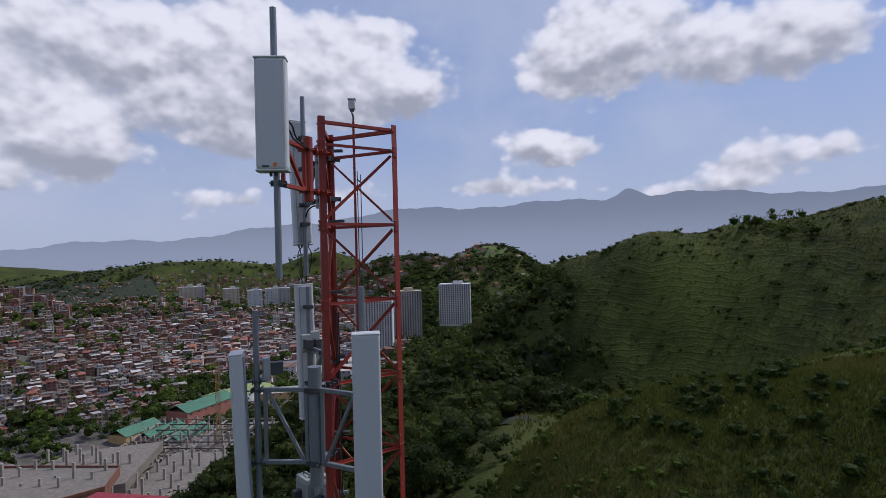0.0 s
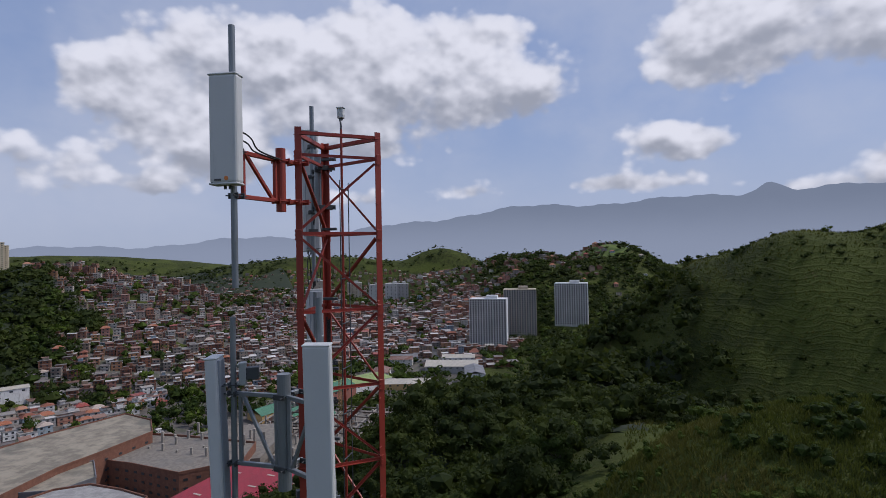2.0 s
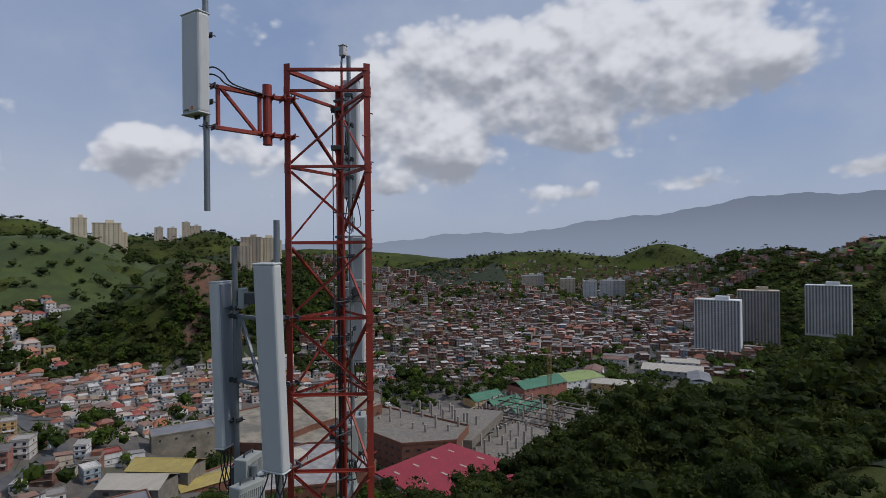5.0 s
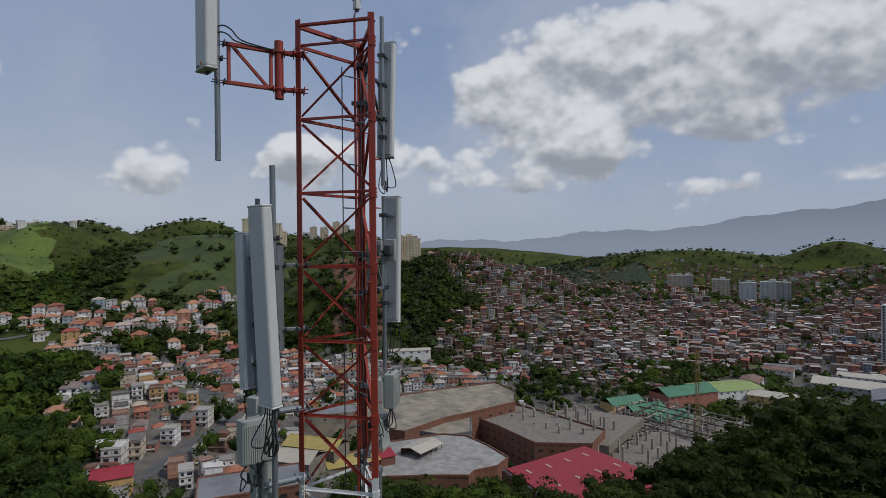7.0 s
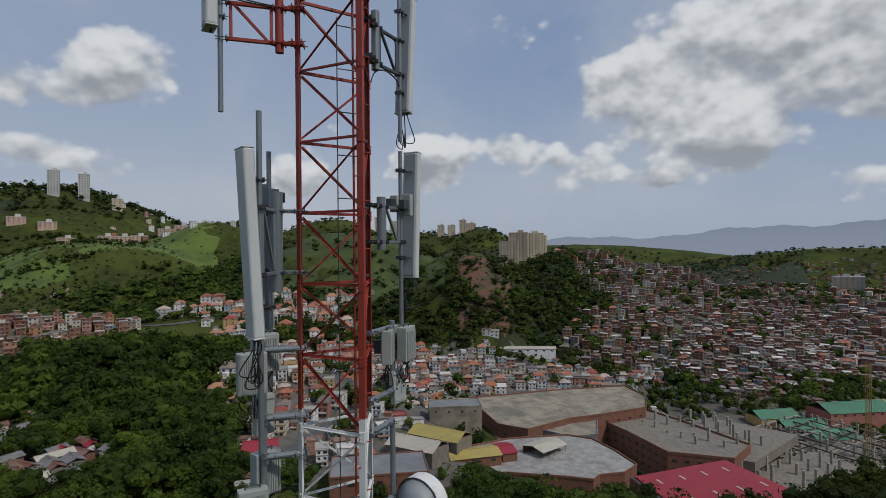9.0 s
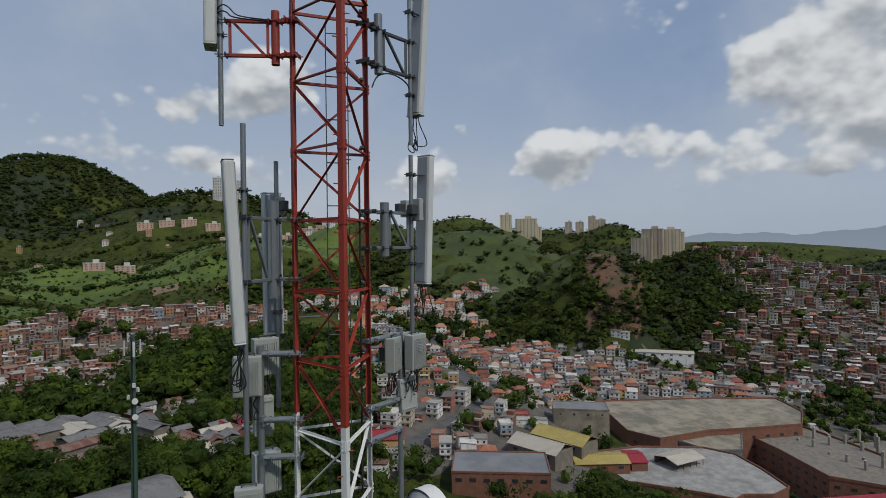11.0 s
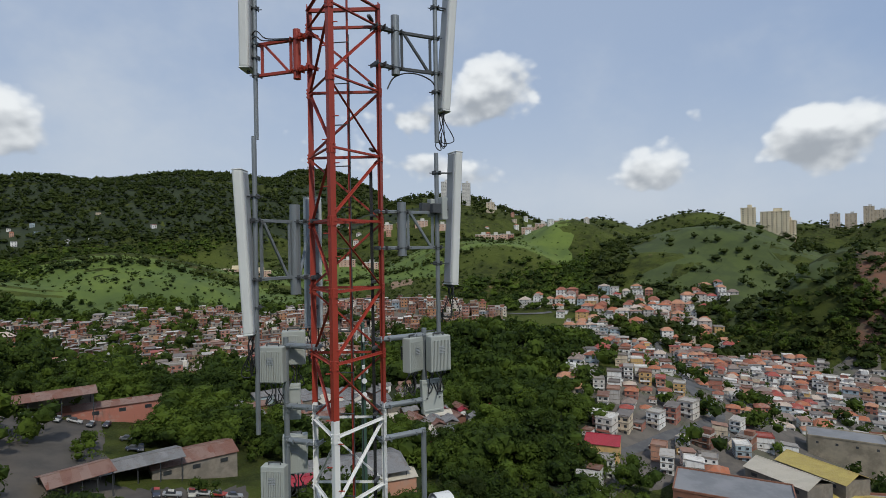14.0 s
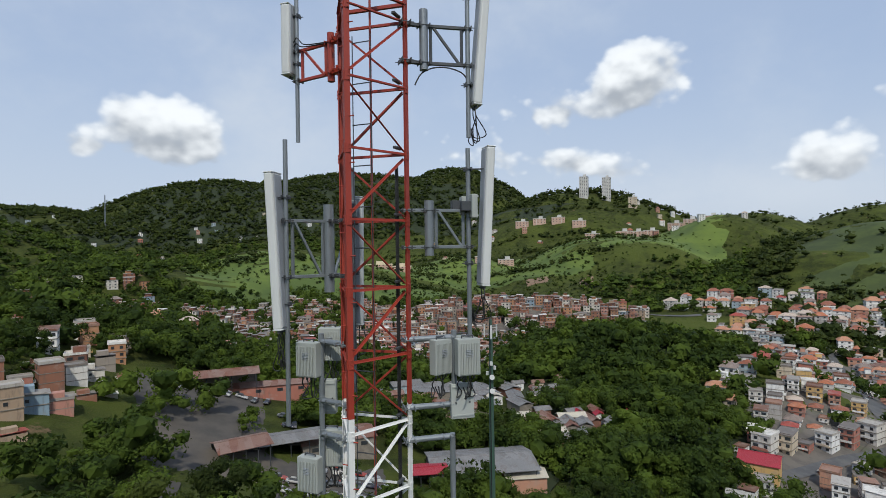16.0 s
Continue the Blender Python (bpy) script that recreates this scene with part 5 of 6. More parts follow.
# brown mall with a broad bare concrete roof, its window wing and the pale hall before it
building("shopping_hall", [(-274, 167), (-261, 230), (-248, 269), (-224, 261), (-208, 243), (-211, 212), (-214, 193), (-211, 163), (-225, 155)], -53, BRICK, CONCRETE,
         "large brown brick building with a stained concrete roof", 0.9, 3, 6.5, [4, 5, 6, 7, 8], None, 5.0, 4.0)
building("brick_wing", [(-219, 217), (-196, 215), (-166, 209), (-146, 228), (-153, 251), (-196, 254), (-217, 254), (-224, 234)], -58.5, BRICK, CEMENT,
         "brown brick wing with three rows of small windows", 1.2, 3, 5.0, [0, 1, 2], None, 4.0, 3.0)
building("grey_link", [(-214, 173), (-218, 197), (-211, 209), (-194, 193), (-198, 179)], -55.5, ROOFGREY, CONCRETE, "grey panelled link block with strip windows", 0.8, 3, 4.5, [2, 3, 4], None, 4.2, 2.6)
building("pale_hall", [(-199, 102), (-198, 142), (-189, 168), (-179, 175), (-163, 173), (-148, 169), (-145, 159), (-148, 149), (-146, 144), (-153, 137), (-167, 120), (-176, 100)], -50, BRICK, PALEROOF,
         "low brick hall with a broad pale grey roof", 0.9, 1, 8.0, [5, 6, 7, 8, 9, 10, 11], WINW, 4.0, 3.4)
hall("roof_pavilion", -183, 114, 76, 15, 8, 3.4, 1.0, BRICK, OCHRE, "long roof pavilion under pale yellow sheets", z=-50)
hall("roof_pavilion", -190, 100, 76, 4.5, 9, 3.0, 0.8, BRICK, REDSHEET, "small roof room under dark red sheets", z=-50)
hall("roof_pavilion", -182, 129, 76, 4.5, 9, 3.0, 0.8, BRICK, REDSHEET, "small roof room under dark red sheets", z=-50)
hall("roof_canopy", -178, 147, 101, 11, 8, 2.4, 0.9, BRICK, CREAMSHEET, "white tent roof on the pale hall", z=-50, open_front=True)

def flat_hall(name, corners, z1, fall, roof, label, dashes):
    """A hall under one sloping sheet with rows of translucent strips, set in a dark roof edge."""
    c = Vector((sum(p[0] for p in corners) / 4, sum(p[1] for p in corners) / 4))
    z0 = min(ground_z(*p) for p in corners) - 1
    t = thing(name, (c.x, c.y, z0), label, "hall")
    pts = [Vector((p[0] - c.x, p[1] - c.y, 0)) for p in corners]
    bm = bmesh.new()
    prism(bm, [(p.x * 1.06, p.y * 1.06) for p in pts], 0, z1 - z0 - 0.6)
    part("wall", bm, BRICK, t)
    bm = bmesh.new()
    prism(bm, [(p.x * 1.05, p.y * 1.05) for p in pts], z1 - z0 - 0.58, z1 - z0 - 0.42)
    part("flat_roof", bm, BITUMEN, t)
    hi = [p + UP * (z1 - z0 + f) for p, f in zip(pts, fall)]
    bm = bmesh.new()
    v = [bm.verts.new(p) for p in hi] + [bm.verts.new(p - UP * 0.5 - UP * f) for p, f in zip(hi, fall)]
    for f in ((0, 1, 2, 3), (0, 4, 5, 1), (1, 5, 6, 2), (2, 6, 7, 3), (3, 7, 4, 0)):
        bm.faces.new([v[i] for i in f])
    bmesh.ops.recalc_face_normals(bm, faces=bm.faces[:])
    sheet = part("roof", bm, roof, t)
    for i in range(dashes):
        for j in range(3):
            u, w = (i + 0.6 + 0.25 * (j % 2)) / (dashes + 0.3), (j + 0.5) / 3
            mid = hi[0].lerp(hi[1], u).lerp(hi[3].lerp(hi[2], u), w)
            across = (hi[3].lerp(hi[2], u) - hi[0].lerp(hi[1], u)).normalized()
            m = Matrix.Translation(mid + UP * 0.08) @ across.to_track_quat("X", "Z").to_matrix().to_4x4()
            bm = bmesh.new()
            solid(bm, 3.6, 0.9, 0.06, m)
            part("skylight", bm, CREAMSHEET, sheet)
    for i in range(8):
        for k in range(8):
            q = Vector(corners[0]).lerp(Vector(corners[1]), i / 7).lerp(Vector(corners[3]).lerp(Vector(corners[2]), i / 7), k / 7)
            take(q.x, q.y, 6)


flat_hall("red_roofed_hall", [(-141, 160), (-132, 201), (-89, 194), (-99, 148)], -50, (0.2, 1.6, 1.2, 0.2), REDSHEET,
          "large hall with a crimson sheet roof and pale skylight strips", 4)


def build_site():
    """Concrete frame under construction: slabs at two levels, rows of bare columns, beams and stacks of timber."""
    ox, oy = spread(-120, 215)
    t = thing("building_site", (ox, oy, ground_z(ox, oy)), "unfinished concrete frame with rows of bare columns", "construction")
    z0 = t.location.z
    tops = (level(-34.5), level(-40), level(-44.5))
    for pts, z in (([(-146, 172), (-116, 168), (-104, 175), (-112, 215), (-142, 205)], tops[0]), ([(-113, 168), (-70, 178), (-66, 215), (-108, 218)], tops[1]),
                   ([(-145, 206), (-110, 216), (-68, 212), (-72, 272), (-128, 268)], tops[2])):
        bm = bmesh.new()
        prism(bm, [(p[0] - ox, p[1] - oy) for p in (spread(*q) for q in pts)], z - z0 - 4.5, z - z0)
        part("slab", bm, CEMENT, t)
    rnd = random.Random(4)
    bm = bmesh.new()
    solid(bm, 1.1, 1.1, 5.0, Matrix.Translation((0, 0, 2.5)), 0.04)
    first = part("column", bm, PALECEM, t)
    me, used = first.data, False
    for i in range(13):
        for j in range(16):
            px, py = -146 + i * 6.5 + 0.3 * j, 170 + j * 6.6 - i * 0.8
            z = tops[0] if (py < 207 and px < -112) else (tops[1] if py < 212 else tops[2])
            if rnd.random() < 0.10 or (px < -140 and py > 200):
                continue
            x, y = spread(px, py)
            m = Matrix.Translation((x - ox, y - oy, z - z0 - 0.3)) @ Matrix.Diagonal((1, 1, rnd.choice((0.7, 1.0, 1.1, 1.3, 1.5)) * (1.45 if py < 195 and px < -112 else 1.1), 1))
            if not used:
                first.matrix_local, used = m, True
            else:
                shared("column", me, t, m)
    for k in range(9):
        x, y = spread(-138 + k * 8, 240)
        bm = bmesh.new()
        solid(bm, 0.8, 62 + 8 * (k % 3), 0.7, Matrix.Translation((x - ox, y - oy, tops[2] - z0 + 4.4)))
        part("beam", bm, DOOR if k % 2 else PALECEM, t)
    for k in range(7):
        x, y = spread(-105, 216 + 8 * k)
        bm = bmesh.new()
        solid(bm, 70 + 8 * (k % 3), 0.7, 0.6, Matrix.Translation((x - ox, y - oy, tops[2] - z0 + 5.1)) @ pose(0, 0, 0, 0, 0, -4))
        part("beam", bm, DOOR if k % 3 else CEMENT, t)
    for k in range(60):
        x, y = spread(rnd.uniform(-138, -72), rnd.uniform(215, 268))
        bm = bmesh.new()
        solid(bm, rnd.uniform(2, 9), rnd.uniform(0.4, 2.0), rnd.uniform(0.3, 1.1), Matrix.Translation((x - ox, y - oy, tops[2] - z0 + 0.4)) @ pose(0, 0, 0, 0, 0, rnd.choice((8, 98)) + rnd.uniform(-10, 10)))
        part("stacked_timber", bm, EARTH if k % 3 else DOOR, t)
    for px in np.arange(-150, -60, 4.0):
        for py in np.arange(160, 275, 4.0):
            take(*spread(px, py), 4)


build_site()


def build_crane():
    t = thing("tower_crane", (*spread(-100, 240), ground_z(*spread(-100, 240))), "tall yellow lattice hoist tower on the building site", "crane")
    col = painted("worn_yellow", (0.34, 0.22, 0.07), (0.26, 0.17, 0.06), 0.6)
    h = 56
    for sx in (-1, 1):
        for sy in (-1, 1):
            bm = bmesh.new()
            solid(bm, 0.2, 0.2, h, Matrix.Translation((sx, sy, h / 2)))
            part("leg", bm, col, t)
    for k in range(28):
        z = k * 2
        bm = bmesh.new()
        for s in (-1, 1):
            bar(bm, (-1, s, z), (1, s, z + 2), 0.1, 0.1)
            bar(bm, (s, -1, z + 2), (s, 1, z), 0.1, 0.1)
            bar(bm, (-1, s, z), (1, s, z), 0.1, 0.1)
        part("bracing", bm, col, t)


build_crane()

# sheds of the valley
hall("green_roofed_shed", *spread(-133, 298), 68, 34, 15, 8, 3.2, W_PLAST, GREENSHEET, "long white shed with a green sheet roof")
for k in range(3):
    hall("green_roofed_shed", *spread(-146 + 13 * k, 256 - 1.5 * k), 70, 20, 11, 5.0, 2.6, W_PLAST, GREENSHEET, "white workshop with a green gabled roof")
hall("lime_roofed_shed", *spread(-127, 338), 62, 36, 22, 6, 1.8, W_PLAST, LIMESHEET, "low shed with lime and grey sheet roofing")
hall("cream_roofed_shed", *spread(-80, 412), 8, 40, 24, 7, 2.6, W_PLAST, CREAMSHEET, "broad shed with a pale cream roof")
hall("long_shed", *polar(52.4, 340), 58, 34, 7, 3.6, 1.0, W_PLAST, CREAMSHEET, "long low shed with a white sheet roof under the hill")
rnd_s = random.Random(12)
for k in range(26):
    a, r = rnd_s.uniform(8.5, 20), rnd_s.uniform(350, 470)
    x, y = polar(a, r)
    if not is_taken(x, y, 9):
        hall("workshop", x, y, rnd_s.choice((12, 102, 20)), rnd_s.uniform(18, 34), rnd_s.uniform(11, 17), rnd_s.uniform(4.5, 7), 1.8, W_PLAST,
             rnd_s.choice((GREYSHEET, ROOFGREY, CREAMSHEET, GREYSHEET, RUST)), "workshop with a weathered sheet roof in the valley")
hall("ochre_roofed_shed", *spread(-140, 76), 30, 17, 9, 5.5, 1.8, CEMENT, OCHRE, "workshop with an ochre sheet roof")
hall("cream_roofed_shed", *spread(-131, 64), 32, 15, 9, 5.0, 1.8, CEMENT, CREAMSHEET, "workshop with a bright cream roof")
building("grey_warehouse", rect(*spread(-168, 97), 66, 26, 13), level(-19.5), CONCRETE, ROOFGREY, "tall plain grey warehouse", 0.6, 1, 6, [0, 1], WINS)
hall("grey_roofed_shed", *spread(-118, 47), 70, 20, 12, 5.0, 1.3, BRICK, GREYSHEET, "brick hall with a dark grey sheet roof")
building("brick_office", rect(*spread(-112, 45), 70, 30, 17), level(-12.5), BRICK, ROOFGREY, "low brown brick office with a flat grey roof", 0.6, 1, 4, None, WINW)
hall("red_roofed_house", *spread(-136, 23), 76, 8, 8, 4.6, 1.3, W_PLAST, REDSHEET, "white house with a bright red roof")


# -- blocks of flats --
def flats(cx, cy, turn, length, width, floors, wall, end_wall, label, fins=True, z=None, name="apartment_block", fh=2.9, bay=3.4, sides=(0, 1, 2, 3), group="blocks of flats"):
    length, width, floors = length * REACH, width * REACH, round(floors * REACH)
    z0 = ground_z(cx, cy) if z is None else z
    h = floors * fh
    t = thing(name, Matrix.Translation((cx, cy, z0)) @ pose(0, 0, 0, 0, 0, turn), label, "apartment block", group)
    bm = bmesh.new()
    solid(bm, length, width, h + 8, Matrix.Translation((0, 0, h / 2 - 4)))
    part("wall", bm, wall, t)
    bm = bmesh.new()
    solid(bm, length + 0.6, width + 0.6, 0.8, Matrix.Translation((0, 0, h + 0.3)))
    solid(bm, length * 0.3, width * 0.5, 4.5, Matrix.Translation((length * 0.1, 0, h + 2.6)))
    part("roof", bm, end_wall, t)
    if fins:
        for s in (-1, 1):
            bm = bmesh.new()
            solid(bm, 0.6, width + 0.8, h + 8, Matrix.Translation((s * (length / 2 + 0.1), 0, h / 2 - 4)))
            part("gable", bm, end_wall, t)
    n = max(int(length / bay), 2)
    for k in range(floors):
        for i in range(n):
            x = (i - (n - 1) / 2) * length / n
            for s, side in ((-1, 0), (1, 1)):
                if side in sides:
                    shared("window", WINW, t, pose(x, s * (width / 2 + 0.03), k * fh + 1.6, 0, 0, 90) @ Matrix.Diagonal((1, 0.85, 1.75 if fins else 1.0, 1)))
        if not fins:
            for i in range(max(int(width / bay), 1)):
                y = (i - (max(int(width / bay), 1) - 1) / 2) * bay
                for s, side in ((-1, 2), (1, 3)):
                    if side in sides:
                        shared("window", WIN, t, pose(s * (length / 2 + 0.03), y, k * fh + 1.6, 0, 0, 0))
    for i in range(1, n, 2):
        for s in (-1, 1):
            bm = bmesh.new()
            solid(bm, 0.5, 0.8, h + 6, Matrix.Translation(((i - n / 2) * length / n, s * (width / 2 + 0.3), h / 2 - 3)))
            part("pier", bm, end_wall, t)
    take(cx, cy, max(length, width) / 2 + 3)
    return t


flats(*spread(-67, 536), 0, 36, 16, 16, TOWERW, WHITEB, "tall grey block of flats with white gables", sides=(0,))
flats(*spread(-40, 590), 4, 34, 18, 17, TOWERD, TAN, "tall grey block of flats with tan gables", sides=(0,))
flats(*spread(15, 640), -4, 36, 18, 16, TOWERW, WHITEB, "tall pale grey block of flats with white piers", sides=(0,))
for az, r, turn, ln, fl, wall in ((54.4, 700, 50, 24, 10, TAN), (53.4, 705, 46, 24, 11, TAN), (52.0, 715, 52, 28, 10, YELLOW), (51.3, 720, 48, 18, 11, YELLOW),
                                  (67.9, 628, 66, 13, 6, YELLOW), (65.8, 626, 62, 24, 7, YELLOW), (64.9, 632, 62, 15, 6, YELLOW)):
    x, y = polar(az, r)
    flats(x, y, turn, ln, 16, fl, wall, wall, "pale tall block of flats on the hilltop", False, bay=5.0, sides=(0, 3))
for az, r, fl in ((97.0, 830, 10), (94.8, 835, 11)):
    x, y = polar(az, r)
    flats(x, y, 90, 12, 12, fl, TOWERW, TOWERW, "slim white tower block on the ridge", False, sides=(0, 3))
for az, r, fl, ln in ((92.3, 820, 4, 12), (84.0, 980, 5, 24), (60.5, 1250, 9, 18), (59.3, 1255, 10, 16), (61.6, 1240, 8, 16), (58.5, 1260, 6, 24), (79.5, 1180, 5, 34), (77.8, 1190, 4, 40),
                      (75.8, 1200, 4, 40), (73.8, 1210, 6, 34), (25, 900, 6, 26), (24.2, 905, 6, 20), (21.2, 910, 7, 24), (19.0, 900, 8, 22), (17.2, 905, 9, 26), (16.2, 900, 9, 18), (58, 780, 3, 26)):
    x, y = polar(az, r)
    flats(x, y, az, ln, 15, fl, rnd_s.choice((TOWERW, TAN, TOWERD)), TOWERW, "distant pale block of flats", False, bay=8.0, fh=3.2, sides=(0,))
for az, r in ((85.2, 715), (87.0, 712), (88.4, 708), (90.6, 705), (91.9, 700), (93.2, 698), (96.2, 690), (97.5, 720), (99.6, 735), (101.5, 740), (103.3, 735), (105, 600), (107.4, 590)):
    x, y = polar(az, r)
    flats(x, y, az + 4, 17, 8, 2, PINK, TOWERW, "row of pinkish three-storey flats on the slope", False, name="row_of_flats", bay=5.0, sides=(0,), group="rows of flats on the slope")
for az, r, ln in ((118.5, 560, 30), (116.3, 565, 26)):
    x, y = polar(az, r)
    flats(x, y, az, ln, 10, 2, PINK, YELLOW, "low pinkish school building on the terrace", False, name="school_building", bay=5.0, sides=(0,))


# -- the yard, its sheds and cars --
hall("rusty_shed", *polar(136.2, 141), 134, 24, 8, 3.6, 0.9, CEMENT, RUST, "open shed with a rusty sheet roof beside the yard", open_front=True)
hall("white_lockups", *polar(131.2, 143), 128, 26, 6, 3.2, 0.6, W_PLAST, RUST, "row of white lock-ups with rusty roofs")
hall("open_shelter", *polar(128.6, 108), 136, 15, 7, 3.4, 0.7, CEMENT, GREYSHEET, "open shelter with a grey sheet roof over cars", open_front=True)
hall("rusty_shed", *polar(133.4, 101), 146, 9, 7, 3.2, 0.9, CEMENT, RUST, "small shed with a rust-red roof", open_front=True)
hall("patched_shed", *polar(123.6, 112), 134, 15, 9, 3.8, 1.0, CEMENT, RUST, "shed with a patched rusty and white sheet roof")
hall("workshop", *polar(107.8, 106), 120, 21, 13, 4.2, 1.3, CEMENT, GREYSHEET, "broad workshop with a grey sheet roof", open_front=True)
hall("red_awning", *polar(113.6, 100), 120, 7, 5, 3.4, 0.4, CEMENT, REDSHEET, "small red awning beside the workshop", open_front=True)
hall("white_hut", *polar(103.0, 104), 118, 8, 5, 3.6, 0.7, W_PLAST, CREAMSHEET, "small white hut with a pale roof")
for az, r, ln, wd, mat in ((113, 165, 26, 14, GREYSHEET), (109.5, 158, 24, 13, CREAMSHEET), (107.5, 170, 20, 12, GREYSHEET), (110, 143, 22, 11, RUST), (104.0, 160, 20, 9, CREAMSHEET), (100.8, 140, 20, 7, CREAMSHEET),
                           (98.6, 138, 18, 6, GREYSHEET), (96.6, 140, 14, 7, GREYSHEET), (98.2, 148, 12, 6, GREYSHEET), (95, 150, 6, 5, REDSHEET), (102, 172, 12, 4, REDSHEET), (101.5, 180, 11, 4, REDSHEET), (117, 150, 16, 9, RUST)):
    x, y = polar(az, r)
    for du, dv in ((0, 0), (11, 3), (-9, 8), (3, -10)):
        hall("tin_roofed_house", x + du + rnd_s.uniform(-2, 2), y + dv + rnd_s.uniform(-2, 2), az - 70 + rnd_s.choice((0, 90)) + rnd_s.uniform(-12, 12), ln * 0.36, wd * 0.48, 3.0, 0.7, rnd_s.choice((CEMENT, W_PLAST, BRICK)),
             rnd_s.choice((mat, mat, GREYSHEET, RUST)), "low house under weathered sheet roofing among the trees")

CARPAINT = walls_material("car_paint", [(0.0, (0.42, 0.42, 0.41)), (0.2, (0.10, 0.11, 0.12)), (0.5, (0.28, 0.29, 0.30)), (0.7, (0.03, 0.04, 0.07)), (0.82, (0.33, 0.04, 0.03)), (0.92, (0.5, 0.48, 0.42))], False, 0.35)


def build_car():
    """A small saloon: lower body, glazed cabin, four wheels, lamps and bumpers; its nose along +x."""
    t = thing("car", (0, 0, 0), "parked saloon car on the dusty yard", "car", "cars in the yard")
    bm = bmesh.new()
    solid(bm, 4.2, 1.66, 0.55, Matrix.Translation((0, 0, 0.62)), 0.16, 2)
    solid(bm, 1.2, 1.5, 0.1, Matrix.Translation((1.3, 0, 0.90)), 0.04)
    part("body", bm, CARPAINT, t)
    bm = bmesh.new()
    v = [bm.verts.new(p) for p in ((-1.5, -0.74, 0.88), (0.85, -0.74, 0.88), (0.85, 0.74, 0.88), (-1.5, 0.74, 0.88), (-1.0, -0.6, 1.38), (0.2, -0.6, 1.38), (0.2, 0.6, 1.38), (-1.0, 0.6, 1.38))]
    for f in ((0, 1, 5, 4), (1, 2, 6, 5), (2, 3, 7, 6), (3, 0, 4, 7)):
        bm.faces.new([v[i] for i in f])
    part("glazing", bm, GLASS, t)
    bm = bmesh.new()
    solid(bm, 1.3, 1.26, 0.07, Matrix.Translation((-0.4, 0, 1.40)), 0.03)
    part("roof", bm, CARPAINT, t)
    for x in (-1.3, 1.3):
        for y in (-0.78, 0.78):
            bm = bmesh.new()
            tube(bm, (x, y - 0.1, 0.31), (x, y + 0.1, 0.31), 0.31, 14)
            tyre = part("tyre", bm, RUBBER, t)
            bm = bmesh.new()
            tube(bm, (x, y - 0.11, 0.31), (x, y + 0.11, 0.31), 0.18, 10)
            part("rim", bm, ZINC, tyre)
    for x, n, mat in ((2.09, "headlight", PANEL), (-2.09, "tail_light", RED)):
        for y in (-0.6, 0.6):
            bm = bmesh.new()
            solid(bm, 0.06, 0.3, 0.14, Matrix.Translation((x, y, 0.72)))
            part(n, bm, mat, t)
    for x in (2.1, -2.1):
        bm = bmesh.new()
        solid(bm, 0.12, 1.6, 0.18, Matrix.Translation((x, 0, 0.45)), 0.03)
        part("bumper", bm, DARKZ, t)
    return t


CAR = build_car()
first_car = True
for k in range(58):
    if k < 34:
        a, r = 118.5 + (k % 9) * 1.4 + rnd_s.uniform(-0.3, 0.3), 82 + (k // 9) * 5.6 + rnd_s.uniform(-0.6, 0.6)
    elif k < 42:
        a, r = 130.5 + (k - 34) * 1.25, 136 - 0.6 * (k % 3)
    elif k < 45:
        a, r = rnd_s.uniform(127, 129), rnd_s.uniform(118, 128)
    else:
        r = 208 + (k - 45) * 9.5
        a = 72.5 + (r - 208) * 0.0235 + 0.45 * (k % 2)
    x, y = polar(a, r)
    if k < 34 and k % 11 == 5:
        continue
    e = 1.6
    n = Vector(((ground_z(x - e, y) - ground_z(x + e, y)) / (2 * e), (ground_z(x, y - e) - ground_z(x, y + e)) / (2 * e), 1)).normalized()
    spin = 30 + 90 * rnd_s.choice((0, 1, 1)) + rnd_s.uniform(-8, 8) if k < 45 else a + 90
    tilt = UP.rotation_difference(n).to_matrix().to_4x4()
    m = Matrix.Translation((x, y, ground_z(x, y) + (0.30 if k < 45 else 0.55))) @ tilt @ pose(0, 0, 0, 0, 0, spin)
    if first_car:
        CAR.matrix_world, first_car = m, False
    else:
        copy_thing(CAR, m)


POLE_XY = (-89.8, -25.2)


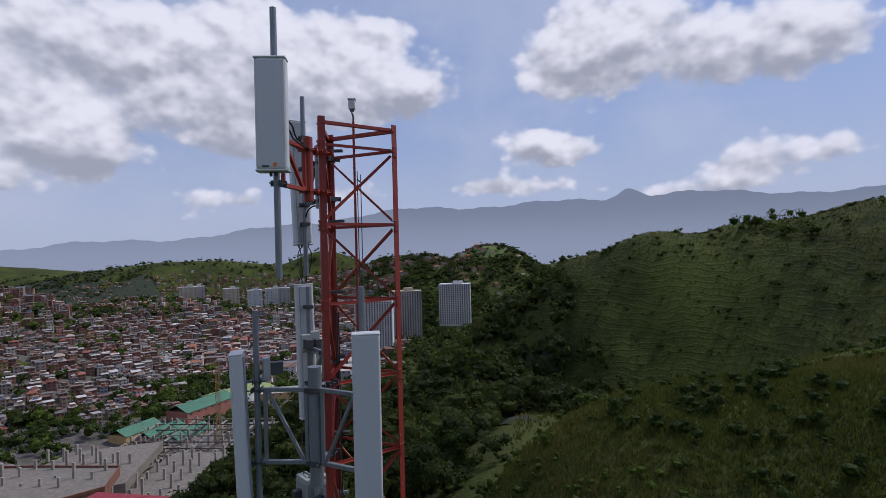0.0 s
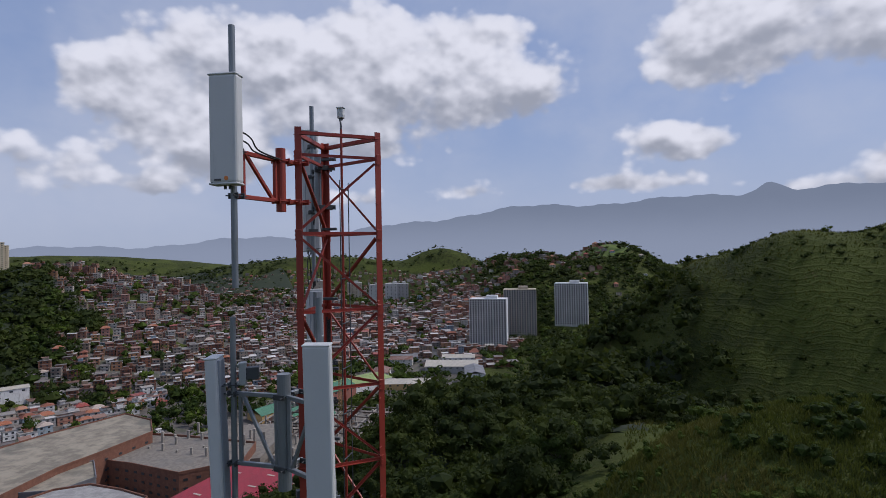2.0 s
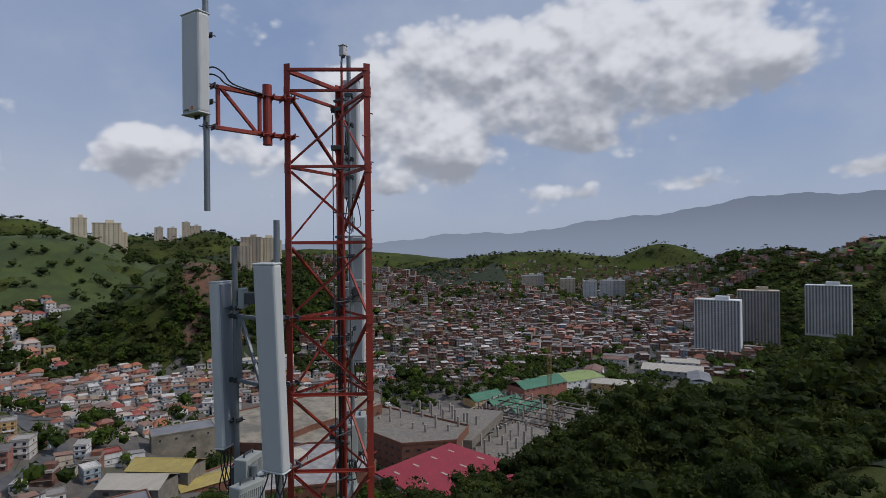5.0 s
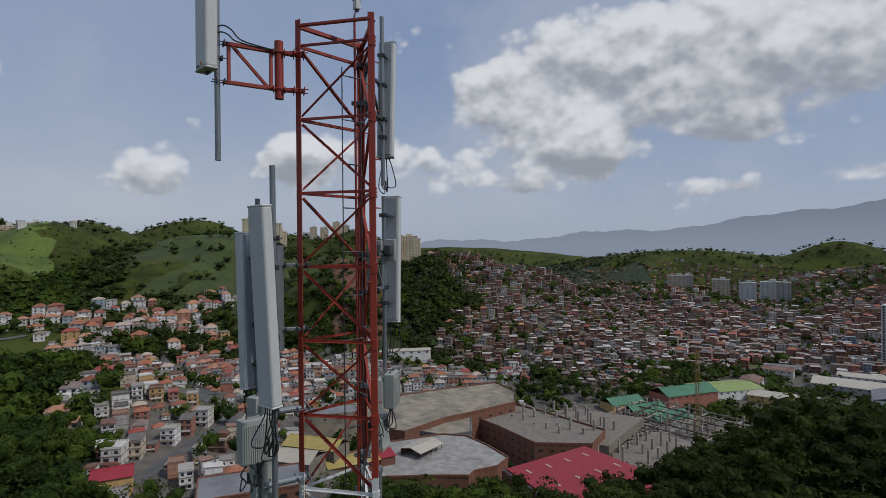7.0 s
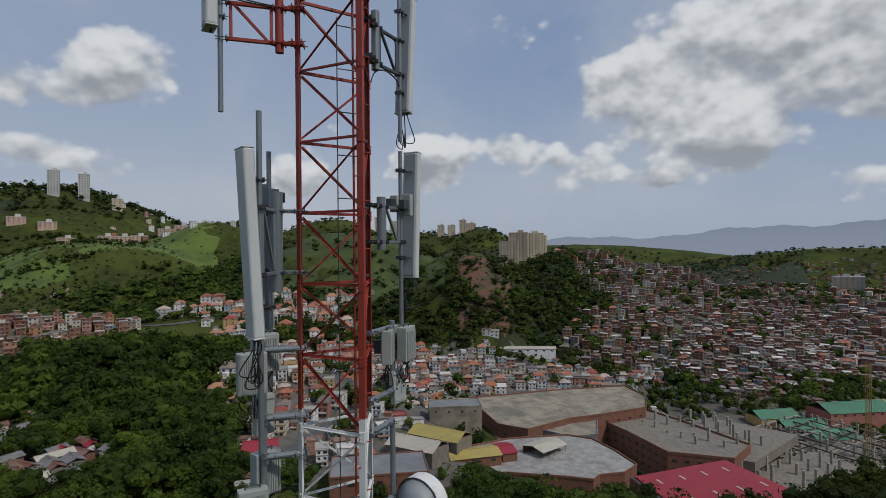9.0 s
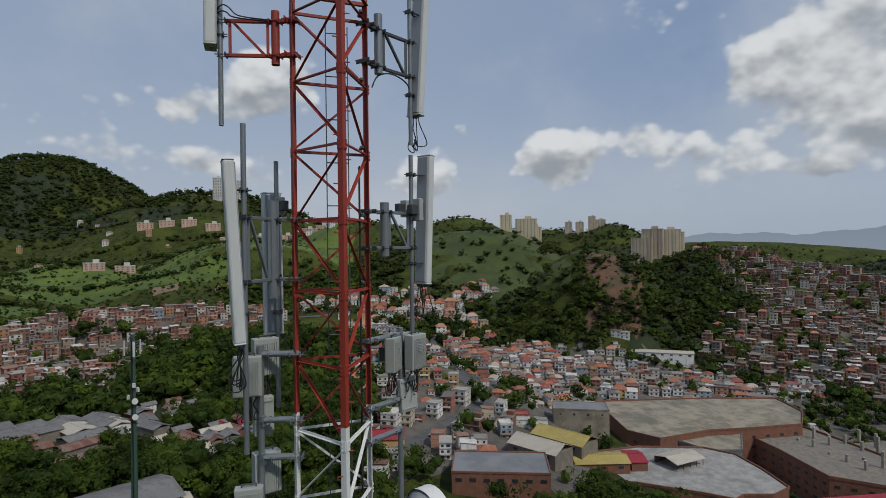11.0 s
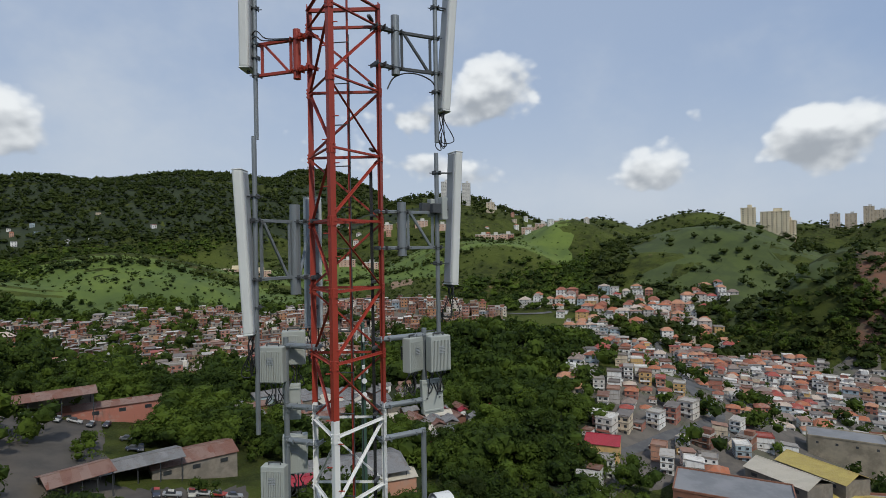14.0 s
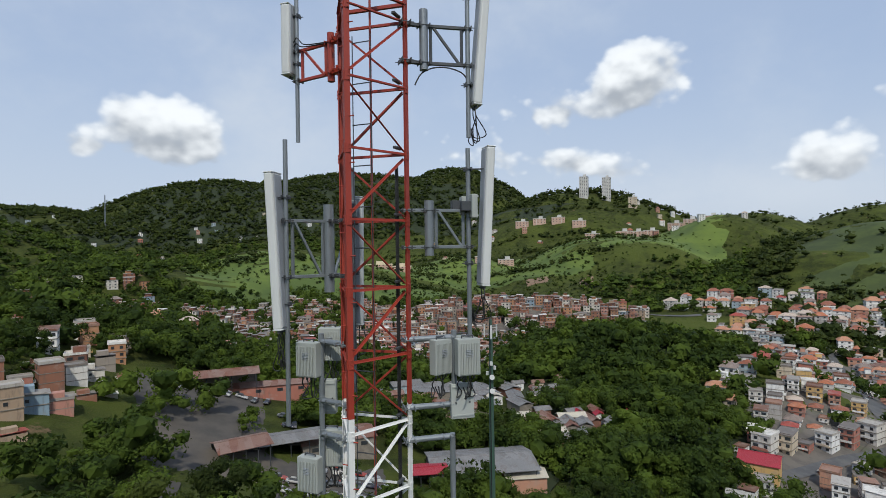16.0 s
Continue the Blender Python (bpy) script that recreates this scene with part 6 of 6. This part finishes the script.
def build_pole_mast():
    """Slim green pole with small antennas and boxes beside the workshop."""
    x, y = POLE_XY
    z = ground_z(x, y)
    green = painted("dark_green_paint", (0.05, 0.10, 0.075), (0.04, 0.08, 0.06), 0.5)
    t = thing("monopole", (x, y, z), "dark green slim telecom pole with small antennas", "mast")
    h = 24.0 - z
    bm = bmesh.new()
    tube(bm, (0, 0, -1), (0, 0, h), 0.62, 16, 0.32)
    part("pole", bm, green, t)
    for k in range(3):
        a = radians(120 * k + 20)
        o = Vector((math.cos(a), math.sin(a), 0))
        bm = bmesh.new()
        bar(bm, UP * (h - 1.2), UP * (h - 1.2) + o * 1.2, 0.12, 0.12)
        bar(bm, UP * (h - 3.6), UP * (h - 3.6) + o * 1.2, 0.12, 0.12)
        arm = part("arm", bm, ZINC, t)
        bm = bmesh.new()
        solid(bm, 0.16, 0.34, 2.4, Matrix.Translation(o * 1.3 + UP * (h - 2.2)) @ pose(0, 0, 0, 0, 0, math.degrees(a)), 0.04)
        part("antenna_panel", bm, PANEL, arm)
        bm = bmesh.new()
        solid(bm, 0.35, 0.5, 0.7, Matrix.Translation(o * 0.75 + UP * (h - 8 - k)) @ pose(0, 0, 0, 0, 0, math.degrees(a)), 0.04)
        part("radio_box", bm, PANEL, t)
    for z2 in (h - 10.5, h - 13.0):
        bm = bmesh.new()
        bmesh.ops.create_cone(bm, cap_ends=True, segments=20, radius1=0.45, radius2=0.45, depth=0.3, matrix=pose(0.75, 0.4, z2, 0, 90, 25))
        part("small_dish", bm, WHITE, t)
    bm = bmesh.new()
    tube(bm, (0.36, 0, h - 0.5), (0.62, 0, 0), 0.09, 8)
    part("cable_run", bm, RUBBER, t)


build_pole_mast()


def build_far_mast():
    x, y = polar(143.4, 900)
    t = thing("far_mast", (x, y, ground_z(x, y)), "thin distant lattice mast on the wooded ridge", "mast")
    for sx, sy in ((-1.2, -1), (1.2, -1), (0, 1.2)):
        bm = bmesh.new()
        tube(bm, (sx, sy, 0), (sx * 0.2, sy * 0.2, 62), 0.4, 6)
        part("leg", bm, ZINC, t)
    for k in range(10):
        bm = bmesh.new()
        f = 1 - k * 0.08
        bar(bm, (-1.2 * f, -1 * f, k * 4.4), (1.2 * f, -1 * f, k * 4.4 + 4), 0.3, 0.3)
        part("brace", bm, ZINC, t)


build_far_mast()

# -- houses --
def set_house(kind, az, r, turn, size):
    """One house at its plot."""
    x, y = polar(az, r)
    spot = Matrix.Translation((x, y, footing(x, y, 2.5))) @ pose(0, 0, 0, 0, 0, turn) @ Matrix.Scale(size, 4)
    if kind.name in FRESH:
        FRESH.discard(kind.name)
        kind.matrix_world = spot
    else:
        copy_thing(kind, spot)
    take(x, y, 3.0)


P0, P1, P2 = KINDS["plaster"]
B0, B1, B2, B3 = KINDS["barrio"]
for kind, az, r, size in ((B1, 87.0, 128, 0.72), (B1, 85.3, 130, 0.78), (P0, 83.6, 132, 0.66), (B1, 82.1, 134, 0.8),                     # low row at the foot of the knoll
                          (P0, 83.9, 146, 0.9), (P0, 82.0, 149, 0.85), (P1, 80.1, 153, 0.9), (P2, 78.4, 157, 0.9), (P0, 77.0, 161, 0.95),      # white row along the street
                          (P1, 75.4, 166, 0.85), (P2, 73.9, 172, 0.95), (P1, 72.4, 179, 0.95), (P1, 71.0, 187, 0.9),
                          (P0, 72.9, 158, 0.9), (B3, 71.0, 161, 0.9), (P0, 69.2, 165, 0.9), (B0, 67.4, 170, 0.9), (P2, 68.2, 179, 0.85), (P0, 66.0, 182, 0.95), (B1, 75.2, 150, 0.9), (P0, 66.8, 195, 0.9)):
    set_house(kind, az, r, az - 110 + rnd_s.uniform(-6, 6), size)
for kind, az, r, size in ((P0, 151.3, 123, 0.95), (B2, 149.2, 124, 0.9), (P1, 147.3, 128, 0.8), (B0, 150.6, 112, 0.95), (B3, 148.6, 113, 0.85), (B2, 152.6, 109, 1.0), (B0, 144.8, 141, 0.95),
                          (B1, 146.6, 121, 0.9), (B1, 143.4, 134, 0.85), (B0, 145.8, 132, 0.8), (B1, 152.3, 101, 0.9), (B1, 144.6, 124, 0.7), (B3, 153.4, 126, 1.0), (B0, 154.5, 115, 1.0)):
    set_house(kind, az, r, az + 90 * rnd_s.choice((0, 1)) + rnd_s.uniform(-8, 8), size)
set_houses(64, 82, 124, 215, 7.4, 0.97, ["plaster", "plaster", "tile"], 21, 4, 84, 0.84)
set_houses(66, 77, 215, 270, 8.0, 0.95, ["tile", "tile", "tile", "plaster"], 22, 4, 55, 0.92)
set_houses(44, 56, 252, 280, 8.2, 0.95, ["plaster", "plaster", "tile"], 23, 6, 30)
set_houses(142, 156, 122, 175, 9.5, 0.9, ["barrio", "barrio", "plaster"], 24, 0, 18, 1.0)
set_houses(114, 136, 196, 240, 7.8, 0.95, ["barrio"], 25, 0, 32)
mass_houses("town_houses", 61, 82, 118, 345, 7.8, 0.95, "plaster", 31, "white and cream houses with clay tile roofs", 4, 0.45, 0, (5.2, 8.8))
mass_houses("town_houses", 40, 64, 225, 335, 8.0, 0.94, "plaster", 32, "white flat-roofed houses packed along the valley", 6, 0.2, 0, (5.2, 9.0))
mass_houses("garden_houses", 69, 86, 345, 450, 11.5, 0.78, "plaster", 33, "houses with red roofs among garden trees", 0, 0.8, 2, (7, 12))
mass_houses("brick_houses", 90, 108, 290, 385, 8.0, 0.92, "barrio", 34, "crowded red brick hillside houses with sheet roofs", 0, 0.0, 1, (4.8, 7.8))
mass_houses("brick_houses", 105, 137, 236, 392, 7.8, 0.95, "barrio", 44, "crowded red brick houses beside the wooded slope", 0, 0.0, 1, (4.8, 7.6))
mass_houses("brick_houses", 25, 47, 335, 560, 9.0, 0.9, "barrio", 35, "crowded brick and block houses up the hill", 5, 0.05, 1, (5.0, 8.2))
mass_houses("brick_houses", 26, 50, 560, 800, 10.5, 0.86, "barrio", 36, "brick houses packed over the hilltop", -8)
mass_houses("valley_houses", 5, 27, 440, 820, 12.0, 0.86, "barrio", 37, "mixed brick and plastered houses of the valley town", 3, 0.08, 3, (7, 13))
mass_houses("far_houses", -4, 38, 820, 1400, 17.0, 0.66, "barrio", 38, "distant brick and pale houses across the valley", 3, 0.1, 1, (6, 12), False)
mass_houses("villas", -11, 6, 760, 930, 30.0, 0.22, "plaster", 39, "scattered villas on the green hill", 3, 0.8, 0, (7, 12))
mass_houses("hillside_houses", 137, 156, 190, 420, 13.0, 0.5, "barrio", 40, "scattered houses among the trees of the slope", 3, 0.1)
mass_houses("hillside_houses", 48, 57, 520, 640, 15.0, 0.4, "plaster", 41, "scattered houses below the hilltop blocks", 3, 0.2)
mass_houses("hillside_houses", 82, 110, 640, 840, 30.0, 0.22, "plaster", 42, "few pale houses on the green slope", 3, 0.3)
mass_houses("hillside_houses", 128, 150, 700, 900, 34.0, 0.25, "plaster", 43, "few pale houses below the wooded ridge", 3, 0.3)

# ---- trees and scrub ----


def lobes(rng, n, wide, tall):
    """Centres and sizes of the lumps of a crown that stands on z = 0."""
    c = rng.normal(0, 1, (n, 3)) * (wide * 0.30, wide * 0.30, tall * 0.17)
    c[:, 2] += tall * 0.62
    s = rng.uniform(0.20, 0.36, n) * wide
    return c, s


ICO = bmesh.new()
bmesh.ops.create_icosphere(ICO, subdivisions=1, radius=1.0)
ICO.faces.ensure_lookup_table()
CORE = np.array([[tuple(v.co) for v in f.verts] for f in ICO.faces])      # twenty triangles of a unit ball
ICO.free()
TIPS = np.array([(1, 0, 0), (0, 1, 0), (-1, 0, 0), (0, -1, 0)], float)
PLAIN = np.array([[TIPS[k], TIPS[(k + 1) % 4], (0, 0, s)][::s] for k in range(4) for s in (1, -1)])      # eight triangles of a rough ball


def crown_mesh(rng, leaves, leaf, wide, tall, n_lobes=6, cores=None):
    """Leaf triangles over several lumps, with a rough dark heart in each lump; gives an array (triangles, 3, 3)."""
    c, s = lobes(rng, n_lobes, wide, tall)
    pick = rng.integers(0, n_lobes, leaves)
    d = rng.normal(0, 1, (leaves, 3))
    d /= np.linalg.norm(d, axis=1)[:, None]
    d[:, 2] = np.where(d[:, 2] < -0.45, -d[:, 2], d[:, 2])
    p = c[pick] + d * (s[pick] * rng.uniform(0.80, 1.10, leaves))[:, None] * (1, 1, 0.82)
    nrm = d + rng.normal(0, 0.45, (leaves, 3))
    nrm /= np.linalg.norm(nrm, axis=1)[:, None]
    side = np.cross(nrm, rng.normal(0, 1, (leaves, 3)))
    side /= np.linalg.norm(side, axis=1)[:, None] + 1e-9
    up = np.cross(nrm, side)
    size = leaf * rng.uniform(0.6, 1.3, leaves)[:, None]
    a, b = side * size, up * size * rng.uniform(0.7, 1.1, leaves)[:, None]
    tris = [np.stack([p - a - b * 0.5, p + a - b * 0.5, p + b], 1)]
    if cores is None:
        cores = n_lobes
    if cores == 1:
        ball = PLAIN * (wide * 0.46, wide * 0.46, tall * 0.34) * rng.uniform(0.85, 1.15, (1, 1, 3))
        tris.append(ball + (0, 0, tall * 0.60))
    else:
        for k in range(cores):
            jig = 1 + 0.18 * np.sin(CORE.sum(-1, keepdims=True) * 5 + k * 1.7)
            tris.append(CORE * jig * s[k] * (0.80, 0.80, 0.66) + c[k])
    return np.concatenate(tris)


def leaf_object(name, quads, mat, label, kind="stuff", category="trees"):
    """Loose triangles or quads as one mesh."""
    n, k = quads.shape[:2]
    me = bpy.data.meshes.new(name)
    me.vertices.add(n * k)
    me.vertices.foreach_set("co", quads.astype(np.float32).ravel())
    me.loops.add(n * k)
    me.loops.foreach_set("vertex_index", np.arange(n * k, dtype=np.int32))
    me.polygons.add(n)
    me.polygons.foreach_set("loop_start", np.arange(0, n * k, k, dtype=np.int32))
    me.materials.append(mat)
    me.update()
    me.validate()
    return tagged(new(name, me), label, category, kind=kind)


def spin(q, a, s, at):
    c, n = math.cos(a), math.sin(a)
    r = q * s
    x, y = r[..., 0] * c - r[..., 1] * n, r[..., 0] * n + r[..., 1] * c
    return np.stack([x + at[0], y + at[1], r[..., 2] + at[2]], -1)


MEADOWS = [(-27, 188, 50), (-38, 190, 85), (-20, 24, 32), (-40, 32, 36), (70, 560, 110), (66, 500, 70), (110, 580, 105), (100, 600, 110), (90, 620, 100), (128, 500, 60), (-4, 920, 60), (84, 690, 90), (58, 470, 40),
           (88, 205, 14), (92, 640, 90), (122, 560, 60), (137, 118, 26), (149, 112, 22), (-32, 215, 70), (-38, 230, 90), (-21, 200, 24), (142, 122, 14), (124, 92, 26), (119, 98, 16), (130, 94, 16), (100, 760, 120), (112, 740, 110), (90, 770, 90), (118, 660, 90), (56.8, 385, 17), (-30, 70, 42), (-48, 80, 60), (-16, 54, 28), (-4, 36, 24), (-20, 75, 24), (114, 530, 120), (106, 470, 80), (124, 470, 60), (96, 540, 70), (115, 450, 48), (123, 440, 48), (131, 440, 44), (136, 440, 30), (120, 600, 70), (72, 510, 60), (61.8, 430, 34), (63.5, 480, 45)]
MEADOW_XY = [(*polar(a, r), s * (REACH if r > 75 else 1)) for a, r, s in MEADOWS]


def wooded(x, y):
    """How thickly trees stand at a place, from 0 to 1."""
    v = 0.62 + 0.5 * noise.noise(Vector((x * 0.011, y * 0.011, 3.0))) + 0.3 * noise.noise(Vector((x * 0.04, y * 0.04, 8.0)))
    for mx, my, s in MEADOW_XY:
        d = math.hypot(x - mx, y - my) / s
        if d < 1:
            v -= 1.1 * (1 - d ** 3)
    return max(0.0, min(v, 1.0))


def plant(name, a0, a1, r0, r1, count, protos, size, mat, label, floor=0.0, seed=1):
    """Many trees over a stretch of the plan as one mesh."""
    rng = np.random.default_rng(seed)
    made, tries = [], 0
    while len(made) < count and tries < count * 6:
        tries += 1
        a = rng.uniform(a0, a1)
        r = math.sqrt(rng.uniform(r0 * r0, r1 * r1))
        x, y = polar(a, r)
        if TAKEN[cells(x, y, 0)].any() or rng.uniform() > wooded(x, y) + floor:
            continue
        s = rng.uniform(*size) * rng.choice((0.6, 0.85, 1.0, 1.15)) * float(gather(x, y)[2])
        made.append(spin(protos[rng.integers(len(protos))], rng.uniform(0, 6.28), s, (x, y, ground_z(x, y) - 0.08 * s * 8)))
    return leaf_object(name, np.concatenate(made), mat, label)


rng0 = np.random.default_rng(3)
NEAR = [crown_mesh(rng0, 380, 0.38, 7.5, 8.0, 8, 5) for k in range(5)]
MIDS = [crown_mesh(rng0, 66, 0.85, 8.5, 8.0, 5, 2) for k in range(6)]
FARS = [crown_mesh(rng0, 20, 1.5, 9.5, 8.0, 5, 1) for k in range(6)]
TALLS = [crown_mesh(rng0, 12, 1.7, 8.0, 9.5, 5, 1) for k in range(4)]


def build_tree(seed, wide, tall, leaves, leaf, mat, label):
    """A single tree: tapered trunk, limbs and a ragged crown."""
    rng = np.random.default_rng(seed)
    t = thing("tree", (0, 0, 0), label, "tree", "trees near the mast")
    bm = bmesh.new()
    tube(bm, (0, 0, -1), (0.1, 0.05, tall * 0.5), 0.24, 9, 0.13)
    part("trunk", bm, BARK, t)
    for k in range(6):
        a, h = k * 1.05 + seed, tall * (0.28 + 0.05 * k)
        bm = bmesh.new()
        tip = Vector((math.cos(a) * wide * 0.33, math.sin(a) * wide * 0.33, h + tall * 0.25))
        tube(bm, (0.05, 0.02, h), tip, 0.10, 7, 0.03)
        part("limb", bm, BARK, t)
    q = crown_mesh(rng, leaves, leaf, wide, tall, 11)
    crown = leaf_object("crown", q, mat, "", "", "")
    crown.parent = t
    return t


TREES = [build_tree(1, 8, 9, 2600, 0.24, LEAF, "leafy green tree on the slope"), build_tree(2, 6.5, 10, 2200, 0.24, LEAFD, "dark green tree on the slope"),
         build_tree(3, 9, 8.5, 2800, 0.25, LEAFD, "broad dark tree on the slope"), build_tree(4, 5, 6, 1500, 0.20, LEAF, "young green tree on the slope")]
rnd_t = random.Random(9)
TREE_FRESH = [True] * len(TREES)


def set_tree(k, az, r, s=1.0):
    x, y = polar(az, r)
    m = Matrix.Translation((x, y, ground_z(x, y) - 0.1)) @ pose(0, 0, 0, 0, 0, rnd_t.uniform(0, 360))
    if TREE_FRESH[k]:
        TREE_FRESH[k] = False
        TREES[k].matrix_world = m
    else:
        copy_thing(TREES[k], m)


for az, r in ((8, 70), (12, 78), (3, 84), (-3, 80), (16, 66), (20, 72), (24, 58), (14, 92), (6, 98), (-8, 104), (28, 66), (34, 72), (42, 78), (48, 74), (52, 82), (56, 76), (62, 84), (70, 88), (75, 82), (80, 90),
              (86, 94), (90, 88), (94, 96), (98, 90), (102, 86), (137, 78), (141, 66), (144, 72), (148, 66), (-2, 72), (2, 66), (112, 118), (116, 126), (106, 124)):
    set_tree(rnd_t.randrange(4), az, r)

plant("woods", -28, -8, 88, 135, 150, NEAR, (0.4, 0.85), LEAFD, "dark scrub in the gully below the grass hill", 0.3, 10)
plant("woods", -8, 40, 48, 125, 400, NEAR, (0.45, 0.95), LEAFD, "dense dark scrub and small trees on the slope", 0.1, 11)
plant("woods", 40, 152, 48, 125, 460, NEAR, (0.55, 1.0), LEAF, "dense green trees on the slope below the mast", 0.1, 12)
plant("woods", -48, 20, 120, 330, 1500, MIDS, (0.5, 1.0), LEAFD, "dark scrub and trees on the hill flank", 0.0, 13)
plant("woods", 80, 104, 115, 172, 190, NEAR, (0.6, 1.1), LEAF, "dense green trees at the foot of the knoll", 0.3, 34)
plant("woods", 80, 104, 172, 330, 1650, MIDS, (0.6, 1.15), LEAF, "dense green trees over the knoll", 0.25, 14)
plant("woods", 104, 155, 120, 175, 210, NEAR, (0.6, 1.05), LEAF, "green trees around the yards", 0.2, 35)
plant("woods", 104, 155, 175, 420, 1500, MIDS, (0.6, 1.1), LEAF, "green trees around the yards and houses", 0.15, 15)
plant("woods", 20, 82, 130, 420, 480, MIDS, (0.55, 1.05), LEAF, "green trees among the houses", 0.1, 16)
plant("woods", 44, 82, 330, 760, 3200, FARS, (0.5, 0.95), LEAFD, "dark woods on the far hillsides", 0.05, 17)
plant("woods", 82, 158, 400, 780, 4600, FARS, (0.45, 0.9), LEAF, "green woods on the far slopes", 0.0, 18)
plant("woods", 82, 158, 780, 1400, 15500, TALLS, (0.65, 1.05), LEAFD, "dark pine woods on the mountain", 0.35, 19)
plant("woods", -26, 50, 330, 1000, 4200, FARS, (0.5, 1.0), LEAF, "trees between the town and the hills", 0.0, 20)
plant("woods", -28, 82, 850, 1800, 4800, FARS, (0.6, 1.1), LEAFD, "distant woods on the hills", 0.15, 21)
plant("woods", 28, 62, 790, 1500, 2200, FARS, (0.5, 0.9), LEAFD, "dark woods on the hills behind the town", 0.4, 23)
plant("woods", -12, 8, 480, 960, 1500, FARS, (0.6, 1.1), LEAFD, "dark woods round the tall blocks of flats", 0.35, 22)
for k, (a0, a1, r0) in enumerate(((94, 126, 545), (90, 120, 600), (88, 124, 655), (86, 118, 700), (92, 126, 770), (104, 134, 480), (100, 132, 830))):
    plant("hedge", a0, a1, r0, r0 + 9, 150, FARS, (0.3, 0.7), LEAFD, "line of dark trees along a terrace of the slope", 0.75, 50 + k)


def grass_cover(name, a0, a1, r0, r1, count, size, label, seed):
    """Tufts of long grass blades on the brow."""
    rng = np.random.default_rng(seed)
    a = np.radians(rng.uniform(a0, a1, count))
    r = np.sqrt(rng.uniform(r0 * r0, r1 * r1, count))
    x, y = -r * np.sin(a), r * np.cos(a)
    z = land(x, y)
    quads = []
    for k in range(3):
        h = rng.uniform(0.5, 1.3, count) * size
        lean = rng.normal(0, 0.35, (count, 2)) * h[:, None]
        d = rng.normal(0, 1, (count, 2))
        d /= np.linalg.norm(d, axis=1)[:, None]
        w = (0.16 * h)[:, None] * d
        ox, oy = x + rng.normal(0, 0.1, count), y + rng.normal(0, 0.1, count)
        p0 = np.stack([ox - w[:, 0], oy - w[:, 1], z - 0.03], -1)
        p1 = np.stack([ox + w[:, 0], oy + w[:, 1], z - 0.03], -1)
        p2 = np.stack([ox + lean[:, 0] + w[:, 0] * 0.25, oy + lean[:, 1] + w[:, 1] * 0.25, z + h], -1)
        p3 = np.stack([ox + lean[:, 0] - w[:, 0] * 0.25, oy + lean[:, 1] - w[:, 1] * 0.25, z + h], -1)
        quads.append(np.stack([p0, p1, p2, p3], 1))
    return leaf_object(name, np.concatenate(quads), GRASS, label, "stuff", "grass")


grass_cover("grass", -56, 10, 10, 62, 44000, 0.34, "long green and straw-coloured grass on the brow", 5)
grass_cover("grass", -50, -8, 62, 330, 22000, 0.7, "rough grass on the terraced hill", 6)
SHRUB = [crown_mesh(rng0, 150, 0.16, 2.6, 2.4, 5) for k in range(4)]
plant("shrubs", -54, 8, 16, 70, 300, SHRUB, (0.25, 0.8), LEAF, "low green shrubs in the grass", 0.9, 31)
BUSH = [crown_mesh(rng0, 70, 0.24, 2.6, 2.0, 5, 3) for k in range(4)]
plant("shrubs", -50, -8, 90, 235, 900, BUSH, (0.25, 0.8), LEAFD, "low dark shrubs on the terraced hill", 0.75, 32)
plant("shrubs", 53.5, 60.5, 345, 430, 150, FARS, (0.10, 0.36), LEAFD, "tufts of scrub on the bare earth of the landslip", 0.9, 37)
plant("shrubs", 94, 137, 430, 660, 1500, FARS, (0.16, 0.42), LEAFD, "scattered bushes and small trees on the bright slope", 0.8, 36)
plant("shrubs", 80, 135, 430, 760, 2000, FARS, (0.14, 0.34), LEAF, "scattered bushes on the green slopes", 0.8, 33)


def crest_trees():
    """Feathery small trees on the crest of the grass hill."""
    rng = np.random.default_rng(41)
    sprays = [crown_mesh(rng, 260, 0.20, 4.2, 4.0, 9, 2) for k in range(4)]
    made = []
    for k in range(15):
        x, y = polar(-30.2 - 0.34 * k + rng.uniform(-0.3, 0.3), 184 + rng.uniform(-5, 8))
        made.append(spin(sprays[k % 4], k * 1.3, rng.uniform(0.8, 1.7), (x, y, ground_z(x, y) - 0.6)))
    for az, r in ((-17.4, 176), (-17.9, 177), (-18.3, 178), (-24.5, 186)):
        x, y = polar(az, r)
        made.append(spin(sprays[0], az, 0.75, (x, y, ground_z(x, y) - 0.6)))
    leaf_object("crest_trees", np.concatenate(made), LEAF, "row of small feathery trees on the crest of the grass hill")


crest_trees()
